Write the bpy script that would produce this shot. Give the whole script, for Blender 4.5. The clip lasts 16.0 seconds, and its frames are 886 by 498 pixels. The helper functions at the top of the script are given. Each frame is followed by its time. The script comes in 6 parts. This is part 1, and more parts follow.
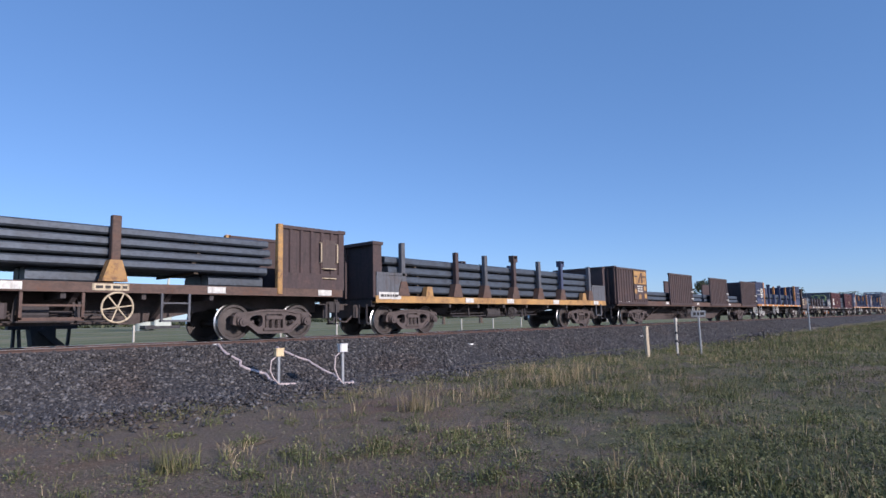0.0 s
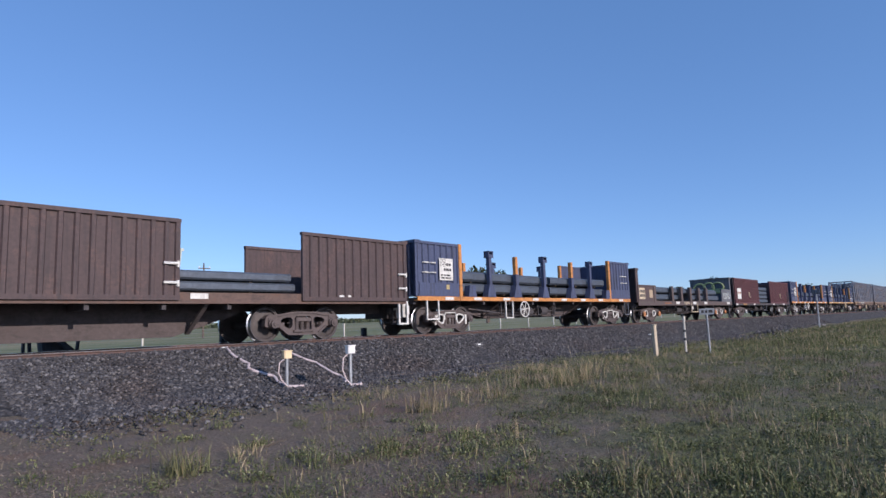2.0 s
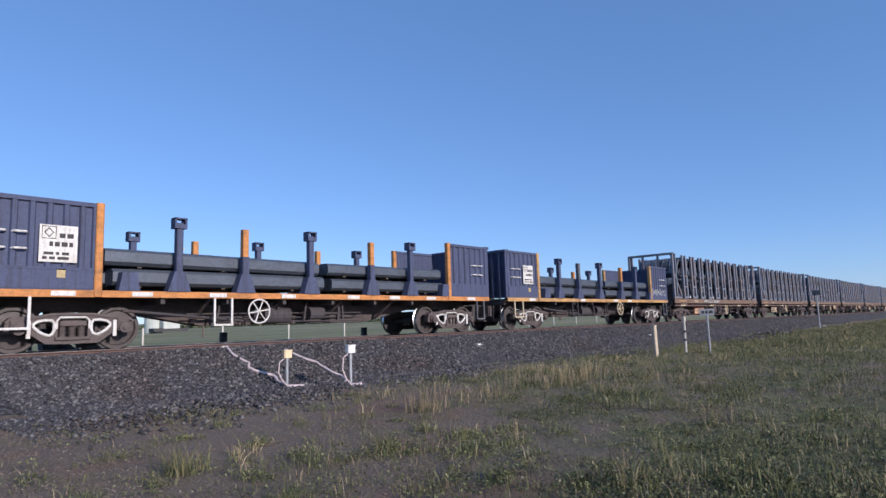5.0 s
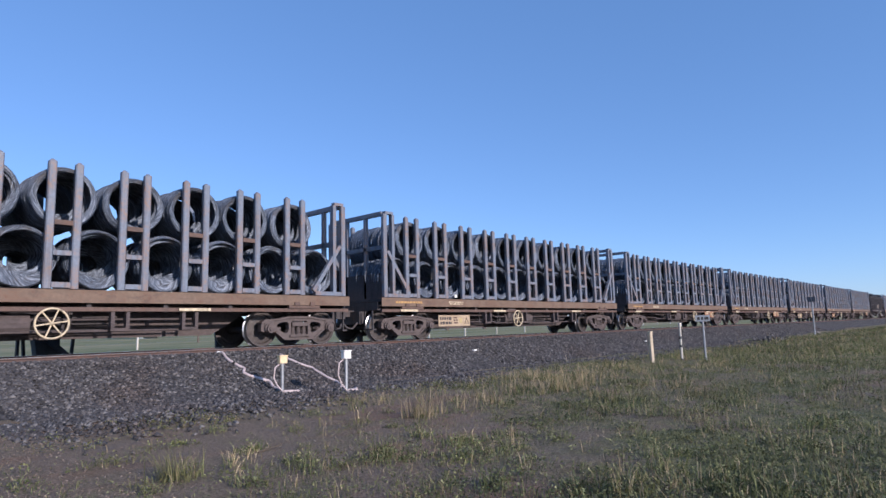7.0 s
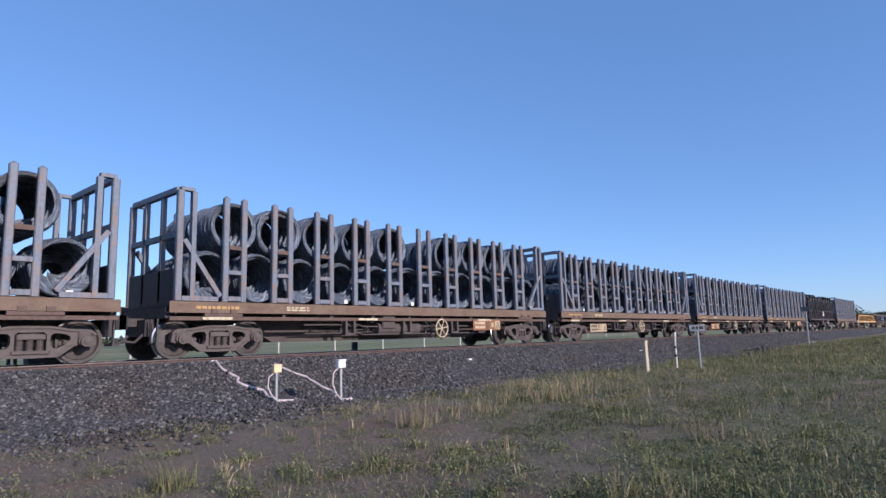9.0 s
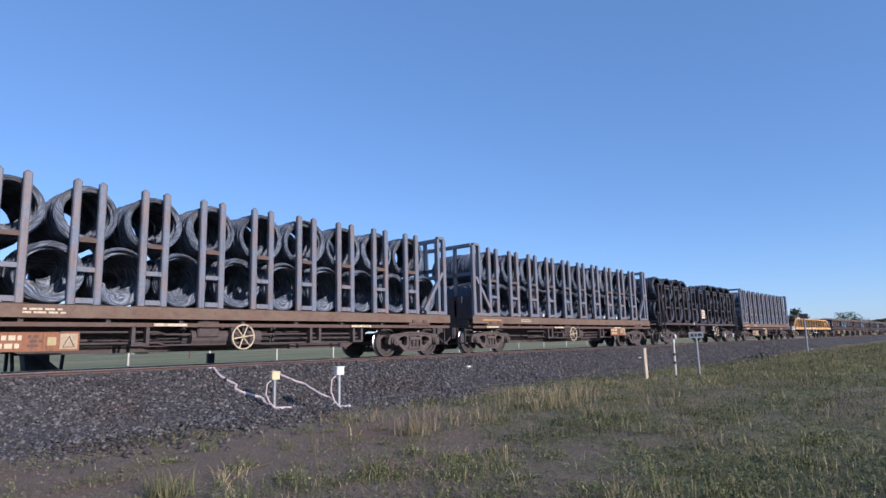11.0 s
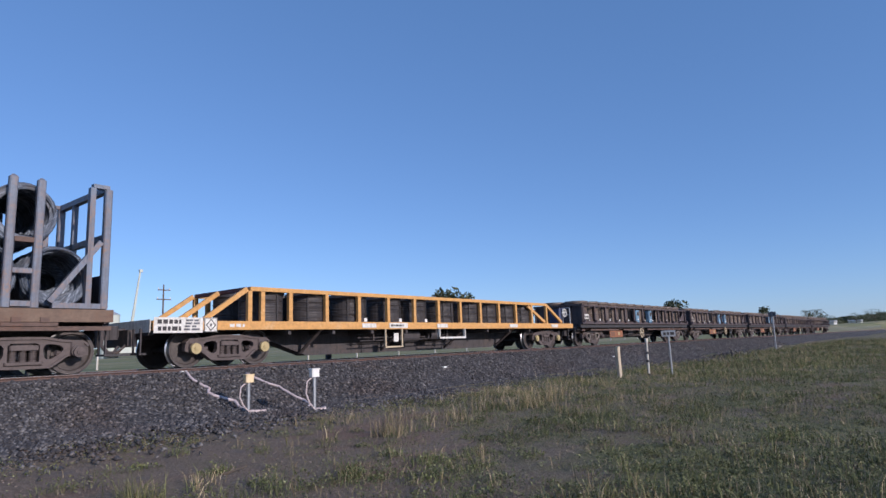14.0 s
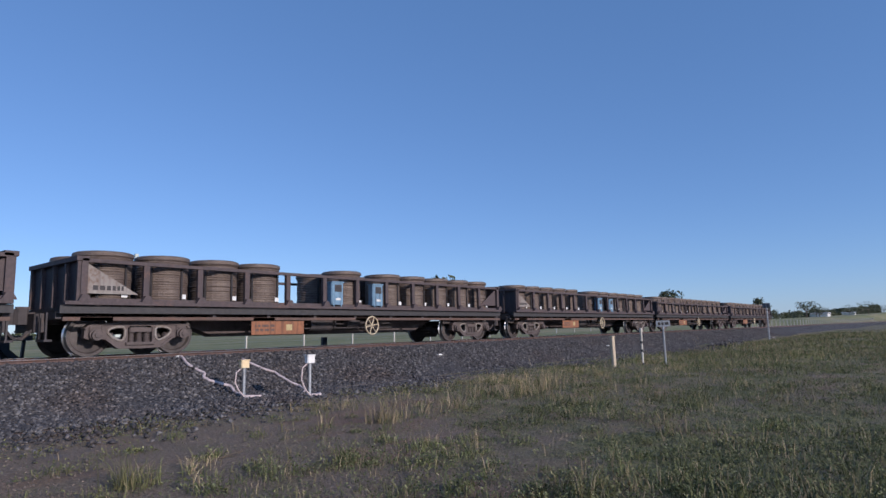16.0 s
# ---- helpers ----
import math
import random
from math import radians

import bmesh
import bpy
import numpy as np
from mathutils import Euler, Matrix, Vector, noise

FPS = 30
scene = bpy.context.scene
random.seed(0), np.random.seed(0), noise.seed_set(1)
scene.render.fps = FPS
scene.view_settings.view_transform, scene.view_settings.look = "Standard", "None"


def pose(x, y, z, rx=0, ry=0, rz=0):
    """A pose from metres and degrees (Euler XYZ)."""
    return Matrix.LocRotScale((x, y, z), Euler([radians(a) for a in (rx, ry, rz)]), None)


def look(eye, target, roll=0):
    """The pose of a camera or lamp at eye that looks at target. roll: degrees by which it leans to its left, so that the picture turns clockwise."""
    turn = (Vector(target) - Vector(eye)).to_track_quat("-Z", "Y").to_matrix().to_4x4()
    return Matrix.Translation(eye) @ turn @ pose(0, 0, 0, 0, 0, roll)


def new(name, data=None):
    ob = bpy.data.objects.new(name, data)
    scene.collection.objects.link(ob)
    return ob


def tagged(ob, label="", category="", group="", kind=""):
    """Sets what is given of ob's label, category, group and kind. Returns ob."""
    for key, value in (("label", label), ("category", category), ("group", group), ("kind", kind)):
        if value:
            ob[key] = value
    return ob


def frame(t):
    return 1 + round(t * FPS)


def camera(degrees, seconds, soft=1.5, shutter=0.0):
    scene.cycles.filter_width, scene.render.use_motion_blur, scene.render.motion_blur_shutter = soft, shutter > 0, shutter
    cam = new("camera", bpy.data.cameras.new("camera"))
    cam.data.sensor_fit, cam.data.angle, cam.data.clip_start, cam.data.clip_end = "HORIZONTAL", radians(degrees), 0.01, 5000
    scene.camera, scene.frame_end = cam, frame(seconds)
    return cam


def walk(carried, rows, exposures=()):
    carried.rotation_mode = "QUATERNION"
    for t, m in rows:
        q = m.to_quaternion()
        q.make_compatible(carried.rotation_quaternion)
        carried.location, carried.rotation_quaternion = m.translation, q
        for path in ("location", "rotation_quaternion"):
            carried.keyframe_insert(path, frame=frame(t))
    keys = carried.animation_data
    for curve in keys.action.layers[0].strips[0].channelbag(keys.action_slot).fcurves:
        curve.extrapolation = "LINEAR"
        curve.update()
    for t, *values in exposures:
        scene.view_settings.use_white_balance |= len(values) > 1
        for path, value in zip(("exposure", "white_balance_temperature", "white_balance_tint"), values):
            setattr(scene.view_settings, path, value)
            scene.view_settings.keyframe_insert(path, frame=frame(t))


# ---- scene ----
EYE = (0.0, 0.0, 1.55)
TURNS = [  # seconds, yaw, pitch, roll of the hand-held camera
    (0, -48.48, 6.83, 1.27),
    (0.5, -48.08, 7.13, 1.30),
    (1, -48.15, 7.32, 1.47),
    (1.5, -48.07, 7.28, 1.71),
    (2, -47.81, 6.90, 1.89),
    (2.5, -47.80, 6.78, 2.02),
    (3, -47.72, 6.60, 2.10),
    (3.5, -47.54, 6.67, 2.10),
    (6, -48.01, 7.08, 1.62),
    (6.5, -47.92, 7.15, 1.91),
    (7, -48.16, 7.40, 1.59),
    (7.5, -48.39, 7.79, 1.57),
    (8, -48.54, 7.87, 1.52),
    (8.5, -48.75, 8.19, 1.40),
    (9, -48.62, 8.23, 1.51),
    (9.5, -48.73, 8.61, 1.41),
    (10, -48.73, 8.81, 1.34),
    (12.5, -49.59, 8.85, 2.61),
    (13, -51.11, 8.79, 2.26),
    (13.5, -50.85, 8.82, 2.21),
    (14, -50.97, 8.87, 2.04),
    (14.5, -50.22, 8.79, 2.41),
    (15, -50.16, 8.64, 2.02),
    (15.5, -49.80, 8.48, 2.14),
    (16, -51.39, 7.72, 1.44),
]
cam = camera(71.95, 16.0)
walk(cam, [(t, pose(*EYE, 90 + p, r, y)) for t, y, p, r in TURNS],
     [(t, e, 5820, 19) for t, e in ((0, -0.02), (3.5, 0.02), (6, 0.06), (6.5, 0.12), (7, 0.2), (10, 0.16), (12.5, 0.18), (13.5, -0.02), (14.5, -0.2), (15, -0.26), (16, -0.2))])

# ---- world, sun, exposure ----
SUN_FROM = Vector((-0.7, -20.0, 7.1))
world = bpy.data.worlds.new("sky")
scene.world = world
world.use_nodes = True
wn = world.node_tree.nodes
sky = wn.new("ShaderNodeTexSky")
sky.sky_type = "NISHITA"
sky.sun_disc = False
sky.sun_elevation = math.atan2(SUN_FROM.z, math.hypot(SUN_FROM.x, SUN_FROM.y))
sky.sun_rotation = math.atan2(SUN_FROM.x, SUN_FROM.y)
sky.air_density, sky.dust_density, sky.ozone_density = 0.8, 0.3, 3.0
# clear air plus an even blue haze
haze = wn.new("ShaderNodeMix")
haze.data_type, haze.blend_type = "RGBA", "MIX"
haze.inputs[0].default_value = 0.32
haze.inputs[7].default_value = (1.25, 2.85, 5.45, 1)
world.node_tree.links.new(sky.outputs[0], haze.inputs[6])
world.node_tree.links.new(haze.outputs[2], wn["Background"].inputs[0])
wn["Background"].inputs[1].default_value = 0.14
sun = new("sun", bpy.data.lights.new("sun", "SUN"))
sun.data.energy, sun.data.angle, sun.data.color = 4.2, radians(0.6), (1.0, 0.88, 0.73)
sun.matrix_world = look(SUN_FROM, (0, 0, 0))

# ---- plan ----
NEAR = 12.64            # near side of the wagons
WIDE = 2.55             # wagon width
RAIL = 1.23             # top of the rails
MID = NEAR + WIDE / 2   # middle of the track
SPEED = 18.35           # metres a second, towards -x
MOVERS = []             # keyed things with their place at 8.5 s
WHEELSETS = []


# ---- materials ----
def material(name, build, rough=0.7, metal=0.0):
    m = bpy.data.materials.new(name)
    m.use_nodes = True
    nt = m.node_tree
    b = nt.nodes["Principled BSDF"]
    b.inputs["Roughness"].default_value = rough
    b.inputs["Metallic"].default_value = metal
    build(nt, b)
    return m


def coords(nt, scale=(1, 1, 1), world_space=False):
    mp = nt.nodes.new("ShaderNodeMapping")
    mp.inputs["Scale"].default_value = scale
    if world_space:
        src = nt.nodes.new("ShaderNodeNewGeometry").outputs["Position"]
    else:
        src = nt.nodes.new("ShaderNodeTexCoord").outputs["Object"]
    nt.links.new(src, mp.inputs["Vector"])
    return mp.outputs[0]


def noise_tex(nt, vec, scale, detail=4, rough=0.6, dist=0.0):
    n = nt.nodes.new("ShaderNodeTexNoise")
    n.inputs["Scale"].default_value = scale
    n.inputs["Detail"].default_value = detail
    n.inputs["Roughness"].default_value = rough
    n.inputs["Distortion"].default_value = dist
    nt.links.new(vec, n.inputs["Vector"])
    return n.outputs["Fac"]


def ramp(nt, fac, stops):
    r = nt.nodes.new("ShaderNodeValToRGB")
    el = r.color_ramp.elements
    while len(el) < len(stops):
        el.new(0.5)
    for e, (p, c) in zip(el, stops):
        e.position, e.color = p, (*c, 1)
    nt.links.new(fac, r.inputs[0])
    return r.outputs[0]


def mix(nt, fac, a, b, mode="MIX"):
    n = nt.nodes.new("ShaderNodeMix")
    n.data_type, n.blend_type = "RGBA", mode
    for sock, v in ((n.inputs[0], fac), (n.inputs[6], a), (n.inputs[7], b)):
        if isinstance(v, (int, float)):
            sock.default_value = v
        elif isinstance(v, tuple):
            sock.default_value = (*v, 1)
        else:
            nt.links.new(v, sock)
    return n.outputs[2]


def bump(nt, b, height, strength, distance):
    n = nt.nodes.new("ShaderNodeBump")
    n.inputs["Strength"].default_value = strength
    n.inputs["Distance"].default_value = distance
    nt.links.new(height, n.inputs["Height"])
    nt.links.new(n.outputs[0], b.inputs["Normal"])


G0, G1 = (0, 0, 0), (1, 1, 1)


def worn(name, col, stain, amount=0.5, rough=0.75, metal=0.0, streak=True, grime=(0.03, 0.026, 0.024)):
    """Painted or bare steel with rust patches, run-down streaks and grime."""
    def build(nt, b):
        v = coords(nt)
        big = noise_tex(nt, v, 1.7, 5, 0.65, 0.4)
        fine = noise_tex(nt, v, 14, 6, 0.7)
        tone = mix(nt, ramp(nt, fine, [(0.3, G0), (0.75, G1)]), tuple(c * 0.72 for c in col), tuple(min(1, c * 1.18) for c in col))
        lo = 0.72 - 0.36 * amount
        m1 = ramp(nt, big, [(lo, G0), (lo + 0.16, G1)])
        m2 = ramp(nt, fine, [(0.40, G0), (0.62, G1)])
        patch = mix(nt, 1.0, m1, m2, "MULTIPLY")
        out = mix(nt, patch, tone, stain)
        if streak:
            vs = coords(nt, (9, 9, 0.7))
            st = noise_tex(nt, vs, 1.3, 5, 0.65)
            out = mix(nt, ramp(nt, st, [(0.5, G0), (0.72, (0.7, 0.7, 0.7))]), out, grime)
        else:
            dirt = noise_tex(nt, coords(nt, (1, 1, 2.5)), 3.1, 7, 0.7, 0.6)
            out = mix(nt, ramp(nt, dirt, [(0.48, G0), (0.72, (0.6, 0.6, 0.6))]), out, grime)
        nt.links.new(out, b.inputs["Base Color"])
        bump(nt, b, fine, 0.35, 0.006)
    return material(name, build, rough, metal)


def plain(name, a, c, scale=8.0, rough=0.6, metal=0.0, relief=0.2):
    def build(nt, b):
        v = coords(nt)
        f = noise_tex(nt, v, scale, 6, 0.65)
        nt.links.new(ramp(nt, f, [(0.3, a), (0.7, c)]), b.inputs["Base Color"])
        bump(nt, b, f, relief, 0.005)
    return material(name, build, rough, metal)


RUST = (0.13, 0.055, 0.028)
M_BROWN = worn("brown_panel", (0.085, 0.058, 0.056), (0.125, 0.075, 0.062), 0.6, grime=(0.035, 0.029, 0.03))
M_SILL = worn("brown_sill", (0.135, 0.085, 0.066), RUST, 0.6, streak=False)
M_POST = worn("brown_grey_post", (0.105, 0.078, 0.07), (0.14, 0.07, 0.045), 0.5)
M_TAN = worn("tan_sill", (0.19, 0.128, 0.088), (0.14, 0.072, 0.045), 0.75, streak=False, grime=(0.06, 0.045, 0.04))
M_BLUE = worn("blue_panel", (0.068, 0.083, 0.15), (0.09, 0.06, 0.06), 0.15)
M_ORANGE = worn("orange_paint", (0.6, 0.25, 0.07), (0.2, 0.1, 0.05), 0.5, streak=False)
M_YELLOW = worn("yellow_paint", (0.66, 0.35, 0.11), (0.6, 0.47, 0.3), 0.45, streak=False, grime=(0.34, 0.19, 0.08))
M_OCHRE = worn("ochre_sill", (0.56, 0.32, 0.11), (0.17, 0.09, 0.055), 0.8, streak=False, grime=(0.3, 0.2, 0.13))
M_BUFF = worn("buff_plate", (0.46, 0.35, 0.23), (0.26, 0.15, 0.08), 0.5, streak=False, grime=(0.2, 0.13, 0.08))
M_MAROON = worn("maroon_panel", (0.105, 0.036, 0.04), (0.07, 0.036, 0.034), 0.45)
M_GREY = worn("grey_steel", (0.13, 0.135, 0.15), (0.1, 0.065, 0.05), 0.5)
M_RACK = worn("rack_steel", (0.17, 0.2, 0.25), (0.26, 0.16, 0.11), 0.8, 0.6, grime=(0.1, 0.075, 0.07))
M_DRACK = worn("dark_rack_steel", (0.046, 0.038, 0.042), (0.15, 0.07, 0.042), 0.42, 0.65)
M_GOND = worn("gondola_steel", (0.088, 0.066, 0.066), (0.16, 0.088, 0.062), 0.5, grime=(0.032, 0.027, 0.028))
M_UNDER = worn("underframe", (0.07, 0.062, 0.064), (0.11, 0.078, 0.062), 0.6, 0.85)
M_BELLY = worn("centre_sill", (0.1, 0.078, 0.074), (0.075, 0.055, 0.05), 0.6, 0.85, streak=False)
M_BOGIE = worn("bogie_cast", (0.115, 0.088, 0.08), (0.07, 0.055, 0.052), 0.6, 0.7, streak=False)
M_WHEEL = worn("wheel_steel", (0.09, 0.075, 0.07), (0.06, 0.05, 0.047), 0.5, 0.6, 0.2, streak=False)
M_TREAD = plain("wheel_tread", (0.45, 0.45, 0.46), (0.6, 0.6, 0.6), 20, 0.3, 1.0, 0.05)
M_WHITE = worn("white_plate", (0.72, 0.7, 0.64), (0.35, 0.25, 0.17), 0.3, 0.6, grime=(0.35, 0.3, 0.25))
M_CREAM = worn("cream_handwheel", (0.66, 0.54, 0.36), (0.3, 0.16, 0.08), 0.4, 0.6)
M_BARS = worn("mill_steel", (0.105, 0.125, 0.155), (0.075, 0.08, 0.095), 0.5, 0.55, 0.3, streak=False)
M_SIGN_DARK = plain("sign_ink", (0.03, 0.03, 0.03), (0.06, 0.05, 0.05), 9, 0.7)
M_RUSTPLATE = worn("rust_plate", (0.3, 0.125, 0.06), (0.18, 0.08, 0.045), 0.5)
M_LIGHTBLUE = worn("light_blue_box", (0.17, 0.29, 0.4), (0.09, 0.1, 0.12), 0.35)
M_GREEN = plain("green_spray_paint", (0.24, 0.3, 0.13), (0.36, 0.42, 0.2), 6, 0.6)
M_SPRAY = plain("pale_spray_paint", (0.4, 0.42, 0.4), (0.6, 0.6, 0.56), 6, 0.6)
# black things, and the shadow band on the low wagons' sills
M_BLACK = plain("black_steel_and_sill_shade", (0.03, 0.03, 0.033), (0.06, 0.055, 0.055), 9, 0.7)
M_FADED = worn("faded_white_gusset", (0.3, 0.27, 0.24), (0.14, 0.085, 0.06), 0.75, grime=(0.12, 0.08, 0.06))
M_GALVW = plain("pale_rail_paint", (0.4, 0.42, 0.44), (0.55, 0.57, 0.58), 12, 0.6)
M_DUN = plain("timber_dunnage", (0.06, 0.048, 0.036), (0.12, 0.092, 0.066), 9, 0.9)


def coil_mat(nt, b):
    tc = nt.nodes.new("ShaderNodeTexCoord")
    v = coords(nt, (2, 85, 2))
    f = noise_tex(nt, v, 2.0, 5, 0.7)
    w = noise_tex(nt, coords(nt), 3.0, 4)
    oi = nt.nodes.new("ShaderNodeObjectInfo")
    # colour follows the relief: shaded grooves and strand highlights are painted in
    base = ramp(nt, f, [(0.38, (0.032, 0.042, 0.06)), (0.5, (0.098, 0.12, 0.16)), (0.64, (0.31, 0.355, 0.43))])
    out = mix(nt, ramp(nt, w, [(0.52, G0), (0.75, (0.7, 0.7, 0.7))]), base, (0.11, 0.09, 0.075))
    out = mix(nt, oi.outputs["Random"], out, mix(nt, 1.0, out, (0.72, 0.74, 0.76), "MULTIPLY"))
    nt.links.new(out, b.inputs["Base Color"])
    bump(nt, b, f, 1.0, 0.02)


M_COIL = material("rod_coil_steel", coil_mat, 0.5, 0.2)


def dark_coil_mat(nt, b):
    f = noise_tex(nt, coords(nt, (2, 60, 2)), 2.0, 5, 0.7)
    w = noise_tex(nt, coords(nt), 3.0, 4)
    # groove shade and strand glints coloured in along the bump stripes
    base = ramp(nt, f, [(0.4, (0.016, 0.021, 0.031)), (0.52, (0.046, 0.057, 0.079)), (0.68, (0.18, 0.21, 0.265))])
    nt.links.new(mix(nt, ramp(nt, w, [(0.52, G0), (0.75, (0.6, 0.6, 0.6))]), base, (0.05, 0.045, 0.045)), b.inputs["Base Color"])
    bump(nt, b, f, 1.0, 0.02)


M_COIL_DARK = material("rod_coil_dark", dark_coil_mat, 0.45, 0.2)


def drum_mat(nt, b):
    f = noise_tex(nt, coords(nt, (2, 2, 70)), 2.0, 5, 0.7)
    w = noise_tex(nt, coords(nt), 2.5, 4)
    base = ramp(nt, f, [(0.34, (0.085, 0.064, 0.055)), (0.64, (0.24, 0.185, 0.145))])
    nt.links.new(mix(nt, ramp(nt, w, [(0.45, G0), (0.7, G1)]), base, (0.12, 0.088, 0.075)), b.inputs["Base Color"])
    bump(nt, b, f, 0.8, 0.012)


M_DRUM = material("wire_coil_rusty", drum_mat, 0.6, 0.3)
M_DRUM_DARK = plain("wire_coil_dark", (0.035, 0.032, 0.034), (0.075, 0.065, 0.062), 5, 0.6, 0.2)


# ---- mesh building ----
class Shape:
    """Collects boxes, beams and turned bodies of one mesh."""

    def __init__(self):
        self.v, self.f, self.smooth = [], [], False

    def add(self, verts, faces):
        n = len(self.v)
        self.v += [tuple(p) for p in verts]
        self.f += [tuple(i + n for i in fc) for fc in faces]
        return self

    def box(self, x0, x1, y0, y1, z0, z1, ch=0.0):
        if ch:
            c = min(ch, (x1 - x0) * 0.3, (y1 - y0) * 0.3)
            ring = [(x0 + c, y0), (x1 - c, y0), (x1, y0 + c), (x1, y1 - c), (x1 - c, y1), (x0 + c, y1), (x0, y1 - c), (x0, y0 + c)]
            n = len(ring)
            vs = [(a, b, z0) for a, b in ring] + [(a, b, z1) for a, b in ring]
            return self.add(vs, [tuple(range(n))[::-1], tuple(range(n, 2 * n))] + [(i, (i + 1) % n, n + (i + 1) % n, n + i) for i in range(n)])
        vs = [(x, y, z) for z in (z0, z1) for x, y in ((x0, y0), (x1, y0), (x1, y1), (x0, y1))]
        return self.add(vs, [(3, 2, 1, 0), (4, 5, 6, 7), (0, 1, 5, 4), (1, 2, 6, 5), (2, 3, 7, 6), (3, 0, 4, 7)])

    def prism(self, pts, y0, y1):
        """A polygon in x, z drawn out from y0 to y1."""
        n = len(pts)
        vs = [(x, y0, z) for x, z in pts] + [(x, y1, z) for x, z in pts]
        return self.add(vs, [tuple(range(n)), tuple(range(n, 2 * n))[::-1]] + [(i, n + i, n + (i + 1) % n, (i + 1) % n) for i in range(n)])

    def beam(self, a, b, wide, y0, y1):
        """A straight bar between two points of x, z."""
        (ax, az), (bx, bz) = a, b
        d = math.hypot(bx - ax, bz - az) or 1
        nx, nz = -(bz - az) / d * wide / 2, (bx - ax) / d * wide / 2
        return self.prism([(ax - nx, az - nz), (bx - nx, bz - nz), (bx + nx, bz + nz), (ax + nx, az + nz)], y0, y1)

    def rod(self, p, q, r, seg=8, r2=None):
        p, q = Vector(p), Vector(q)
        d = (q - p).normalized()
        a = d.orthogonal().normalized()
        b = d.cross(a)
        r2 = r if r2 is None else r2
        vs = [p + (a * math.cos(k) + b * math.sin(k)) * r for k in [2 * math.pi * i / seg for i in range(seg)]]
        vs += [q + (a * math.cos(k) + b * math.sin(k)) * r2 for k in [2 * math.pi * i / seg for i in range(seg)]]
        return self.add(vs, [tuple(range(seg))[::-1], tuple(range(seg, 2 * seg))] + [(i, (i + 1) % seg, seg + (i + 1) % seg, seg + i) for i in range(seg)])

    def tube(self, pts, r, seg=6):
        """One unbroken pipe through the points."""
        pts = [Vector(p) for p in pts]
        n = len(pts)
        ring = (pts[0] - pts[-1]).length < 1e-6
        if ring:
            pts, n = pts[:-1], n - 1
        vs, ref = [], None
        for i, p in enumerate(pts):
            a = pts[(i - 1) % n] if ring or i > 0 else p
            b = pts[(i + 1) % n] if ring or i < n - 1 else p
            d = (b - a).normalized()
            ref = d.orthogonal() if ref is None else ref - d * ref.dot(d)
            ref.normalize()
            side = d.cross(ref)
            vs += [p + (ref * math.cos(k) + side * math.sin(k)) * r for k in [2 * math.pi * j / seg for j in range(seg)]]
        m = n if ring else n - 1
        fs = [(i * seg + j, i * seg + (j + 1) % seg, ((i + 1) % n) * seg + (j + 1) % seg, ((i + 1) % n) * seg + j) for i in range(m) for j in range(seg)]
        if not ring:
            fs += [tuple(range(seg))[::-1], tuple(range((n - 1) * seg, n * seg))]
        return self.add(vs, fs)

    def extrude(self, pts, x0, x1):
        """A polygon in y, z drawn out from x0 to x1."""
        n = len(pts)
        vs = [(x0, y, z) for y, z in pts] + [(x1, y, z) for y, z in pts]
        return self.add(vs, [tuple(range(n))[::-1], tuple(range(n, 2 * n))] + [(i, (i + 1) % n, n + (i + 1) % n, n + i) for i in range(n)])

    def turned(self, profile, seg, axis="y", at=(0, 0, 0), close=False):
        """A profile of (radius, place on the axis) turned round the axis."""
        n = len(profile)
        vs = []
        for i in range(seg):
            c, s = math.cos(2 * math.pi * i / seg), math.sin(2 * math.pi * i / seg)
            for r, h in profile:
                p = (r * c, h, r * s) if axis == "y" else (r * c, r * s, h)
                vs.append((p[0] + at[0], p[1] + at[1], p[2] + at[2]))
        fs = []
        for i in range(seg):
            j = (i + 1) % seg
            for k in range(n if close else n - 1):
                m = (k + 1) % n
                fs.append((i * n + k, j * n + k, j * n + m, i * n + m))
        return self.add(vs, fs)

    def upright(self, pts, z0, z1):
        """A polygon in x, y drawn up from z0 to z1."""
        n = len(pts)
        vs = [(x, y, z0) for x, y in pts] + [(x, y, z1) for x, y in pts]
        return self.add(vs, [tuple(range(n))[::-1], tuple(range(n, 2 * n))] + [(i, (i + 1) % n, n + (i + 1) % n, n + i) for i in range(n)])

    def mesh(self, name, mat):
        me = bpy.data.meshes.new(name)
        me.from_pydata(self.v, [], self.f)
        bm = bmesh.new()
        bm.from_mesh(me)
        bmesh.ops.recalc_face_normals(bm, faces=bm.faces)
        bm.to_mesh(me)
        bm.free()
        me.materials.append(mat)
        if self.smooth:
            me.polygons.foreach_set("use_smooth", [True] * len(me.polygons))
        return me


def part(name, shape, mat, parent, label="", at=(0, 0, 0)):
    """One mesh object under a thing or a part; shape is a Shape or a mesh that is shared."""
    me = shape.mesh(name, mat) if isinstance(shape, Shape) else shape
    ob = new(name, me)
    ob.parent = parent
    ob.location = at
    return tagged(ob, label)


def thing(name, label, category, at=(0, 0, 0), group="", kind=""):
    ob = new(name)
    ob.empty_display_size = 0.3
    ob.location = at
    return tagged(ob, label, category, group, kind)


def moving(ob, u, y, z):
    """Notes a thing of the train: its place at 8.5 s."""
    MOVERS.append((ob, u, y, z))
    ob.location = (u, y, z)
    return ob


def S():
    return Shape()


# ---- setting: ground, ballast, rails ----
def rise(x, y):
    r = math.hypot(x, y)
    return 0.0118 * max(0.0, r - 70)


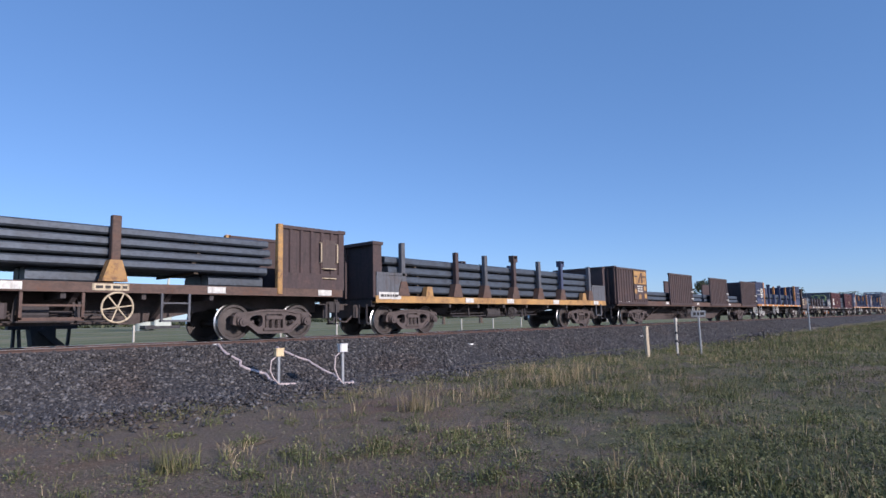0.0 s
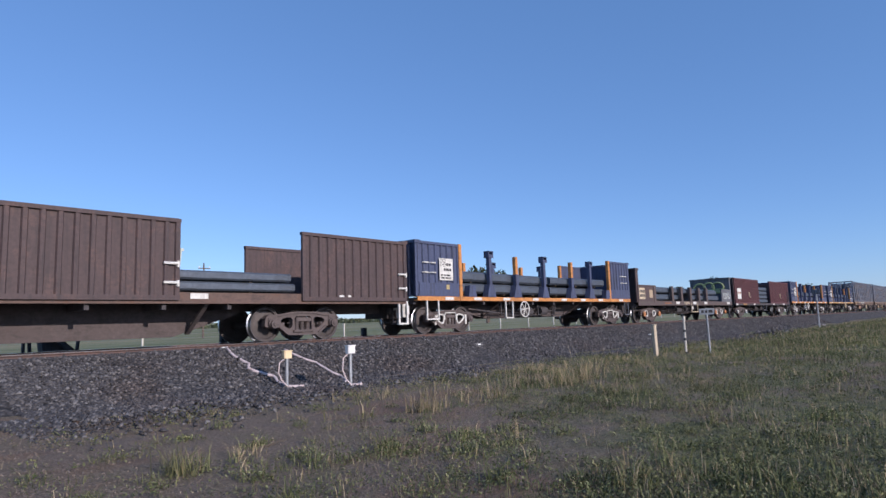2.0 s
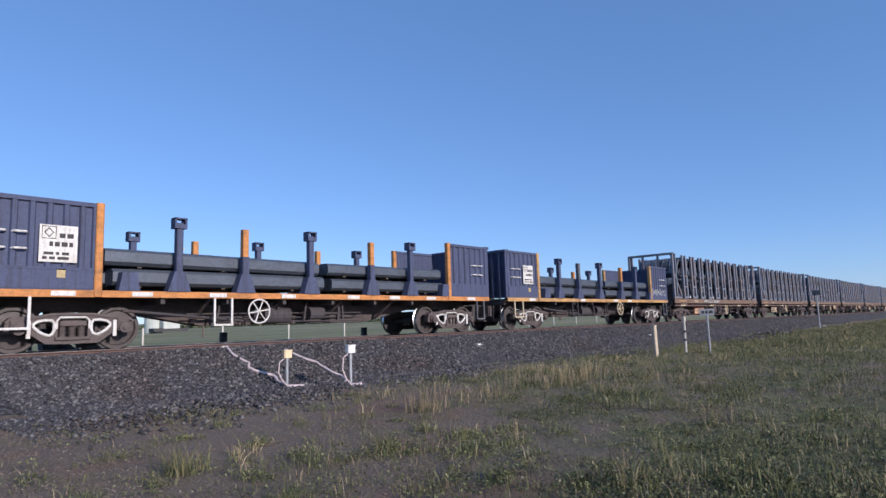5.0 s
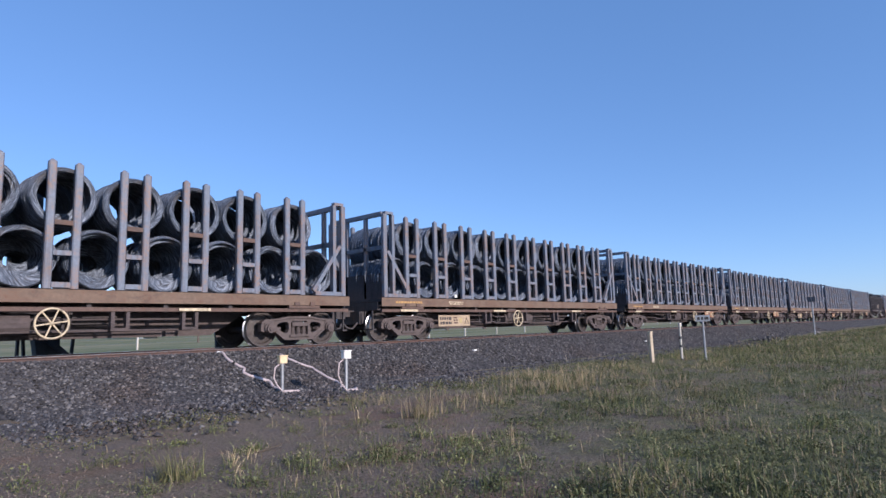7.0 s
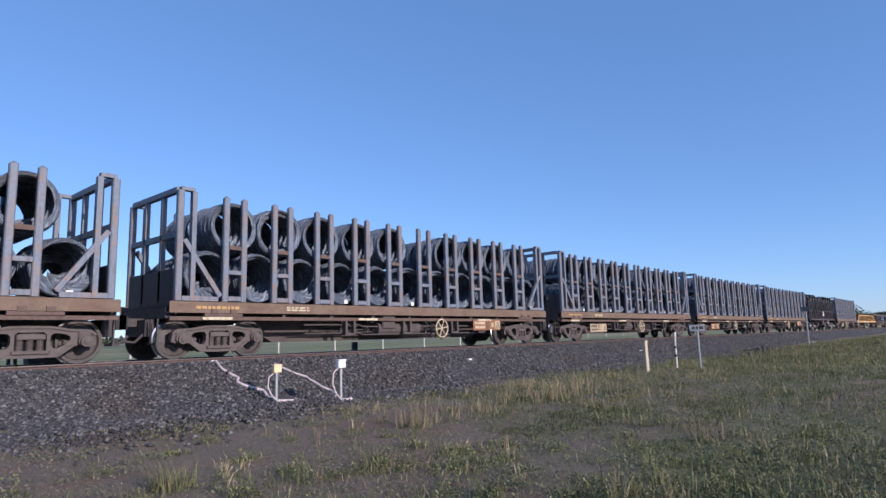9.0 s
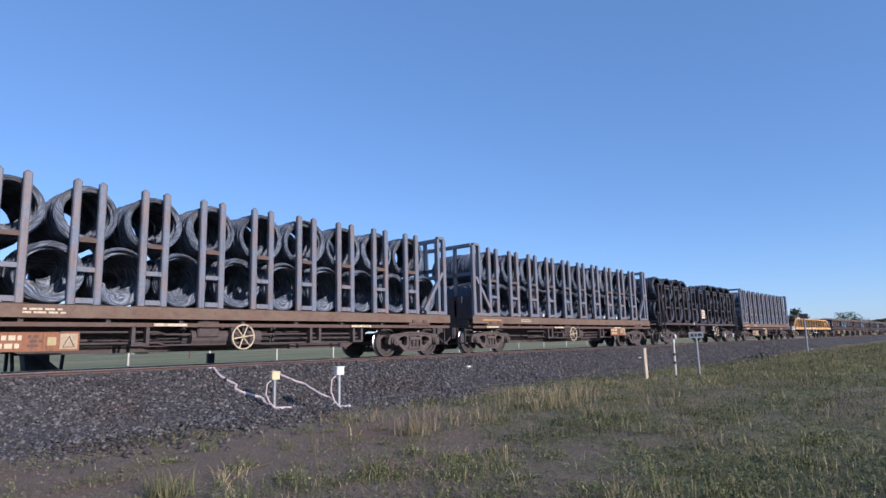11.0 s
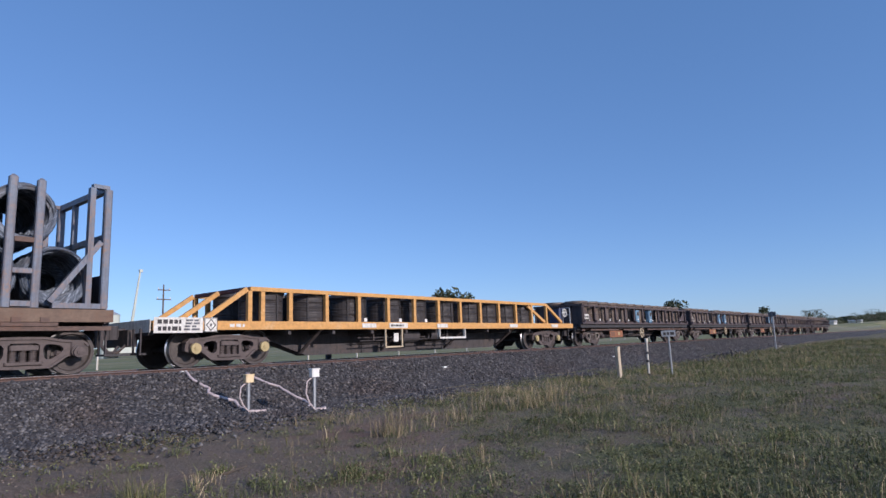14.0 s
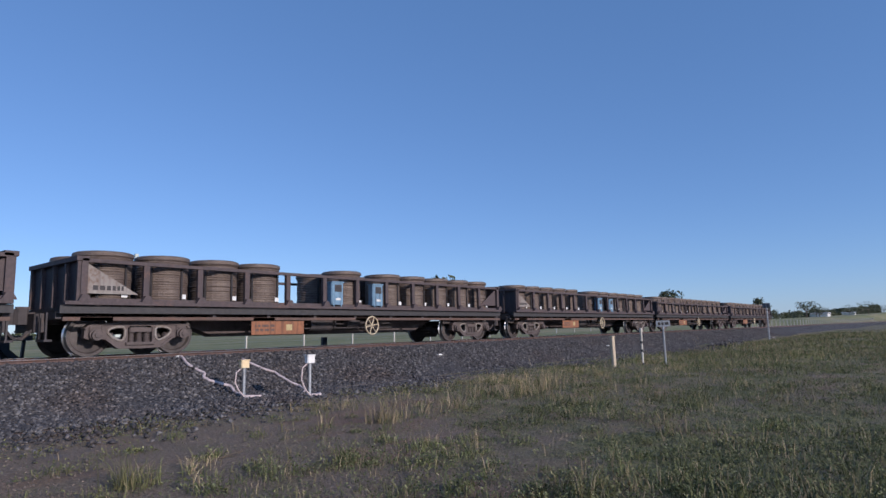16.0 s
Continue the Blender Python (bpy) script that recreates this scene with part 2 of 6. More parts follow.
def ground_z(x, y):
    """Height of the open ground: falls gently to the viewer, rises far off."""
    if y < 9:
        z = 0.30 + 0.15 * max(-1.5, min(1.0, y / 9.0))
    elif y < 19:
        z = 0.45
    else:
        z = 0.45 + 0.15 * min(1, (y - 19) / 4)
    side = min(1.0, max(0.0, (abs(y - MID) - 5.2) / 14.0))
    return z + rise(x, y) * side


def ground_mat(nt, b):
    v = coords(nt, world_space=True)
    mid = noise_tex(nt, v, 1.3, 6, 0.65, 0.3)
    fine = noise_tex(nt, v, 34, 7, 0.8)
    grit = nt.nodes.new("ShaderNodeTexVoronoi")
    grit.inputs["Scale"].default_value = 24
    nt.links.new(v, grit.inputs["Vector"])
    soil = ramp(nt, fine, [(0.36, (0.08, 0.058, 0.04)), (0.5, (0.185, 0.135, 0.095)), (0.64, (0.32, 0.245, 0.175))])
    red = ramp(nt, noise_tex(nt, coords(nt, (0.5, 1.3, 1), True), 0.9, 4, 0.6, 0.5), [(0.5, G0), (0.66, (0.75, 0.75, 0.75))])
    soil = mix(nt, red, soil, mix(nt, 1.0, soil, (1.12, 0.84, 0.74), "MULTIPLY"))
    stone = mix(nt, ramp(nt, noise_tex(nt, v, 2.2, 3), [(0.58, G0), (0.74, (0.6, 0.6, 0.6))]), soil, ramp(nt, grit.outputs["Color"], [(0.2, (0.04, 0.038, 0.04)), (0.8, (0.16, 0.145, 0.14))]))
    turf = ramp(nt, fine, [(0.38, (0.055, 0.058, 0.022)), (0.5, (0.12, 0.122, 0.046)), (0.63, (0.235, 0.215, 0.095))])
    # sunlit tops and shaded hollows of clumps, tinted into the turf colour
    lump_shading = noise_tex(nt, v, 5.0, 6, 0.72, 0.4)
    turf = mix(nt, 1.0, turf, ramp(nt, lump_shading, [(0.34, (0.45, 0.47, 0.5)), (0.5, (0.95, 0.95, 0.95)), (0.66, (1.5, 1.42, 1.25))]), "MULTIPLY")
    patchy = noise_tex(nt, v, 0.8, 5, 0.65, 0.4)
    turf = mix(nt, ramp(nt, patchy, [(0.42, G0), (0.6, (0.85, 0.85, 0.85))]), turf, soil)
    # turf grows thicker away from the worn patch beside the track
    sep = nt.nodes.new("ShaderNodeSeparateXYZ")
    nt.links.new(v, sep.inputs[0])
    m = nt.nodes.new("ShaderNodeMath")
    m.operation = "MULTIPLY_ADD"
    m.inputs[1].default_value = -1.12
    nt.links.new(sep.outputs[1], m.inputs[0])
    nt.links.new(sep.outputs[0], m.inputs[2])
    m0 = m
    m = nt.nodes.new("ShaderNodeMath")
    m.operation = "MULTIPLY_ADD"
    m.inputs[1].default_value, m.inputs[2].default_value = 0.26, 0.0
    nt.links.new(m0.outputs[0], m.inputs[0])
    cl = nt.nodes.new("ShaderNodeClamp")
    nt.links.new(m.outputs[0], cl.inputs[0])
    far = nt.nodes.new("ShaderNodeMapRange")
    far.inputs[1].default_value, far.inputs[2].default_value = 20, 26
    nt.links.new(sep.outputs[1], far.inputs[0])
    add = nt.nodes.new("ShaderNodeMath")
    add.operation = "MAXIMUM"
    nt.links.new(cl.outputs[0], add.inputs[0])
    nt.links.new(far.outputs[0], add.inputs[1])
    thr = nt.nodes.new("ShaderNodeMath")
    thr.operation = "MULTIPLY_ADD"
    thr.inputs[1].default_value = 0.5
    nt.links.new(add.outputs[0], thr.inputs[0])
    nt.links.new(mid, thr.inputs[2])
    cover = ramp(nt, thr.outputs[0], [(0.46, G0), (0.98, G1)])
    strips = noise_tex(nt, coords(nt, (0.012, 0.16, 1), True), 1.0, 5, 0.65, 0.2)
    field = ramp(nt, strips, [(0.36, (0.13, 0.145, 0.05)), (0.5, (0.215, 0.21, 0.085)), (0.62, (0.31, 0.26, 0.14))])
    green = mix(nt, far.outputs[0], turf, field)
    nt.links.new(mix(nt, cover, stone, green), b.inputs["Base Color"])
    bump(nt, b, fine, 0.8, 0.03)


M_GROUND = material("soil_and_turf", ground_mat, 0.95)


def stone_mat(nt, b):
    geo = nt.nodes.new("ShaderNodeNewGeometry")
    v = coords(nt, world_space=True)
    f = noise_tex(nt, v, 40, 4)
    base = ramp(nt, geo.outputs["Random Per Island"], [(0.0, (0.036, 0.034, 0.036)), (0.45, (0.062, 0.058, 0.06)), (0.82, (0.11, 0.103, 0.102)), (1.0, (0.21, 0.197, 0.188))])
    tint = ramp(nt, noise_tex(nt, v, 0.5, 4), [(0.5, G0), (0.7, (0.6, 0.6, 0.6))])
    nt.links.new(mix(nt, tint, base, mix(nt, 1.0, base, (1.0, 0.78, 0.66), "MULTIPLY")), b.inputs["Base Color"])
    bump(nt, b, f, 0.5, 0.008)


M_STONE = material("ballast_stone", stone_mat, 0.85)


M_GRIT = plain("brown_grit", (0.11, 0.085, 0.065), (0.24, 0.19, 0.15), 3.0, 0.9)


def bed_mat(nt, b):
    v = coords(nt, world_space=True)
    vor = nt.nodes.new("ShaderNodeTexVoronoi")
    vor.inputs["Scale"].default_value = 15
    nt.links.new(v, vor.inputs["Vector"])
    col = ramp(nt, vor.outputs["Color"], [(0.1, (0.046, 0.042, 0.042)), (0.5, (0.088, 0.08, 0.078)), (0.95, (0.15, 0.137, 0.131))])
    # shade in the gaps between stones, multiplied into the colour
    gap_shade = ramp(nt, vor.outputs["Distance"], [(0.3, G1), (0.75, (0.3, 0.3, 0.3))])
    nt.links.new(mix(nt, 1.0, col, gap_shade, "MULTIPLY"), b.inputs["Base Color"])
    inv = nt.nodes.new("ShaderNodeMath")
    inv.operation = "SUBTRACT"
    inv.inputs[0].default_value = 1.0
    nt.links.new(vor.outputs["Distance"], inv.inputs[1])
    bump(nt, b, inv.outputs[0], 1.0, 0.05)


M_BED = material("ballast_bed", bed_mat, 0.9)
M_RAIL = worn("rail_steel", (0.125, 0.075, 0.062), (0.16, 0.08, 0.055), 0.6, 0.7, streak=False)
M_RAILTOP = plain("rail_head", (0.4, 0.38, 0.37), (0.55, 0.54, 0.53), 15, 0.3, 1.0, 0.03)
M_SLEEPER = plain("concrete_sleeper", (0.16, 0.14, 0.13), (0.27, 0.25, 0.23), 10, 0.9)


def steps(a, b, fine_a, fine_b, fine, factor=1.35):
    out = list(np.arange(fine_a, fine_b + 1e-6, fine))
    s = fine
    while out[-1] < b:
        s *= factor
        out.append(min(b, out[-1] + s))
    s = fine
    while out[0] > a:
        s *= factor
        out.insert(0, max(a, out[0] - s))
    return out


def make_ground():
    xs, ys = steps(-3500, 3500, -6, 60, 0.6), steps(-3500, 3500, 1, 28, 0.5)
    vs = []
    for y in ys:
        for x in xs:
            n = 0.05 * noise.noise((x * 0.45, y * 0.45, 0.3)) + 0.09 * noise.noise((x * 0.12, y * 0.12, 2.0))
            vs.append((x, y, ground_z(x, y) + n))
    w = len(xs)
    fs = [(j * w + i, j * w + i + 1, (j + 1) * w + i + 1, (j + 1) * w + i) for j in range(len(ys) - 1) for i in range(w - 1)]
    s = S().add(vs, fs)
    s.smooth = True
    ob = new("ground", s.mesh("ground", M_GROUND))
    tagged(ob, "dusty soil and rough green turf beside a railway", "ground", kind="structure")


def bed_z(y):
    """Top of the ballast across the track."""
    d = abs(y - MID)
    if d < 1.75:
        return RAIL - 0.095
    if d < 3.4:
        return RAIL - 0.095 - (d - 1.75) / 1.65 * 0.665
    return max(0.36, RAIL - 0.76 - (d - 3.4) / 2.0 * 0.2)


def make_track():
    xs = steps(-400, 2600, -6, 50, 0.5)
    offs = [-5.6, -5.0, -4.2, -3.4, -2.9, -2.3, -1.75, -1.2, -0.4, 0.4, 1.2, 1.75, 2.3, 2.9, 3.4, 4.2, 5.0, 5.6]
    vs = []
    for i, o in enumerate(offs):
        for x in xs:
            edge = 0.05 if abs(o) > 3 else 0.025
            n = edge * noise.noise((x * 0.7, o * 1.1, 5.0)) + 0.02 * noise.noise((x * 2.6, o * 2.6, 1.0))
            low = -0.12 if abs(o) > 5.5 else 0.0
            vs.append((x, MID + o, bed_z(MID + o) + n + low))
    w = len(xs)
    fs = [(j * w + i, j * w + i + 1, (j + 1) * w + i + 1, (j + 1) * w + i) for j in range(len(offs) - 1) for i in range(w - 1)]
    s = S().add(vs, fs)
    s.smooth = True
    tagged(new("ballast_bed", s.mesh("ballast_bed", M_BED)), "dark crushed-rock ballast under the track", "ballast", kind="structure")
    # rails
    prof = [(-0.07, 0), (0.07, 0), (0.065, 0.02), (0.015, 0.035), (0.012, 0.12), (0.035, 0.135), (0.035, 0.155), (-0.035, 0.155), (-0.035, 0.135), (-0.012, 0.12), (-0.015, 0.035), (-0.065, 0.02)]
    for side in (-1, 1):
        y = MID + side * 0.7525
        n = len(prof)
        vs = [(x, y + a, RAIL - 0.16 + h) for x in (-400, 2600) for a, h in prof]
        s = S().add(vs, [(i, (i + 1) % n, n + (i + 1) % n, n + i) for i in range(n)])
        rail = new("rail", s.mesh("rail", M_RAIL))
        tagged(rail, "rusty steel running rail on sleepers", "rail", "running rails", "structure")
        part("rail_head", S().box(-400, 2600, y - 0.034, y + 0.034, RAIL - 0.005, RAIL), M_RAILTOP, rail, "polished running surface")
    # sleepers
    sl = S().prism([(-0.12, 0), (0.12, 0), (0.1, 0.16), (-0.1, 0.16)], -1.25, 1.25).mesh("sleeper", M_SLEEPER)
    track = thing("sleepers", "weathered concrete sleepers sunk in ballast", "sleepers", kind="structure")
    for i in range(110):
        part("sleeper", sl, M_SLEEPER, track, at=(-4 + i * 0.67, MID, RAIL - 0.30))


def blocks(rng, places, size, name, mat, label, category, squash=0.7):
    """Many small angular stones in one mesh."""
    n = len(places)
    base = np.array([(1, 0, 0), (-1, 0, 0), (0, 1, 0), (0, -1, 0), (0, 0, 1), (0, 0, -1)], float)
    v = base[None] * (0.6 + 0.8 * rng.random((n, 6, 1))) + rng.normal(0, 0.16, (n, 6, 3))
    v[:, :, 2] *= squash
    a = rng.random(n) * 6.283
    c, s = np.cos(a)[:, None], np.sin(a)[:, None]
    x, y = v[:, :, 0] * c - v[:, :, 1] * s, v[:, :, 0] * s + v[:, :, 1] * c
    v = np.stack([x, y, v[:, :, 2]], 2) * (size * (0.55 + 0.9 * rng.random(n) ** 1.5))[:, None, None] + places[:, None, :]
    f = np.array([(0, 2, 4), (2, 1, 4), (1, 3, 4), (3, 0, 4), (2, 0, 5), (1, 2, 5), (3, 1, 5), (0, 3, 5)])
    faces = (f[None] + (np.arange(n) * 6)[:, None, None]).reshape(-1, 3)
    me = bpy.data.meshes.new(name)
    me.vertices.add(n * 6)
    me.vertices.foreach_set("co", v.reshape(-1))
    me.loops.add(len(faces) * 3)
    me.loops.foreach_set("vertex_index", faces.reshape(-1).astype(np.int32))
    me.polygons.add(len(faces))
    me.polygons.foreach_set("loop_start", np.arange(0, len(faces) * 3, 3, dtype=np.int32))
    me.update(calc_edges=True)
    me.materials.append(mat)
    return tagged(new(name, me), label, category, kind="stuff")


def make_stones():
    rng = np.random.default_rng(4)
    out = []
    # dense bank on the near side, thinning past the toe and with distance
    n = 84000
    x = 2.5 + 58 * rng.random(n) ** 1.7
    y = MID - 0.9 - 3.6 * rng.random(n) ** 0.85
    z = np.array([bed_z(b) for b in y]) + 0.012 * rng.normal(size=n)
    out.append(np.stack([x, y, z], 1))
    m = 9000
    x = 2 + 30 * rng.random(m) ** 1.3
    y = MID - 4.0 - np.abs(rng.normal(0, 1.0, m)) - 0.2
    z = np.array([max(bed_z(b), ground_z(a, b)) if b > 8.4 else ground_z(a, b) for a, b in zip(x, y)]) + 0.005
    out.append(np.stack([x, y, z], 1))
    blocks(rng, np.concatenate(out), 0.035, "ballast_stones", M_STONE, "dark purplish crushed ballast stones", "ballast")
    m = 15000
    x = 1.2 + 17 * rng.random(m) ** 1.2
    y = 3.3 + 5.7 * rng.random(m)
    keep = np.array([noise.noise((a * 0.8, b * 0.8, 7.0)) > -0.35 + 0.5 * r for a, b, r in zip(x, y, rng.random(m))])
    x, y = x[keep], y[keep]
    z = np.array([ground_z(a, b) + 0.05 * noise.noise((a * 0.45, b * 0.45, 0.3)) + 0.09 * noise.noise((a * 0.12, b * 0.12, 2.0)) for a, b in zip(x, y)])
    blocks(rng, np.stack([x, y, z], 1), 0.011, "gravel", M_GRIT, "loose dark gravel scattered on bare soil", "gravel")
    # heap of dumped stones beside the track
    m = 420
    p = np.stack([rng.normal(35.5, 1.7, m), rng.normal(8.6, 0.55, m), np.zeros(m)], 1)
    h = np.exp(-((p[:, 0] - 35.5) / 2.2) ** 2 - ((p[:, 1] - 8.6) / 0.8) ** 2)
    p[:, 2] = 0.42 + 0.26 * h * rng.random(m)
    blocks(rng, p, 0.085, "rubble_heap", M_STONE, "low heap of dumped dark rubble in grass", "rubble")


def gz(x, y):
    return ground_z(x, y) + 0.05 * noise.noise((x * 0.45, y * 0.45, 0.3)) + 0.09 * noise.noise((x * 0.12, y * 0.12, 2.0))


make_ground()
make_track()


# ---- train: running gear ----
def wheelset_mesh():
    prof = [(0.0, -0.10), (0.09, -0.10), (0.11, -0.03), (0.33, 0.0), (0.355, -0.055), (0.412, -0.055), (0.42, -0.045), (0.42, 0.05), (0.45, 0.065), (0.45, 0.085), (0.36, 0.085), (0.33, 0.04), (0.1, 0.03), (0.08, 0.1)]
    s = S()
    n, seg = len(prof) - 1, 36
    for side in (-1, 1):
        s.turned([(r, side * (0.72 - h)) for r, h in prof], seg)
    s.rod((0, -0.7, 0), (0, 0.7, 0), 0.075, 12)
    me = s.mesh("wheelset", M_WHEEL)
    me.materials.append(M_TREAD)
    for f in me.polygons[:2 * seg * n]:
        f.material_index = 1 if f.index % n in (5, 6, 7) else 0
    return me


FRAME_WINDOW = [(0.34, -0.11), (0.31, -0.04), (0.31, 0.08), (0.35, 0.135), (0.46, 0.14), (0.58, 0.115), (0.64, 0.07), (0.64, 0.02), (0.56, -0.06), (0.44, -0.13), (0.38, -0.135)]


def side_frame_mesh(mat):
    """Cast side frame: arched top, dropped middle, two rounded windows, spring nest in the centre opening."""
    half = [(0.0, 0.27), (0.33, 0.27), (0.6, 0.22), (0.98, 0.2), (1.07, 0.12), (1.08, -0.07), (0.99, -0.1), (0.95, 0.03), (0.8, 0.03), (0.76, -0.09), (0.68, -0.11), (0.56, -0.2), (0.44, -0.29), (0.0, -0.3)]
    outer = half + [(-x, z) for x, z in half[-2:0:-1]]
    centre = [(-0.25, -0.17), (-0.25, 0.12), (-0.2, 0.16), (0.2, 0.16), (0.25, 0.12), (0.25, -0.17)]
    bm = bmesh.new()
    for loop in (outer, FRAME_WINDOW, [(-x, z) for x, z in FRAME_WINDOW], centre):
        vs = [bm.verts.new((x, -0.07, z)) for x, z in loop]
        for p, q in zip(vs, vs[1:] + vs[:1]):
            bm.edges.new((p, q))
    flat = bmesh.ops.triangle_fill(bm, use_beauty=True, use_dissolve=False, edges=bm.edges[:])
    out = bmesh.ops.extrude_face_region(bm, geom=[g for g in flat["geom"] if isinstance(g, bmesh.types.BMFace)])
    for g in out["geom"]:
        if isinstance(g, bmesh.types.BMVert):
            g.co.y = 0.07
    bmesh.ops.recalc_face_normals(bm, faces=bm.faces)
    me = bpy.data.meshes.new("casting")
    bm.to_mesh(me)
    bm.free()
    s = S().add([tuple(v.co) for v in me.vertices], [tuple(p.vertices) for p in me.polygons])
    bpy.data.meshes.remove(me)
    # flanges along the upper and lower edge
    for p, q in zip(half, half[1:5]):
        for d in (-1, 1):
            s.beam((d * p[0], p[1] - 0.02), (d * q[0], q[1] - 0.02), 0.045, -0.1, 0.085)
    for p, q in zip(half[10:], half[11:]):
        for d in (-1, 1):
            s.beam((d * p[0], p[1] + 0.02), (d * q[0], q[1] + 0.02), 0.045, -0.1, 0.085)
    for x in (-0.88, 0.88):
        s.box(x - 0.15, x + 0.15, -0.1, 0.075, -0.07, 0.17, 0.05)
        s.rod((x, -0.14, 0.0), (x, 0.05, 0.0), 0.125, 14)
    # spring nest and bolster end
    for x in (-0.16, 0.0, 0.16):
        for k in range(5):
            s.rod((x, 0, -0.165 + 0.042 * k), (x, 0, -0.14 + 0.042 * k), 0.068, 10)
        s.rod((x, 0, -0.17), (x, 0, 0.04), 0.045, 8)
    s.box(-0.23, 0.23, -0.11, 0.08, 0.035, 0.125, 0.02)
    s.box(-0.3, 0.3, -0.12, 0.08, -0.225, -0.17, 0.02)
    for x in (-0.52, 0.52):
        s.rod((x, -0.02, -0.02), (x * 1.25, 0.02, -0.05), 0.05, 8)
    return s.mesh("side_frame", mat)


def window_rim_mesh(sx):
    """Pale rim round an opening of a side frame."""
    loop = FRAME_WINDOW + FRAME_WINDOW[:1]
    return S().tube([(sx * x, -0.075, z) for x, z in loop], 0.027, 6).mesh("frame_rim", M_WHITE)


WHEELSET, RIMS = wheelset_mesh(), (window_rim_mesh(-1), window_rim_mesh(1))
FRAME_DARK = side_frame_mesh(M_BOGIE)
M_CAP_ORANGE = plain("orange_cap", (0.4, 0.16, 0.06), (0.55, 0.24, 0.1), 9, 0.6)
M_CAP_YELLOW = plain("yellow_cap", (0.35, 0.27, 0.12), (0.5, 0.4, 0.2), 20, 0.6)
CAPS = {}
for cap_name, cap_mat in (("white", M_WHITE), ("orange", M_CAP_ORANGE), ("yellow", M_CAP_YELLOW), ("dark", M_BOGIE)):
    CAPS[cap_name] = S().rod((0, -0.09, 0), (0, 0.0, 0), 0.12 if cap_name != "dark" else 0.1, 16).rod((0, -0.11, 0), (0, -0.085, 0), 0.05, 8).mesh("axle_cap", cap_mat)
BOLSTER = S().box(-0.18, 0.18, -1.0, 1.0, 0.08, 0.3, 0.03).box(-0.9, 0.9, -0.06, 0.06, 0.02, 0.12).box(-0.75, -0.6, -0.8, 0.8, -0.08, 0.04).box(0.6, 0.75, -0.8, 0.8, -0.08, 0.04).rod((0, 0, 0.3), (0, 0, 0.46), 0.22, 14).mesh("bogie", M_UNDER)


def bogie(wagon, x, caps="dark", rims=False):
    b = part("bogie", BOLSTER, M_UNDER, wagon, "cast steel two-axle bogie", (x, WIDE / 2, 0.42))
    for side in (-1, 1):
        f = part("side_frame", FRAME_DARK, M_BOGIE, b, at=(0, side * 0.99, 0.02))
        if side > 0:
            f.rotation_euler[2] = math.pi
        for dx in (-0.88, 0.88):
            c = part("axle_cap", CAPS[caps], M_BOGIE, b, at=(dx, side * 1.10, 0.0))
            if side > 0:
                c.rotation_euler[2] = math.pi
    if rims:
        for rim in RIMS:
            ring = part("frame_rim", rim, M_WHITE, b, "white-painted rim" if rims != "faint" else "faded pale rim", at=(0, -0.99, 0.02))
            if rims == "faint":
                ring.material_slots[0].link = "OBJECT"
                ring.material_slots[0].material = M_FADED
    if rims == "splashed":
        part("frame_edge", S().tube([(-0.27, -0.085, -0.02), (-0.27, -0.085, 0.13), (-0.22, -0.085, 0.19), (0.22, -0.085, 0.19), (0.27, -0.085, 0.13), (0.27, -0.085, -0.02)], 0.02, 6), M_WHITE, b, "white-painted edge", (0, -0.99, 0.02))
        for dx in (-0.72, 0.72):
            part("adapter", S().box(dx - 0.035, dx + 0.035, -0.12, -0.08, -0.16, 0.15, 0.01), M_WHITE, b, "white-splashed adapter", (0, -0.99, 0.0))
    for dx in (-0.88, 0.88):
        w = part("wheelset", WHEELSET, M_WHEEL, b, "steel wheels with worn bright treads", (dx, 0, 0))
        WHEELSETS.append((w, dx))
    return b


def handwheel(wagon, x, z, r=0.27, mat=None, y=-0.06):
    s = S()
    n = 28
    ring = [(math.cos(2 * math.pi * k / n) * r, 0, math.sin(2 * math.pi * k / n) * r) for k in range(n + 1)]
    s.tube(ring, 0.02, 6)
    s.rod((0, -0.03, 0), (0, 0.3, 0), 0.035, 8)
    s.smooth = True
    w = part("brake_handwheel", s, mat or M_CREAM, wagon, "cream spoked brake handwheel", (x, y, z))
    for k in range(6):
        a = math.pi / 3 * k + 0.15
        part("spoke", S().rod((0, 0.01, 0), (math.cos(a) * r, 0, math.sin(a) * r), 0.015, 6), mat or M_CREAM, w)


def stirrup(wagon, x, wide, ztop, zbot, mat, y=-0.03, name="step"):
    s = S()
    s.box(x, x + 0.045, y, y + 0.04, zbot, ztop).box(x + wide - 0.045, x + wide, y, y + 0.04, zbot, ztop)
    s.box(x, x + wide, y - 0.01, y + 0.08, zbot, zbot + 0.04)
    part(name, s, mat, wagon, "painted steel foot step")


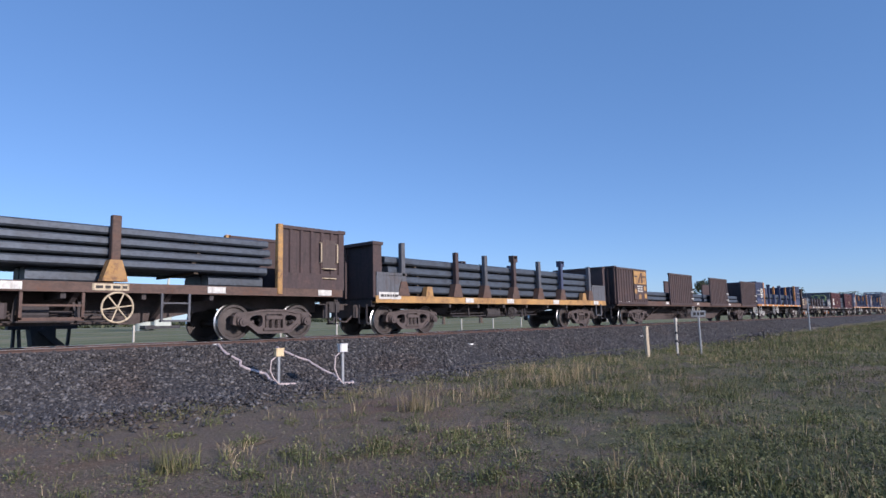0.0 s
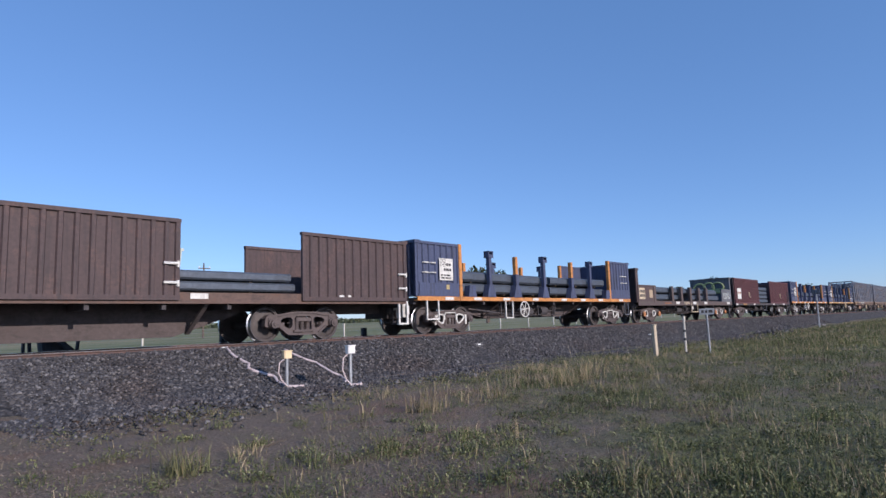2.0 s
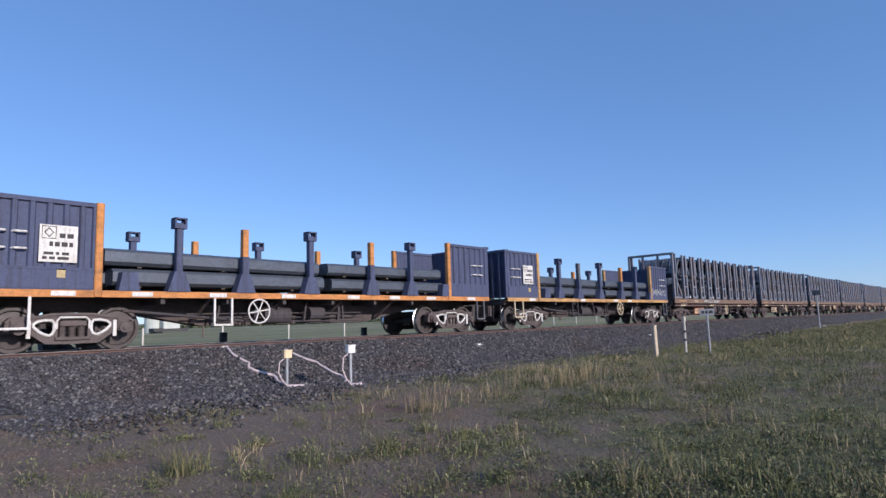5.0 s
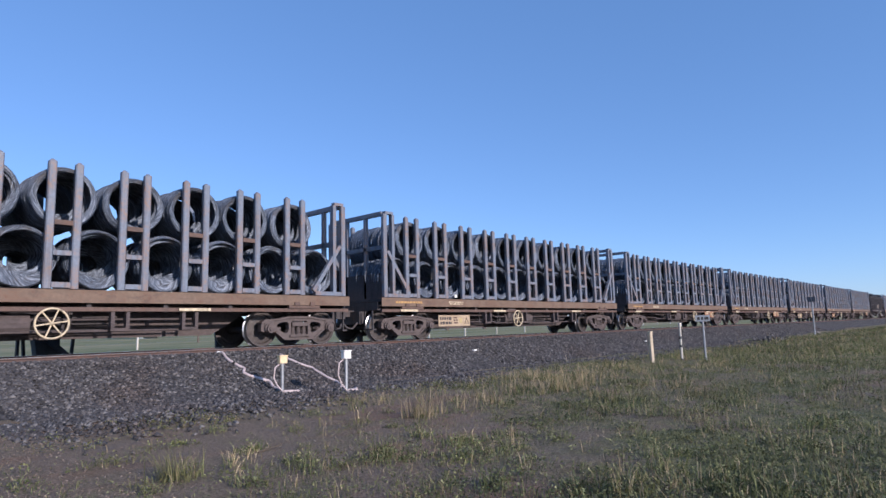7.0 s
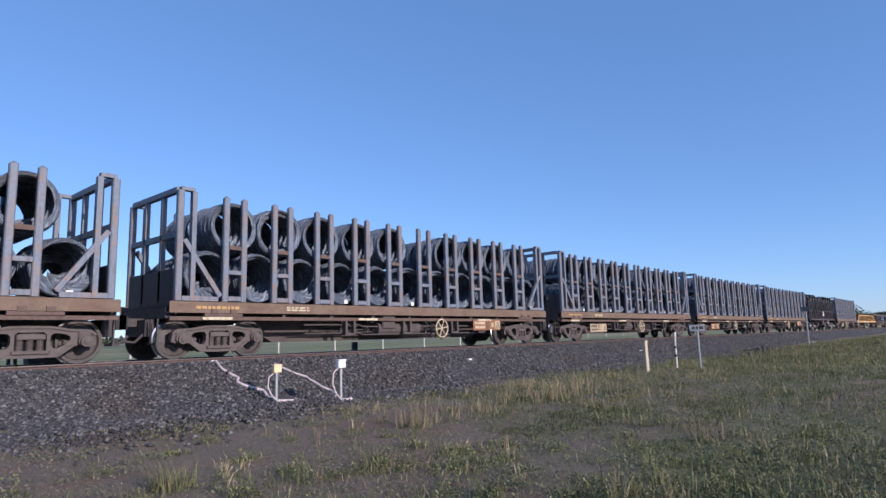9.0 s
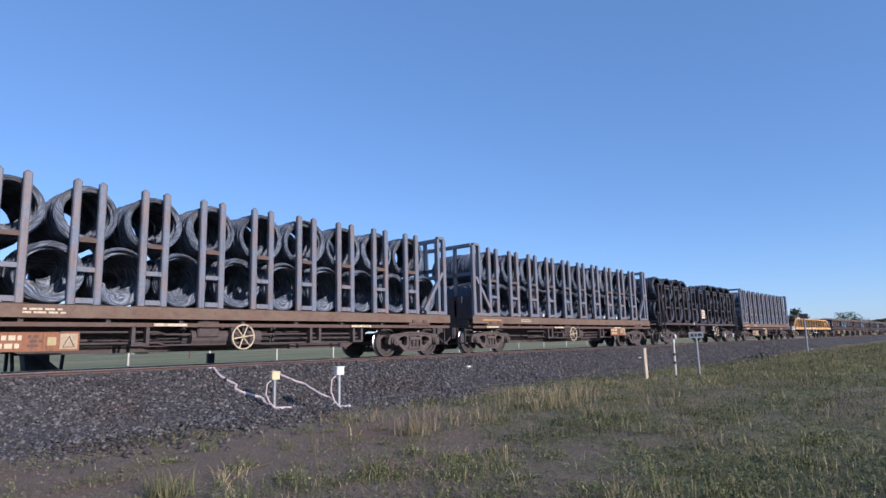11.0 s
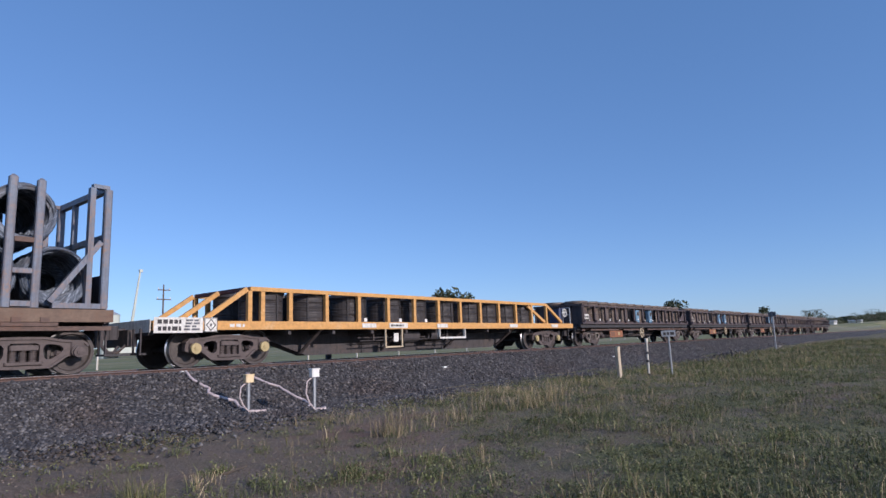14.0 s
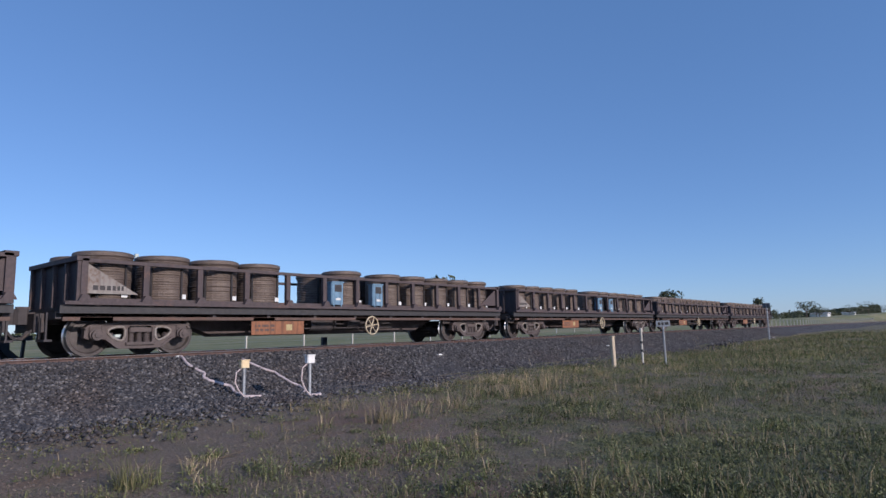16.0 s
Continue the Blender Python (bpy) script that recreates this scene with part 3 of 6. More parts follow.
def coupling(wagon, x, d):
    s = S()
    lo, hi = sorted((x, x + d * 0.42))
    s.box(lo, hi, WIDE / 2 - 0.08, WIDE / 2 + 0.08, 0.72, 0.9, 0.02)
    lo, hi = sorted((x + d * 0.36, x + d * 0.6))
    s.box(lo, hi, WIDE / 2 - 0.17, WIDE / 2 + 0.17, 0.66, 0.96, 0.05)
    part("coupler", s, M_UNDER, wagon, "knuckle coupler")
    h = S()
    y = WIDE / 2 - 0.4
    h.tube([(x, y, 0.78), (x + d * 0.14, y, 0.55), (x + d * 0.3, y + 0.05, 0.38), (x + d * 0.45, y + 0.1, 0.4), (x + d * 0.55, y + 0.15, 0.52)], 0.03, 6)
    part("brake_hose", h, M_UNDER, wagon, "black rubber brake hose")
    lo, hi = sorted((x - d * 0.05, x + d * 0.16))
    part("buffer_block", S().box(lo, hi, 0.75, WIDE - 0.75, 0.5, 0.86, 0.03), M_UNDER, wagon)
    part("end_step", S().box(lo + 0.02, lo + 0.05, 0.24, 0.29, 0.36, 0.86).box(lo + 0.02, lo + 0.05, 0.55, 0.6, 0.36, 0.86).box(lo, lo + 0.14, 0.22, 0.62, 0.32, 0.36), M_UNDER, wagon)


def gear(wagon, x, rng, mat):
    """Brake gear hung under the frame."""
    s = S()
    s.rod((x, 0.55, 0.62), (x + 0.75, 0.55, 0.62), 0.19, 14)
    s.box(x + 0.2, x + 0.5, 0.5, 0.6, 0.75, 0.95)
    part("air_reservoir", s, mat, wagon)
    s = S()
    s.rod((x + 1.3, 0.5, 0.66), (x + 1.75, 0.5, 0.66), 0.16, 12)
    s.rod((x + 1.75, 0.5, 0.66), (x + 2.3, 0.5, 0.66), 0.03, 6)
    s.beam((x + 2.3, 0.9), (x + 2.26, 0.45), 0.07, 0.46, 0.54)
    part("brake_cylinder", s, mat, wagon)
    s = S()
    for k in range(3):
        z = 0.5 + 0.09 * k
        s.rod((x - 1.8, 0.45 + 0.1 * k, z), (x + 3.2, 0.45 + 0.1 * k, z + rng.uniform(-0.05, 0.08)), 0.018, 6)
    for k in range(4):
        a = x - 1.2 + k * 1.15 + rng.uniform(-0.2, 0.2)
        s.beam((a, 0.95), (a + rng.uniform(-0.1, 0.1), 0.5), 0.05, 0.4, 0.44)
    part("brake_rigging", s, mat, wagon)


def frame_under(wagon, L, z0, z1, mat, b1, b2, belly=0.42, seed=1, caps="dark", rims=False, sillw=0.09, over=0.0, struts=True, belly_mat=None, slope=2.9):
    """Side sills, deck, centre sill, end beams, couplers and bogies."""
    rng = random.Random(seed)
    for y0, d in ((0.0, 1), (WIDE, -1)):
        f = 0.07 + sillw
        prof = [(0, z0), (f, z0), (f, z0 + 0.02), (0.02, z0 + 0.03), (0.02, z1 - 0.03), (f, z1 - 0.02), (f, z1), (0, z1)]
        part("side_sill", S().extrude([(y0 + d * y, z) for y, z in prof], -over, L + over), mat, wagon)
    part("deck", S().box(-over + 0.02, L + over - 0.02, 0.025, WIDE - 0.025, z1 - 0.10, z1 - 0.034), M_UNDER, wagon)
    c, y0, y1 = WIDE / 2, WIDE / 2 - 0.22, WIDE / 2 + 0.22
    pts = [(0.1, z0 + 0.1), (0.1, 0.66), (b1 - 0.4, 0.66), (b1 - 0.3, 0.76), (b1 + 1.1, 0.76), (b1 + slope, belly), (b2 - slope, belly), (b2 - 1.1, 0.76), (b2 + 0.3, 0.76), (b2 + 0.4, 0.66), (L - 0.1, 0.66), (L - 0.1, z0 + 0.1)]
    part("centre_sill", S().prism(pts, y0, y1), belly_mat or M_BELLY, wagon, "fish-bellied steel centre sill")
    x = b1 + 1.6
    while x < b2 - 1.2:
        part("cross_bearer", S().beam((x, z0 + 0.03), (x, z0 - 0.12), 0.09, 0.09, y0), M_UNDER, wagon)
        x += 1.45
    if struts:
        for k in range(4):
            x = b1 + 2.6 + k * (b2 - b1 - 5.2) / 3
            s = S().add([(x, 0.12, z0), (x + 0.1, 0.12, z0), (x + 0.1, 0.2, z0), (x, 0.2, z0), (x - 0.02, y0 - 0.06, belly + 0.05), (x + 0.08, y0 - 0.06, belly + 0.05), (x + 0.08, y0, belly + 0.05), (x - 0.02, y0, belly + 0.05)],
                        [(0, 1, 2, 3), (7, 6, 5, 4), (0, 4, 5, 1), (1, 5, 6, 2), (2, 6, 7, 3), (3, 7, 4, 0)])
            part("bracing_strut", s, M_BELLY, wagon)
    for x, d in ((0.0 - over, -1), (L + over, 1)):
        lo, hi = sorted((x, x - d * 0.12))
        part("end_beam", S().box(lo, hi, 0.19, WIDE - 0.19, z0 - 0.1, z1 - 0.11), M_UNDER, wagon)
        coupling(wagon, x, d)
    gear(wagon, (b1 + b2) / 2 - 1.2, rng, M_UNDER)
    for b in (b1, b2):
        bogie(wagon, b, caps, rims)


def plate(wagon, x0, x1, z0, z1, mat, label="", y=-0.012, name="plate"):
    return part(name, S().box(x0, x1, y, y + 0.01, z0, z1), mat, wagon, label)


def lettering(parent, x0, x1, z0, z1, rows, seed, mat=None, y=-0.016, chunky=False):
    """Plain bars in place of writing that is not spelled out."""
    rng = random.Random(seed)
    s = S()
    h = (z1 - z0) / rows
    for r in range(rows):
        x = x0 + rng.uniform(0, 0.05)
        while x < x1 - 0.04:
            w = rng.uniform(0.05, 0.12) if chunky else rng.uniform(0.04, 0.2)
            s.box(x, min(x1, x + w), y - 0.003, y, z0 + h * r + h * 0.2, z0 + h * r + h * 0.8)
            x += w + (0.03 if chunky else 0.04)
    part("lettering", s, mat or M_SIGN_DARK, parent, "rows of marks")


def ribbed(wagon, x0, x1, z0, z1, mat, y=0.0, out=-1, pitch=0.3, name="side_panel", label="", deep=0.045):
    """Pressed steel panel along the side, with upright ribs, top and bottom rails."""
    n = max(2, round((x1 - x0) / pitch))
    step, yo, yi = (x1 - x0) / n, y + out * deep, y - out * 0.03
    fold = [(x0, yi), (x0, yo), (x0 + 0.09, yo), (x0 + 0.11, y)]
    for k in range(1, n):
        x = x0 + k * step
        fold += [(x - 0.06, y), (x - 0.035, yo), (x + 0.035, yo), (x + 0.06, y)]
    fold += [(x1 - 0.11, y), (x1 - 0.09, yo), (x1, yo), (x1, yi)]
    s = S().upright(fold, z0, z1)
    p = part(name, s, mat, wagon, label)
    yo0, yo1 = sorted((y + out * (deep + 0.01), y - out * 0.06))
    part("top_rail", S().box(x0 - 0.01, x1 + 0.01, yo0, yo1, z1 - 0.06, z1 + 0.02), mat, p)
    yo0, yo1 = sorted((y + out * (deep + 0.006), y - out * 0.04))
    part("bottom_rail", S().box(x0 - 0.005, x1 + 0.005, yo0, yo1, z0 - 0.01, z0 + 0.09), mat, p)
    return p


def ribbed_end(wagon, x, z0, z1, mat, d=-1, n=7, y0=0.03, y1=None, name="end_wall", label="", thick=0.08):
    """Bulkhead across the wagon; ribs stand out to the side d."""
    y1 = WIDE - 0.03 if y1 is None else y1
    xi, xo = x - d * thick, x + d * 0.07
    fold = [(xi, y0), (xo, y0), (xo, y0 + 0.08), (x, y0 + 0.1)]
    for k in range(1, n - 1):
        y = y0 + k * (y1 - y0) / (n - 1)
        fold += [(x, y - 0.06), (xo, y - 0.04), (xo, y + 0.04), (x, y + 0.06)]
    fold += [(x, y1 - 0.1), (xo, y1 - 0.08), (xo, y1), (xi, y1)]
    s = S().upright(fold, z0, z1)
    w = part(name, s, mat, wagon, label)
    lo, hi = sorted((x + d * 0.1, x - d * (thick + 0.04)))
    part("top_rail", S().box(lo, hi, y0 - 0.03, y1 + 0.03, z1 - 0.05, z1 + 0.04), mat, w)
    return w


def stanchion(wagon, x, z0, z1, mat, foot=None, cap=False, wide=0.15, label="", far=True, y=0.0):
    for yy, d in ((y, 1), (WIDE - y, -1)):
        if d < 0 and not far:
            continue
        a, b = sorted((yy - d * 0.02, yy + d * 0.13))
        s = S().box(x - wide / 2, x + wide / 2, a, b, z0, z1, 0.015)
        st = part("stanchion", s, mat, wagon, label)
        if foot:
            f = S()
            a2, b2 = sorted((yy - d * 0.035, yy + d * 0.2))
            f.prism([(x - 0.24, z0), (x + 0.24, z0), (x + 0.11, z0 + 0.42), (x - 0.11, z0 + 0.42)], a2, b2)
            part("stanchion_foot", f, foot, st)
        if cap:
            c = S()
            a2, b2 = sorted((yy - d * 0.05, yy + d * 0.16))
            c.box(x - 0.13, x - 0.09, a2, b2, z1 - 0.12, z1 + 0.1).box(x + 0.09, x + 0.13, a2, b2, z1 - 0.12, z1 + 0.1)
            c.box(x - 0.13, x + 0.13, a2, b2, z1 + 0.08, z1 + 0.11).box(x - 0.09, x + 0.09, a2, b2, z1 - 0.12, z1 - 0.02)
            part("cap", c, mat, st)


BAR_MESHES = {}


def bar_mesh(length, w, h, mat):
    key = (round(length, 2), w, h, mat.name)
    if key not in BAR_MESHES:
        s = S()
        c = 0.2
        ring = [(-w / 2 + w * c, 0), (w / 2 - w * c, 0), (w / 2, h * c), (w / 2, h - h * c), (w / 2 - w * c, h), (-w / 2 + w * c, h), (-w / 2, h - h * c), (-w / 2, h * c)]
        n = len(ring)
        vs = [(x, a, b) for x in (0, length) for a, b in ring]
        s.add(vs, [tuple(range(n))[::-1], tuple(range(n, 2 * n))] + [(i, (i + 1) % n, n + (i + 1) % n, n + i) for i in range(n)])
        BAR_MESHES[key] = s.mesh("bar", mat)
    return BAR_MESHES[key]


def bundle(u, x0, x1, z, n=8, h=0.2, seed=0, sag=0.0, y0=0.2, y1=2.35, label="layer of long dark blue-grey steel bars", group="bars on the flat wagons", wires=True):
    """One layer of bars lying on a wagon, on timber dunnage."""
    rng = random.Random(seed)
    L = x1 - x0
    t = thing("bar_bundle", label, "steel bars", group=group)
    moving(t, u + x0, NEAR, RAIL + z)
    w = (y1 - y0) / n
    for k in range(n):
        jx = rng.uniform(-0.12, 0.12)
        b = part("bar", bar_mesh(L, round(w * 0.98, 3), h, M_BARS), M_BARS, t, at=(jx, y0 + w * (k + 0.5), rng.uniform(-0.006, 0.006)))
        b.rotation_euler[1] = sag
    if wires:
        for k in range(3):
            x = L * (0.12 + 0.36 * k)
            part("dunnage", S().box(x, x + 0.09, y0 + 0.12, y1 - 0.12, -0.045, 0.0), M_DUN, t, "timber packing")
    return t


# ---- train: the wagons ----
def wagon_thing(u, label, group="wagons of the train"):
    w = thing("freight_wagon", label, "wagon", group=group)
    return moving(w, u, NEAR, RAIL)


def box_end(w, x0, x1, z0, z1, mat, left, sign=False, post=None, seed=0):
    """Box-shaped bulkhead at a wagon's end: end wall, two side panels, lashing rails."""
    ribbed_end(w, x0 if left else x1, z0, z1, mat, -1 if left else 1, 9, label="")
    for y, out in ((0.06, -1), (WIDE - 0.06, 1)):
        ribbed(w, x0 + 0.02, x1 - 0.02, z0, z1, mat, y, out, 0.29)
    if post:
        xp = x1 if left else x0
        for a, b in ((-0.03, 0.12), (WIDE - 0.12, WIDE + 0.03)):
            part("corner_post", S().box(xp - 0.07, xp + 0.07, a, b, z0 - 0.12, z1 + 0.03, 0.02), post, w, "orange corner post")
    if sign:
        sx = x0 + 0.95
        p = plate(w, sx, sx + 0.62, z0 + 0.5, z0 + 1.18, M_WHITE, "white data panel with dark marks", -0.012, "data_panel")
        cx, cz = sx + 0.15, z0 + 1.04
        part("diamond", S().tube([(cx + 0.07 * math.cos(a), -0.015, cz + 0.08 * math.sin(a)) for a in [math.pi / 2 * k for k in range(5)]], 0.012, 4).tube([(cx - 0.11, -0.015, cz - 0.11), (cx + 0.11, -0.015, cz - 0.11), (cx + 0.11, -0.015, cz + 0.11), (cx - 0.11, -0.015, cz + 0.11), (cx - 0.11, -0.015, cz - 0.11)], 0.009, 4), M_SIGN_DARK, p)
        lettering(p, sx + 0.29, sx + 0.58, z0 + 0.92, z0 + 1.06, 1, seed + 2, chunky=True, y=-0.014)
        lettering(p, sx + 0.16, sx + 0.58, z0 + 0.76, z0 + 0.9, 1, seed, chunky=True, y=-0.014)
        lettering(p, sx + 0.05, sx + 0.55, z0 + 0.53, z0 + 0.7, 2, seed + 1, y=-0.014)
        plate(w, sx + 0.3, sx + 0.44, z0 + 0.22, z0 + 0.38, M_CAP_YELLOW, "small yellow warning plate", -0.012)
    part("skirt_plate", S().box(x0 + 0.06, x1 - 0.09, -0.004, 0.02, z0 + 0.02, z0 + 0.36).box(x0 + 0.04, x1 - 0.08, -0.012, 0.03, z0 + 0.36, z0 + 0.41), mat, w)
    if mat == M_BROWN:
        xr = x1 - 0.72 if not left else x0 + 0.2
        part("hatch", S().box(xr + 0.06, xr + 0.48, -0.004, 0.015, z0 + 0.55, z0 + 1.3), M_POST, w, "recessed inspection hatch")
        for a in (xr, xr + 0.52):
            part("grab_rail", S().tube([(a, 0.03, z0 + 0.7), (a, -0.04, z0 + 0.72), (a, -0.04, z0 + 1.2), (a, 0.03, z0 + 1.22)], 0.018, 6), M_CREAM, w, "pale grab rail")
        for z in (z0 + 0.3, z0 + 0.55):
            part("grab_rail", S().tube([(xr + 0.06, 0.0, z), (xr + 0.08, -0.05, z), (xr + 0.46, -0.05, z), (xr + 0.48, 0.0, z)], 0.016, 6), M_CREAM, w, "pale grab rail")
        return
    hx = x0 + 0.22 if left else x1 - 0.85
    for z in (z0 + 0.72, z0 + 1.02):
        for a in (hx, hx + 0.32):
            rail = S().tube([(a, 0.03, z), (a + 0.03, -0.04, z), (a + 0.2, -0.04, z), (a + 0.23, 0.03, z)], 0.02, 6)
            part("grab_rail", rail, M_WHITE, w, "pale grab rail")


def reflectors(w, xs, z0, z1, wide=0.42, mat=None):
    for x in xs:
        plate(w, x, x + wide, z0, z1, mat or M_WHITE, "faded white reflective strip", -0.02, "reflector")


def wagon_a():
    """Flat wagon with one box bulkhead in view, tall stack of bars."""
    L = 14.1
    u = -145.66 - L
    w = wagon_thing(u, "brown flat wagon with box bulkheads and stacked steel bars")
    frame_under(w, L, 1.03, 1.22, M_SILL, 1.65, L - 1.93, 0.42, 3)
    box_end(w, L - 1.92, L, 1.2, 2.75, M_BROWN, False, post=M_OCHRE)
    box_end(w, 0, 1.92, 1.2, 2.75, M_BROWN, True, post=M_OCHRE)
    for x in (4.3, 8.45):
        stanchion(w, x, 1.25, 2.55, M_SILL, M_OCHRE, wide=0.17)
    handwheel(w, 8.5, 0.74, 0.29)
    plate(w, 8.05, 8.72, 1.07, 1.2, M_CREAM, "cream marked plate")
    lettering(w, 8.1, 8.68, 1.09, 1.18, 1, 3)
    reflectors(w, (5.6, 6.5, 10.35, 13.3), 1.06, 1.2)
    stirrup(w, 9.35, 0.62, 1.03, 0.45, M_GREY)
    part("step_rung", S().box(9.39, 9.93, -0.03, 0.02, 0.82, 0.85), M_GREY, w)
    for a in (5.05, 6.9):
        part("under_rack", S().box(a, a + 0.05, 0.03, 0.1, 0.52, 1.03).box(a + 1.0, a + 1.05, 0.03, 0.1, 0.52, 1.03).box(a, a + 1.05, 0.03, 0.12, 0.5, 0.56).box(a, a + 1.05, 0.04, 0.09, 0.76, 0.8), M_SILL, w, "brown hanging frame")
    part("brake_box", S().box(5.95, 6.75, 0.08, 0.6, 0.55, 0.82, 0.05).box(6.15, 6.6, 0.12, 0.5, 0.82, 1.03), M_BELLY, w, "dusty brown brake housing")
    for a, b in ((0.6, 3.2), (4.6, 6.2), (7.2, 8.75), (10.7, L - 2.0)):
        bundle(u, a, b, 1.235, 4, 0.285, 50 + int(a), y0=0.55, y1=2.0, label="short packing bundle of dark steel bars", wires=False)
    for k in range(1, 5):
        bundle(u, 0.5 + 0.04 * (k % 2), L - 2.0 - 0.06 * (k % 3), 1.31 + 0.225 * k, 9, 0.165, k, 0.0006 * (k - 2), label="tall stack layer of dark blue-grey steel bars")


def wagon_b():
    L = 13.75
    u = -144.48
    w = wagon_thing(u, "flat wagon with worn ochre sill, stanchions and steel bars")
    frame_under(w, L, 0.9, 1.1, M_OCHRE, 1.65, L - 1.9, 0.5, 5)
    ribbed_end(w, 0, 1.05, 2.58, M_BROWN, -1, 3, label="plain brown steel bulkhead", thick=0.25)
    ribbed_end(w, L, 1.05, 2.58, M_BROWN, 1, 3, label="plain brown steel bulkhead", thick=0.12)
    for a, b in ((0.02, 1.2), (L - 1.25, L - 0.03)):
        for y0 in (0.0, WIDE - 0.06):
            part("end_side_plate", S().box(a, b, y0, y0 + 0.06, 1.1, 1.72).box(a, b, y0 - 0.02, y0 + 0.08, 1.68, 1.76), M_GREY, w, "scuffed grey steel side plate")
    plate(w, 0.1, 0.95, 1.0, 1.2, M_WHITE, "white marked plate", -0.022)
    lettering(w, 0.15, 0.9, 1.04, 1.16, 1, 8, chunky=True, y=-0.024)
    for x, cap, m in ((1.08, False, M_GREY), (3.52, False, M_BROWN), (5.05, False, M_GREY), (6.76, True, M_BROWN), (8.41, False, M_GREY), (10.05, True, M_BLUE), (12.35, False, M_GREY)):
        stanchion(w, x, 1.1, 2.65 if x < 2 else 2.54, m, M_SILL, cap=cap)
    for x in (2.0, 11.6):
        part("lashing_bracket", S().prism([(x, 1.1), (x + 0.35, 1.1), (x + 0.28, 1.4), (x + 0.08, 1.4)], -0.03, 0.15), M_OCHRE, w)
    reflectors(w, (3.9, 6.2, 9.3, 12.6), 0.93, 1.08)
    handwheel(w, 6.9, 0.6, 0.2, M_UNDER, 0.3)
    stirrup(w, L - 1.0, 0.5, 0.95, 0.45, M_GREY)
    for k in range(4):
        bundle(u, 0.55 - 0.12 * (k == 3), L - 1.35, 1.2 + 0.278 * k, 8, 0.215, 20 + k, 0.001 * k)


def wagon_c():
    """Long brown wagon with part-height doors."""
    L = 22.75
    u = -129.62
    w = wagon_thing(u, "long rust-brown wagon with separate ribbed side doors")
    frame_under(w, L, 0.9, 1.14, M_SILL, 2.65, L - 3.4, 0.2, 7, struts=True)
    z0, z1 = 0.98, 2.66
    ribbed_end(w, 0, z0, z1 + 0.03, M_BROWN, -1, 8)
    ribbed_end(w, L, z0, z1 + 0.03, M_BROWN, 1, 8)
    for a, b in ((0.0, 3.3), (6.3, 9.68), (12.76, 16.1), (19.15, 22.72)):
        p = ribbed(w, a, b, z0, z1, M_BROWN, -0.015, -1, 0.28, "side_door", "rust-brown ribbed steel door")
        if b < 22 and a > 1 or a > 19:
            s = S()
            for z in (z0 + 0.35, z0 + 0.75):
                s.rod((b - 0.35, -0.09, z), (b - 0.05, -0.09, z), 0.03, 6).rod((b - 0.05, -0.09, z - 0.08), (b - 0.05, -0.09, z + 0.05), 0.03, 6)
            part("latch", s, M_WHITE, p, "pale door latches")
    for a, b in ((0.0, 3.3), (5.95, 9.0), (12.15, 15.25), (19.1, 22.72)):
        ribbed(w, a, b, z0, z1 - 0.08, M_BROWN, WIDE + 0.015, 1, 0.28, "side_door", "rust-brown ribbed steel door")
    p = plate(w, 1.8, 3.22, 1.95, 2.58, M_OCHRE, "faded orange emblem panel", -0.075, "emblem")
    part("emblem_shape", S().prism([(2.2, 2.0), (2.36, 2.0), (2.58, 2.36), (2.62, 2.0), (2.78, 2.0), (2.74, 2.5), (2.54, 2.5)], -0.082, -0.0755), M_SILL, p)
    part("emblem_stripe", S().box(1.85, 2.2, -0.081, -0.0755, 2.28, 2.36).box(2.8, 3.15, -0.081, -0.0755, 2.28, 2.36), M_SILL, p)
    part("name_board", S().box(1.8, 3.22, -0.068, -0.05, 1.2, 1.93), M_BROWN, w, "dark painted board")
    lettering(w, 2.15, 2.75, 1.55, 1.9, 3, 40, M_WHITE, y=-0.07, chunky=True)
    for x, z in ((1.85, 1.5), (2.95, 1.28), (2.9, 1.66), (2.3, 1.24)):
        part("paint_patch", S().prism([(x, z), (x + 0.22, z - 0.03), (x + 0.26, z + 0.16), (x + 0.1, z + 0.24), (x - 0.03, z + 0.14)], -0.076, -0.069), M_OCHRE, w, "flaking orange paint patch")
    part("brake_valve", S().box(L + 0.03, L + 0.26, 0.16, 0.5, 0.52, 0.98, 0.04).box(L + 0.08, L + 0.2, 0.1, 0.16, 0.6, 0.85).rod((L + 0.14, 0.5, 0.8), (L + 0.14, 0.9, 0.72), 0.03, 6), M_WHITE, w, "pale brake valve housing")
    part("corner_stirrup", S().box(L - 0.36, L - 0.3, -0.05, 0.0, 0.35, 0.9).box(L - 0.04, L + 0.02, -0.05, 0.0, 0.35, 0.9).box(L - 0.36, L + 0.02, -0.06, 0.03, 0.31, 0.36), M_WHITE, w, "white corner step")
    reflectors(w, (0.02, 1.0, 5.7, 10.35, 16.35, 20.3), 1.0, 1.12, 0.4)
    stirrup(w, 9.55, 0.3, 0.9, 0.42, M_WHITE)
    handwheel(w, 10.45, 0.58, 0.26, M_CREAM)
    for z, n0 in ((1.2, 0), (1.44, 1)):
        bundle(u, 3.6, 11.9, z, 9, 0.2, 60 + n0)
        bundle(u, 12.2, 19.0, z, 9, 0.2, 62 + n0)


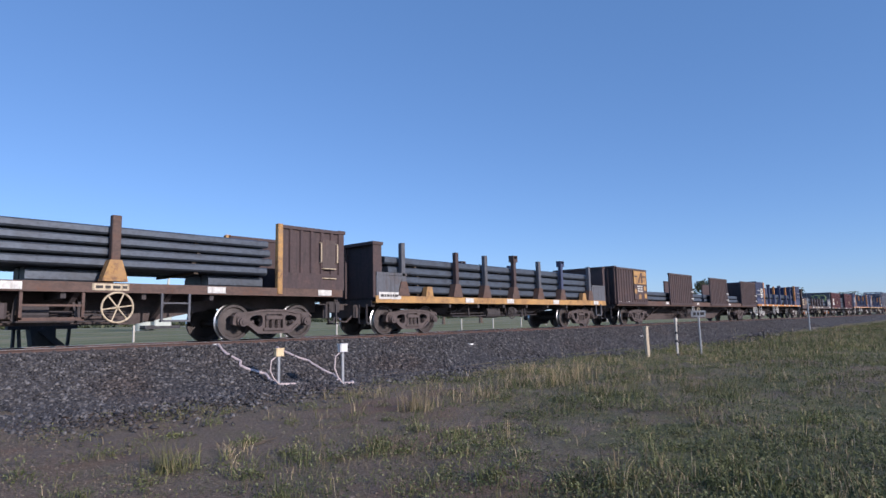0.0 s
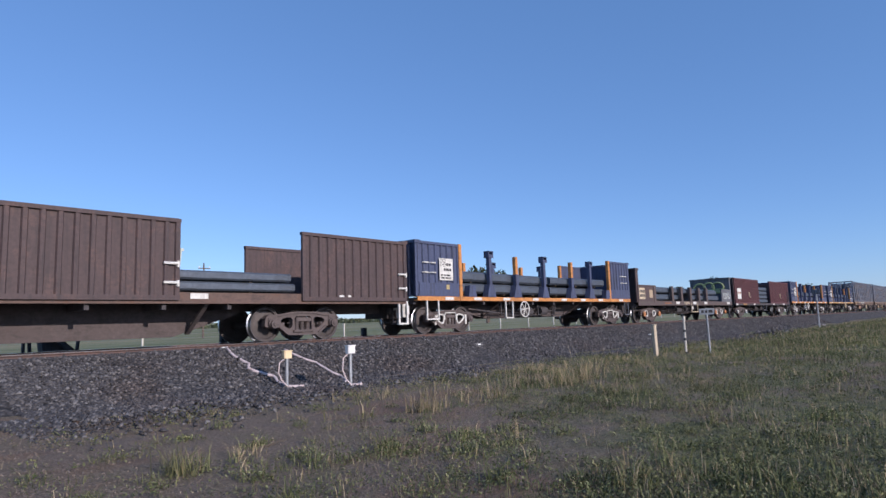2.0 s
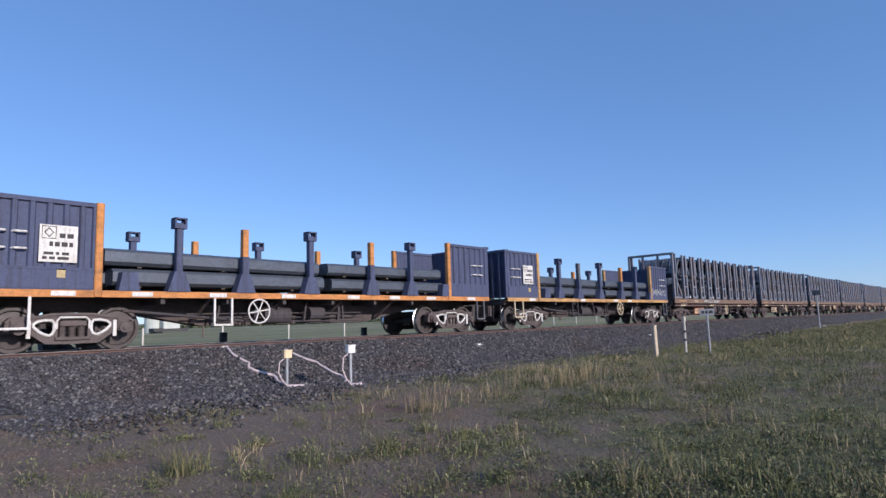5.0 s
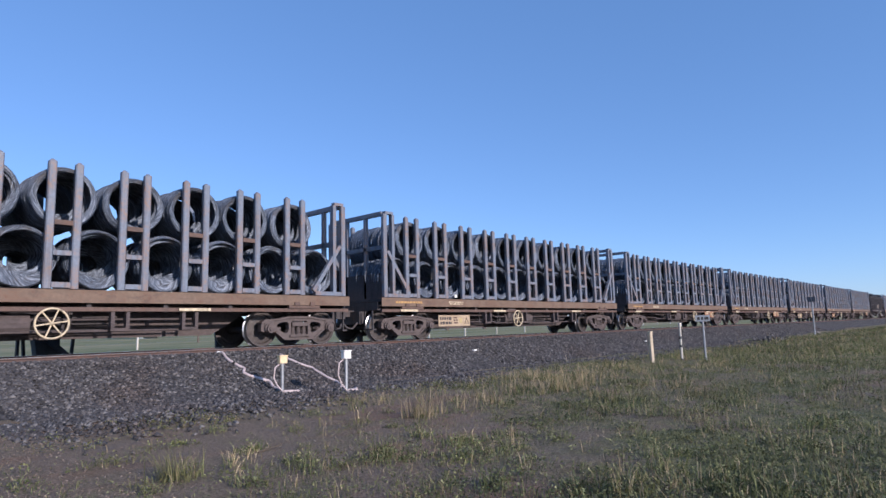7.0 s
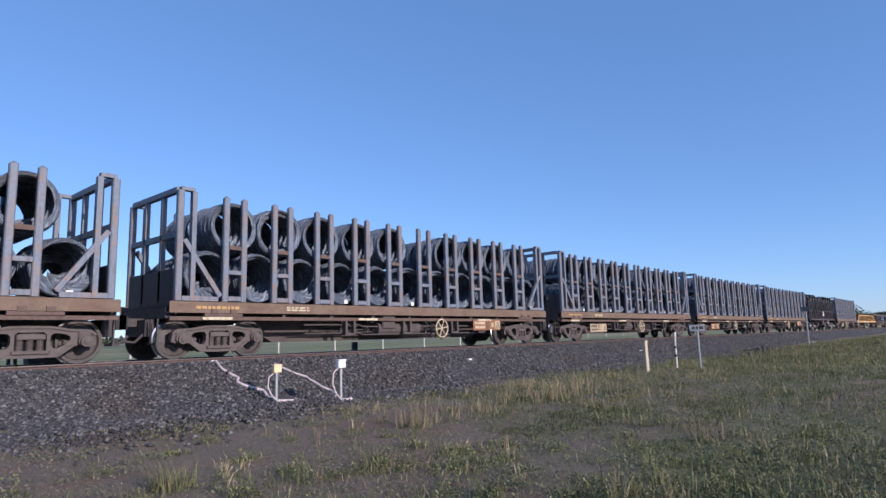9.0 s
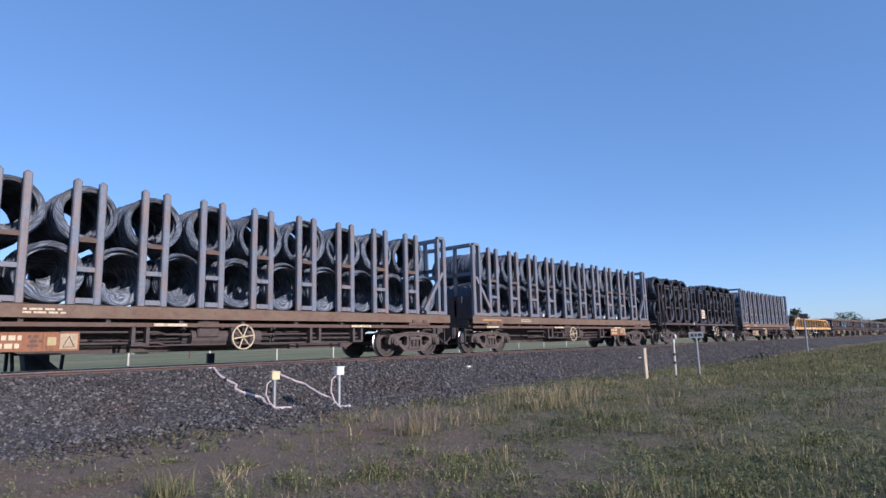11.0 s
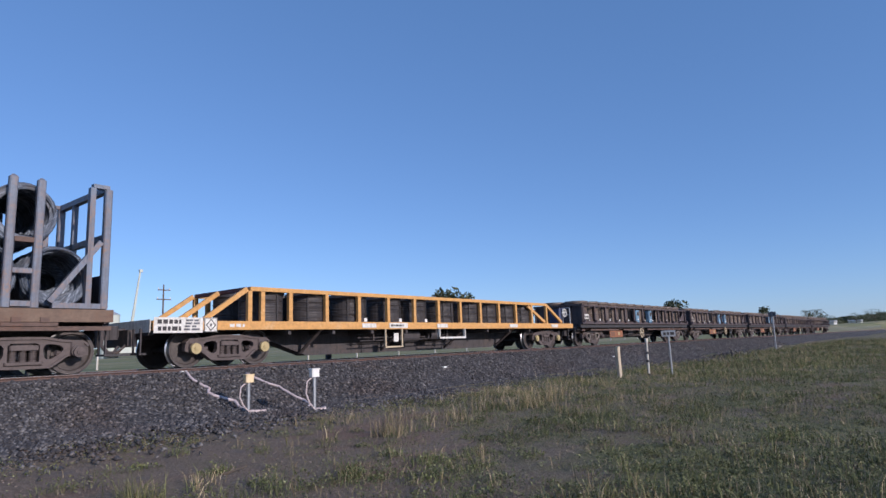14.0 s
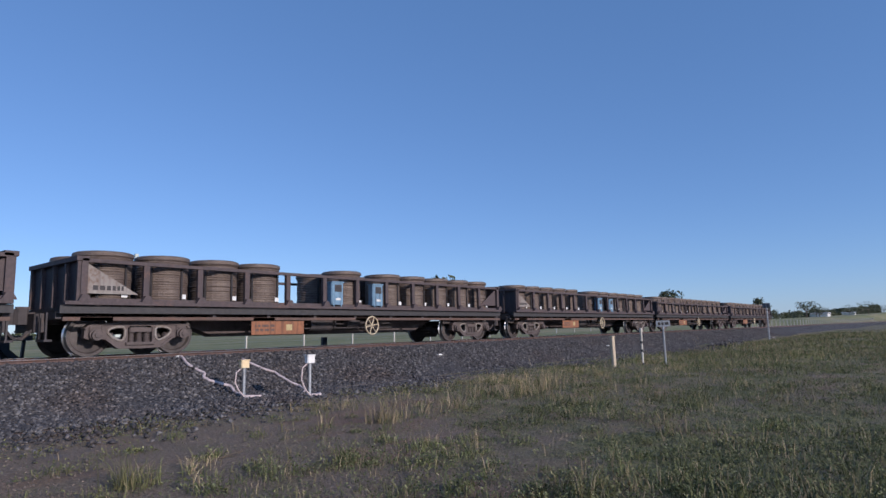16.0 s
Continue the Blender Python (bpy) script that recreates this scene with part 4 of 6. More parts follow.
def wagon_blue(u, L, sillmat, seed, white=True):
    """Flat wagon with blue box ends, capped and orange stanchions."""
    w = wagon_thing(u, "flat wagon with blue box ends, orange sill and stanchions")
    frame_under(w, L, 1.0, 1.13, sillmat, 1.65, L - 1.7, 0.42, seed, "dark", "splashed")
    box_end(w, 0.03, 1.98, 1.13, 2.78, M_BLUE, True, True, M_ORANGE if white else M_OCHRE, seed)
    box_end(w, L - 1.98, L - 0.03, 1.13, 2.78, M_BLUE, False, False, M_ORANGE if white else M_OCHRE, seed + 1)
    k = L / 14.1
    for x, m, cap in ((3.55, M_BLUE, True), (5.08, M_ORANGE if white else M_GREY, False), (6.9, M_BLUE, True), (8.92, M_ORANGE, False), (10.45, M_BLUE, True)):
        stanchion(w, x * k, 1.13, 2.58, m, M_BLUE, cap=cap, wide=0.14)
        if not cap:
            part("stanchion_sleeve", S().box(x * k - 0.085, x * k + 0.085, -0.03, 0.14, 1.14, 1.95, 0.015), M_BLUE, w, "dark blue lower sleeve")
    for x in (2.35, 11.7):
        part("lashing_bracket", S().prism([(x, 1.13), (x + 0.4, 1.13), (x + 0.34, 1.5), (x + 0.06, 1.5)], -0.02, 0.2), M_BLUE, w)
    reflectors(w, (1.2, 2.6, 4.2, 6.0, 8.0, 9.5, 11.0, 12.9) if white else (1.3, 5.0, 7.9, 9.3), 1.02, 1.11, 0.4)
    handwheel(w, 5.4 * k if white else 8.4, 0.71, 0.27, M_WHITE if white else M_CREAM)
    stirrup(w, 0.35, 0.55, 1.0, 0.42, M_WHITE if white else M_CREAM)
    stirrup(w, 4.3, 0.45, 1.0, 0.4, M_WHITE if white else M_UNDER)
    stirrup(w, L - 0.7, 0.4, 1.0, 0.4, M_GREY)
    part("truss_rod", S().rod((2.5, 0.2, 0.75), (5.2, 0.2, 0.5), 0.03, 6), M_UNDER, w)
    if not white:
        s = S()
        s.tube([(L - 1.86 + 0.028 * j + 0.1 * math.cos(0.95 * j), -0.004, 1.52 + 0.17 * math.sin(0.95 * j + 0.3 * math.sin(0.31 * j)) * (0.6 + 0.4 * math.sin(0.37 * j + 1))) for j in range(56)], 0.014, 5)
        part("graffiti", s, M_SPRAY, w, "pale sprayed loops")
    for j, z in enumerate((1.26, 1.66)):
        bundle(u, 2.2, 7.3, z, 5, 0.33, seed * 7 + j, 0.006 * j, label="strapped bundles of dark steel bars")
        bundle(u, 7.6, L - 2.1, z, 5, 0.30, seed * 7 + j + 3, -0.004 * j, label="strapped bundles of dark steel bars")


def wagon_e():
    """Brown flat wagon with short stanchions and sprayed end plates."""
    L = 13.8
    u = -91.45
    w = wagon_thing(u, "brown flat wagon with short stanchions and graffiti")
    frame_under(w, L, 0.83, 1.06, M_POST, 1.7, L - 1.95, 0.4, 13, "orange", True)
    ribbed_end(w, 0, 1.0, 2.58, M_BROWN, -1, 3, thick=0.2)
    e = ribbed_end(w, L, 1.0, 2.58, M_GREY, 1, 3, thick=0.12, label="bulkhead with green sprayed graffiti")
    g = S()
    for cy, cz, r in ((0.75, 2.0, 0.33), (1.3, 2.05, 0.3), (1.9, 1.95, 0.36)):
        pts = [(L - 0.14, cy + r * math.cos(a) * 1.1, cz + r * math.sin(a)) for a in [0.5 * k for k in range(12)]]
        g.tube(pts, 0.06, 6)
    g.box(L - 0.14, L - 0.125, 0.4, 2.2, 1.62, 1.95)
    part("graffiti", g, M_GREEN, e, "pale green sprayed loops")
    for a, b, m in ((0.02, 1.8, M_WHITE), (L - 1.85, L - 0.03, M_GREY)):
        for y0 in (0.0, WIDE - 0.06):
            part("end_side_plate", S().box(a, b, y0, y0 + 0.06, 1.06, 1.8).box(a, b, y0 - 0.015, y0 + 0.07, 1.76, 1.83), M_BROWN if m == M_WHITE else M_GREY, w, "scuffed steel side plate")
    p = plate(w, 0.15, 0.78, 1.14, 1.68, M_CREAM, "cream data panel with dark marks")
    lettering(p, 0.2, 0.74, 1.2, 1.62, 2, 63, y=-0.014, chunky=True)
    plate(w, 1.28, 1.66, 1.22, 1.6, M_BUFF, "faded buff patch")
    s = S()
    rng = random.Random(5)
    n = []
    for k in range(26):
        a = 1.05 * k
        n.append((L - 1.6 + 0.048 * k + 0.14 * math.cos(a), -0.012, 1.42 + 0.23 * math.sin(a) * rng.uniform(0.6, 1.0)))
    s.tube(n, 0.024, 5)
    part("graffiti", s, M_SPRAY, w, "pale sprayed scribble")
    for x in (1.95, 4.22, 5.48, 6.78, 8.08, 9.33):
        stanchion(w, x, 0.98, 1.83, M_POST, None, wide=0.24)
    reflectors(w, (4.55, 7.0, 8.75, L - 1.0), 0.9, 1.03, 0.5)
    lettering(w, 3.05, 3.95, 0.9, 1.01, 1, 61, M_RUSTPLATE, y=-0.004, chunky=True)
    lettering(w, 5.75, 6.5, 0.89, 1.02, 2, 62, M_CREAM, y=-0.004)
    part("grab_handle", S().tube([(5.4, -0.03, 0.83), (5.42, -0.04, 0.75), (5.7, -0.04, 0.75), (5.72, -0.03, 0.83)], 0.014, 6), M_GREY, w)
    stirrup(w, 6.72, 0.95, 0.98, 0.45, M_CREAM)
    plate(w, 7.1, 7.3, 0.62, 0.78, M_WHITE, "small white plate", 0.1)
    for a, b, z, j in ((0.3, 5.9, 1.12, 0), (7.2, L - 1.9, 1.12, 1), (0.9, L - 2.2, 1.5, 2)):
        if j == 0:
            bundle(u, 5.95, 7.15, z, 3, 0.30, 87, y0=1.1, label="short bundle of dark steel bars")
        bundle(u, a, b, z, 5, 0.30, 80 + j, 0.003 if j == 2 else 0.0, label="flat bundles of long grey steel bars")


def wagon_f():
    L = 13.75
    u = -76.9
    w = wagon_thing(u, "maroon wagon with ribbed box ends and steel bars")
    frame_under(w, L, 0.83, 0.98, M_UNDER, 1.6, L - 1.9, 0.45, 17, "white")
    for a, b in ((0.0, 5.35), (8.32, L)):
        for y, out in ((0.02, -1), (WIDE - 0.02, 1)):
            ribbed(w, a, b, 0.95, 2.6, M_MAROON, y, out, 0.24, "side_panel", "maroon ribbed steel side")
    ribbed_end(w, 0, 0.95, 2.6, M_BROWN, -1, 8)
    ribbed_end(w, L, 0.95, 2.6, M_BROWN, 1, 8)
    p = plate(w, 0.45, 1.2, 1.25, 1.95, M_WHITE, "cream data panel", -0.045, "data_panel")
    lettering(p, 0.5, 1.15, 1.55, 1.75, 1, 90, M_RUSTPLATE, y=-0.046, chunky=True)
    for x in (2.9, 10.9):
        part("latch", S().box(x, x + 0.09, -0.08, -0.03, 1.42, 1.72).rod((x - 0.02, -0.08, 1.45), (x + 0.2, -0.08, 1.36), 0.025, 6), M_CREAM, w, "white door latch")
    reflectors(w, (0.05, 3.9, 8.9, 11.8), 0.85, 0.97, 0.45)
    reflectors(w, (1.6,), 0.85, 0.97, 0.8, M_OCHRE)
    stirrup(w, 6.2, 0.8, 0.95, 0.45, M_GREY)
    stirrup(w, L - 0.55, 0.5, 1.9, 0.4, M_GREY, -0.06)
    for k in range(4):
        bundle(u, 5.4, 8.3, 1.02 + 0.29 * k, 7, 0.25, 95 + k)


# ---- coil wagons ----
def coil_mesh(R, r, half, seed, mat=None, slack=0.4, turns=20, seg=36):
    """A coil of rod: uneven turns side by side that fan out inside, hollow in the middle."""
    rng = random.Random(seed)
    n_out, n_in = turns, turns - 2
    rings = []  # radius, place on the axis, shift of the centre, hang of the loop
    for k in range(n_out):
        y = -half + 2 * half * (k + 0.5) / n_out
        edge = abs(k - (n_out - 1) / 2) / (n_out / 2)
        s1 = 0.012 + 0.02 * edge
        q = (rng.uniform(-s1, s1), rng.uniform(-s1, s1 * 0.5))
        R1 = R + rng.uniform(-0.022, 0.01) - 0.02 * edge
        rings += [(R1 - 0.022, y - half / n_out * 0.9, q, 0, 0), (R1, y, q, 0, 0)]
    rings.append((R - 0.05, half * 1.0, (0, 0), 0, 0))
    for k in range(n_in):
        y = half - 2 * half * (k + 0.5) / n_in
        q = (rng.uniform(-0.04, 0.03), rng.uniform(-0.02, 0.03))
        r1 = r + rng.uniform(-0.05, 0.01)
        hang, at = rng.uniform(0.0, slack) * (1.0 + 0.6 * y / half), rng.uniform(-0.8, 0.8)
        rings += [(r1 + 0.07, y + half / n_in * 0.92, q, hang * 0.25, at), (r1 + 0.014, y + half / n_in * 0.35, q, hang, at), (r1, y - half / n_in * 0.1, q, hang, at)]
    m, ph = len(rings), rng.uniform(0, 6)
    slant = rng.uniform(0.03, 0.09)
    vs = []
    for i in range(seg):
        a = 2 * math.pi * i / seg
        wob = 1 + 0.014 * math.sin(2 * a + ph) + 0.007 * math.sin(5 * a + ph)
        for k, (rr, y, q, hang, at) in enumerate(rings):
            low = max(0.0, -math.sin(a + at))
            rad = rr * wob * (1 - hang * low * low)
            end = (abs(y) / half) ** 3
            tilt = slant * end * math.sin(a + ph) + 0.012 * math.sin(3 * a + 0.2 * k)
            vs.append((rad * math.cos(a) + q[0], y + tilt, rad * math.sin(a) + q[1]))
    fs = [(i * m + k, (i + 1) % seg * m + k, (i + 1) % seg * m + (k + 1) % m, i * m + (k + 1) % m) for i in range(seg) for k in range(m)]
    s = S().add(vs, fs)
    return s.mesh("rod_coil", mat or M_COIL)


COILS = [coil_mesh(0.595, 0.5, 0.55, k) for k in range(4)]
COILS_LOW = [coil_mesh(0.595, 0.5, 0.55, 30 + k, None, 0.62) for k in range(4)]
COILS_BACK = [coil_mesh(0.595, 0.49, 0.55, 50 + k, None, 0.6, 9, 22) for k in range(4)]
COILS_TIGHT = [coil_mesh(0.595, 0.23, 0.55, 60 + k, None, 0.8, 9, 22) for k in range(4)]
COILS_BIG = [coil_mesh(0.635, 0.565, 0.58, 10 + k, M_COIL_DARK, 0.62) for k in range(4)]
COILS_BIG_BACK = [coil_mesh(0.635, 0.41, 0.56, 40 + k, M_COIL_DARK, 0.7, 10, 22) for k in range(4)]
M_TAG = plain("white_tag", (0.6, 0.6, 0.57), (0.8, 0.8, 0.76), 9, 0.5)
TAG = S().box(-0.06, 0.06, -0.004, 0.0, -0.05, 0.05).mesh("label_tag", M_TAG)


def coil(u, x, y, z, mesh, rng, tag=False):
    c = new("rod_coil", mesh)
    tagged(c, "coil of dark blue-grey steel rod lying on its side", "steel coil", "coils on the wagons")
    moving(c, u + x, NEAR + y, RAIL + z)
    if tag:
        part("label_tag", TAG, M_TAG, c, "small white tag", (0.1, -0.575, -0.5))
    return c


def rack_pair(w, x, z0, z1, y, d, gap=0.45, mat=None, post=0.14, bars=(0.28, 0.52)):
    mat = mat or M_RACK
    a, b = sorted((y, y + d * 0.12))
    s = S()
    for px in (x, x + gap):
        s.box(px - post / 2, px + post / 2, a, b, z0, z1, 0.02)
        s.add([(px - post / 2 + 0.01, a + 0.01, z1), (px + post / 2 - 0.01, a + 0.01, z1), (px + post / 2 - 0.01, b - 0.01, z1), (px - post / 2 + 0.01, b - 0.01, z1), (px - 0.02, (a + b) / 2, z1 + 0.05), (px + 0.02, (a + b) / 2, z1 + 0.05)],
              [(0, 1, 5, 4), (2, 3, 4, 5), (1, 2, 5), (3, 0, 4)])
    p = part("rack_stanchion", s, mat, w, "paired upright rack posts")
    t = S().box(x + post / 2 + 0.002, x + gap - post / 2 - 0.002, a + 0.01, b - 0.01, z0 + 0.02, z0 + 0.12)
    part("foot_plate", t, mat, p)
    for f in bars:
        z = z0 + (z1 - z0) * f
        t = S().box(x + post / 2 + 0.002, x + gap - post / 2 - 0.002, a + 0.01, b - 0.01, z - 0.045, z + 0.045)
        part("cross_bar", t, M_SILL if 0.6 > f > 0.45 else mat, p)
    return p


def wagon_coil(u, seed, wheel_x, plate_x, missing=(), L=14.15, lead=0.0):
    step = 1.27 * (L - lead) / 14.15
    wheel_x, plate_x = wheel_x + lead, plate_x + lead
    rng = random.Random(seed)
    w = wagon_thing(u, "coil wagon with tan sill and tall steel racks")
    frame_under(w, L, 0.98, 1.22, M_TAN, 1.12, L - 1.3, 0.31, seed, "dark", False, over=0.12, struts=False, slope=1.9)
    part("lower_rail", S().box(-0.1, 5.2, 0.02, 0.1, 0.82, 0.9).box(5.5, L + 0.1, 0.02, 0.1, 0.82, 0.9), M_SILL, w)
    reflectors(w, (0.6, 5.0, 10.2), 0.83, 0.89, 0.7, M_CREAM)
    z0, z1 = 1.235, 3.6
    for k in range(10):
        x = lead + 0.93 + step * k
        for y, d in ((0.0, 1), (WIDE, -1)):
            rack_pair(w, x, z0, z1, y, d)
        part("rack_seat", S().box(x - 0.15, x + 0.6, -0.01, WIDE + 0.01, 1.226, 1.236), M_UNDER, w)
    # end frames
    for xe, d in ((0.06, 1), (L - 0.06, -1)):
        s = S()
        for y in (0.0, WIDE - 0.13):
            s.box(xe - 0.07, xe + 0.07, y, y + 0.13, z0, z1 + 0.02, 0.02)
            x2 = xe + d * 0.3
            s.box(x2 - 0.05, x2 + 0.05, y, y + 0.13, z0, z1 + 0.02)
            s.beam((xe + d * 0.1, 2.55), (xe + d * 0.95, 1.35), 0.1, y + 0.01, y + 0.1)
            lo, hi = sorted((xe + d * 0.07, xe + d * 0.9))
            s.box(lo, hi, y + 0.005, y + 0.12, z0, z0 + 0.1)
            lo, hi = sorted((xe, x2))
            s.box(lo, hi, y, y + 0.13, z1 + 0.022, z1 + 0.1)
        s.box(xe - 0.06, xe + 0.06, 0.131, WIDE - 0.131, z1 - 0.02, z1 + 0.1)
        s.box(xe - 0.05, xe + 0.05, 0.131, WIDE - 0.131, 2.6, 2.72)
        for y in (0.85, 1.7):
            s.box(xe - 0.05, xe + 0.05, y - 0.05, y + 0.05, z0, z1 - 0.02)
        part("end_frame", s, M_RACK, w, "welded steel end frame")
        lo, hi = sorted((xe - d * 0.05, xe - d * 0.02))
        part("end_plate", S().box(lo, hi, 0.02, WIDE - 0.02, 0.95, 1.92), M_GOND, w, "rusty end plate")
    handwheel(w, wheel_x, 0.6, 0.27, M_CREAM, -0.05)
    px, pz = plate_x + 0.15, 0.38 if plate_x < 5 else 0.52
    pale = seed % 3 == 2 or seed == 120
    p = plate(w, px, px + 1.5, pz, pz + 0.34, M_BUFF if pale else M_RUSTPLATE, "buff data plate" if pale else "rust-orange data plate", -0.01, "data_plate")
    lettering(p, px + 0.05, px + 0.62, pz + 0.03, pz + 0.31, 2, seed, M_SIGN_DARK if pale else M_CREAM, y=-0.012, chunky=True)
    lettering(p, px + 0.66, px + 0.9, pz + 0.06, pz + 0.3, 3, seed + 3, M_SILL, y=-0.012)
    plate(w, px + 0.98, px + 1.12, pz + 0.1, pz + 0.25, M_CAP_YELLOW, "small yellow plate", -0.014)
    q = plate(w, px + 1.18, px + 1.47, pz + 0.03, pz + 0.31, M_BUFF, "small square warning plate", -0.014, "warning_plate")
    part("triangle", S().tube([(px + 1.23, -0.017, pz + 0.07), (px + 1.42, -0.017, pz + 0.07), (px + 1.325, -0.017, pz + 0.26), (px + 1.23, -0.017, pz + 0.07)], 0.012, 4), M_SIGN_DARK, q)
    lettering(w, 0.4, 1.5, 1.05, 1.15, 1, seed + 1, M_OCHRE, y=-0.004, chunky=True)
    lettering(w, 2.7, 3.4, 1.04, 1.16, 2, seed + 2, M_CREAM, y=-0.004)
    if seed == 100:
        s = S()
        rg = random.Random(8)
        for k in range(12):
            x = 4.25 + 0.2 * k + (0.25 if k > 6 else 0)
            s.tube([(x + 0.08 * math.cos(1.3 * j + k), -0.008, 1.1 + 0.09 * math.sin(2.1 * j * rg.uniform(0.8, 1.2) + k)) for j in range(6)], 0.014, 5)
        part("graffiti", s, M_SPRAY, w, "white sprayed scribble")
    # hangers, pipes and levers along the near side
    for a in (4.6, 6.75, 8.9, 10.3):
        part("hanger_bracket", S().box(a, a + 0.07, 0.04, 0.16, 0.48, 0.82).box(a + 0.28, a + 0.35, 0.04, 0.16, 0.48, 0.82).box(a, a + 0.35, 0.05, 0.2, 0.44, 0.5), M_BELLY, w, "rusty brown hanger bracket")
    for z in (0.5, 0.72):
        part("air_pipe", S().tube([(3.4, 0.22, z), (5.2, 0.22, z), (5.35, 0.22, z - 0.05), (10.6, 0.22, z - 0.05)], 0.022, 6), M_BELLY, w, "thin brake pipe")
    part("bolster_bracket", S().box(L - 1.75, L - 0.85, -0.01, 0.08, 0.9, 0.97).box(L - 1.6, L - 1.45, -0.03, 0.03, 0.97, 1.06).box(L - 1.15, L - 1.0, -0.03, 0.03, 0.97, 1.06), M_SILL, w, "bolted bolster bracket")
    part("bolster_bracket", S().box(0.65, 1.55, -0.01, 0.08, 0.9, 0.97).box(0.8, 0.95, -0.03, 0.03, 0.97, 1.06).box(1.25, 1.4, -0.03, 0.03, 0.97, 1.06), M_SILL, w, "bolted bolster bracket")
    part("air_tank", S().rod((5.9, 0.35, 0.6), (7.6, 0.35, 0.6), 0.2, 14), M_BELLY, w)
    part("brake_box", S().box(6.0, 6.5, 0.1, 0.5, 0.62, 0.95, 0.03), M_BELLY, w)
    for y in (0.70, 1.85):
        for k in range(11):
            x = lead + 0.68 + step * k
            coil(u, x + (-0.1 if y < 1 else 0.1) + rng.uniform(-0.03, 0.03), y, 1.24 + 0.585 + rng.uniform(-0.01, 0.01), (COILS_LOW if y < 1 else COILS_TIGHT)[rng.randrange(4)], rng, rng.random() < 0.3 and y < 1)
            if k < 11 and k not in missing and not (k == 10):
                coil(u, x + 0.5 + rng.uniform(-0.04, 0.04), y, 1.24 + 0.585 + 1.145 + rng.uniform(-0.03, 0.01), (COILS if y < 1 else COILS_BACK)[rng.randrange(4)], rng)
    return w


def wagon_open_coil():
    L = 13.2
    u = 77.66
    rng = random.Random(3)
    w = wagon_thing(u, "rusty open-frame coil wagon with black rod coils")
    frame_under(w, L, 1.04, 1.15, M_GOND, 1.25, L - 1.5, 0.32, 23, "white", False, over=0.06)
    z0, z1 = 1.16, 3.2
    for k in range(9):
        x = 0.95 + 1.325 * k
        for y, d in ((0.0, 1), (WIDE, -1)):
            rack_pair(w, x, z0, z1, y, d, 0.6, M_DRACK, 0.08, (0.4, 0.90, 0.97))
    for xe, d in ((0.05, 1), (L - 0.05, -1)):
        s = S()
        for y in (0.0, WIDE - 0.1):
            s.box(xe - 0.05, xe + 0.05, y, y + 0.1, z0, z1 - 0.05, 0.02)
            s.box(xe + d * 0.42 - 0.05, xe + d * 0.42 + 0.05, y, y + 0.1, z0, z1 - 0.05)
            if d > 0:
                s.beam((xe + d * 0.05, 2.75), (xe + d * 1.0, 1.25), 0.09, y + 0.01, y + 0.08)
            lo, hi = sorted((xe, xe + d * 0.42))
            s.box(lo, hi, y, y + 0.1, z1 - 0.045, z1 + 0.02)
        s.box(xe - 0.05, xe + 0.05, 0.11, WIDE - 0.11, z1 - 0.08, z1 + 0.02)
        s.box(xe - 0.05, xe + 0.05, 0.11, WIDE - 0.11, 2.0, 2.1)
        s.beam((xe - 0.03, z0), (xe + 0.03, z0 + 0.12), 0.1, 0.1, WIDE - 0.1)
        part("end_frame", s, M_DRACK, w, "rusted steel end frame")
        for z in (1.62, 2.45):
            part("end_rail", S().box(xe - 0.03, xe + 0.03, 0.11, WIDE - 0.11, z, z + 0.09), M_DRACK, w, "rusted cross rail")
        part("end_plate", S().box(xe - 0.02, xe + 0.02, 0.12, WIDE - 0.12, 1.1, 1.36), M_GOND, w, "dark end plate")
        part("corner_stay", S().beam((xe, 1.7), (xe - d * 0.32, 1.62), 0.05, 0.02, 0.07).beam((xe - d * 0.3, 1.64), (xe - d * 0.3, 1.05), 0.05, 0.02, 0.07).box(min(xe, xe - d * 0.34), max(xe, xe - d * 0.34), -0.02, WIDE + 0.02, 0.98, 1.04), M_DRACK, w, "rusty shunter's footboard with stay")
    p = plate(w, 6.3, 6.86, 1.45, 1.95, M_WHITE, "white data panel", -0.03, "data_panel")
    lettering(p, 6.36, 6.8, 1.5, 1.9, 3, 51, M_OCHRE, y=-0.033)
    plate(w, 4.85, 4.97, 1.05, 1.2, M_WHITE, "small white tag", -0.02)
    s = S().beam((8.15, 0.98), (8.5, 0.7), 0.035, -0.02, -0.01).beam((8.15, 0.7), (8.5, 0.98), 0.035, -0.008, 0.002)
    part("cross_mark", s, M_WHITE, w, "white painted cross")
    stirrup(w, 0.02, 0.45, 1.75, 0.35, M_DRACK, -0.06)
    stirrup(w, 8.75, 0.4, 1.05, 0.4, M_CREAM)
    stirrup(w, L - 0.45, 0.4, 1.7, 0.35, M_DRACK, -0.06)
    part("brake_box", S().box(6.2, 6.9, 0.05, 0.5, 0.6, 1.0, 0.03), M_GOND, w)
    for y, meshes in ((0.72, COILS_BIG), (1.86, COILS_BIG_BACK)):
        for k in range(10):
            x = 0.45 + 1.275 * k + (0.38 if k > 4 else 0.0) - (0.0 if y < 1 else 0.05)
            coil(u, x + rng.uniform(-0.03, 0.03), y, 1.17 + 0.62, meshes[rng.randrange(4)], rng, rng.random() < 0.4 and y < 1)
            if k not in (4, 5) or y > 1 and k == 5:
                coil(u, x + rng.uniform(-0.04, 0.04), y, 1.17 + 0.62 + 1.19, meshes[rng.randrange(4)], rng, k == 2 and y < 1)
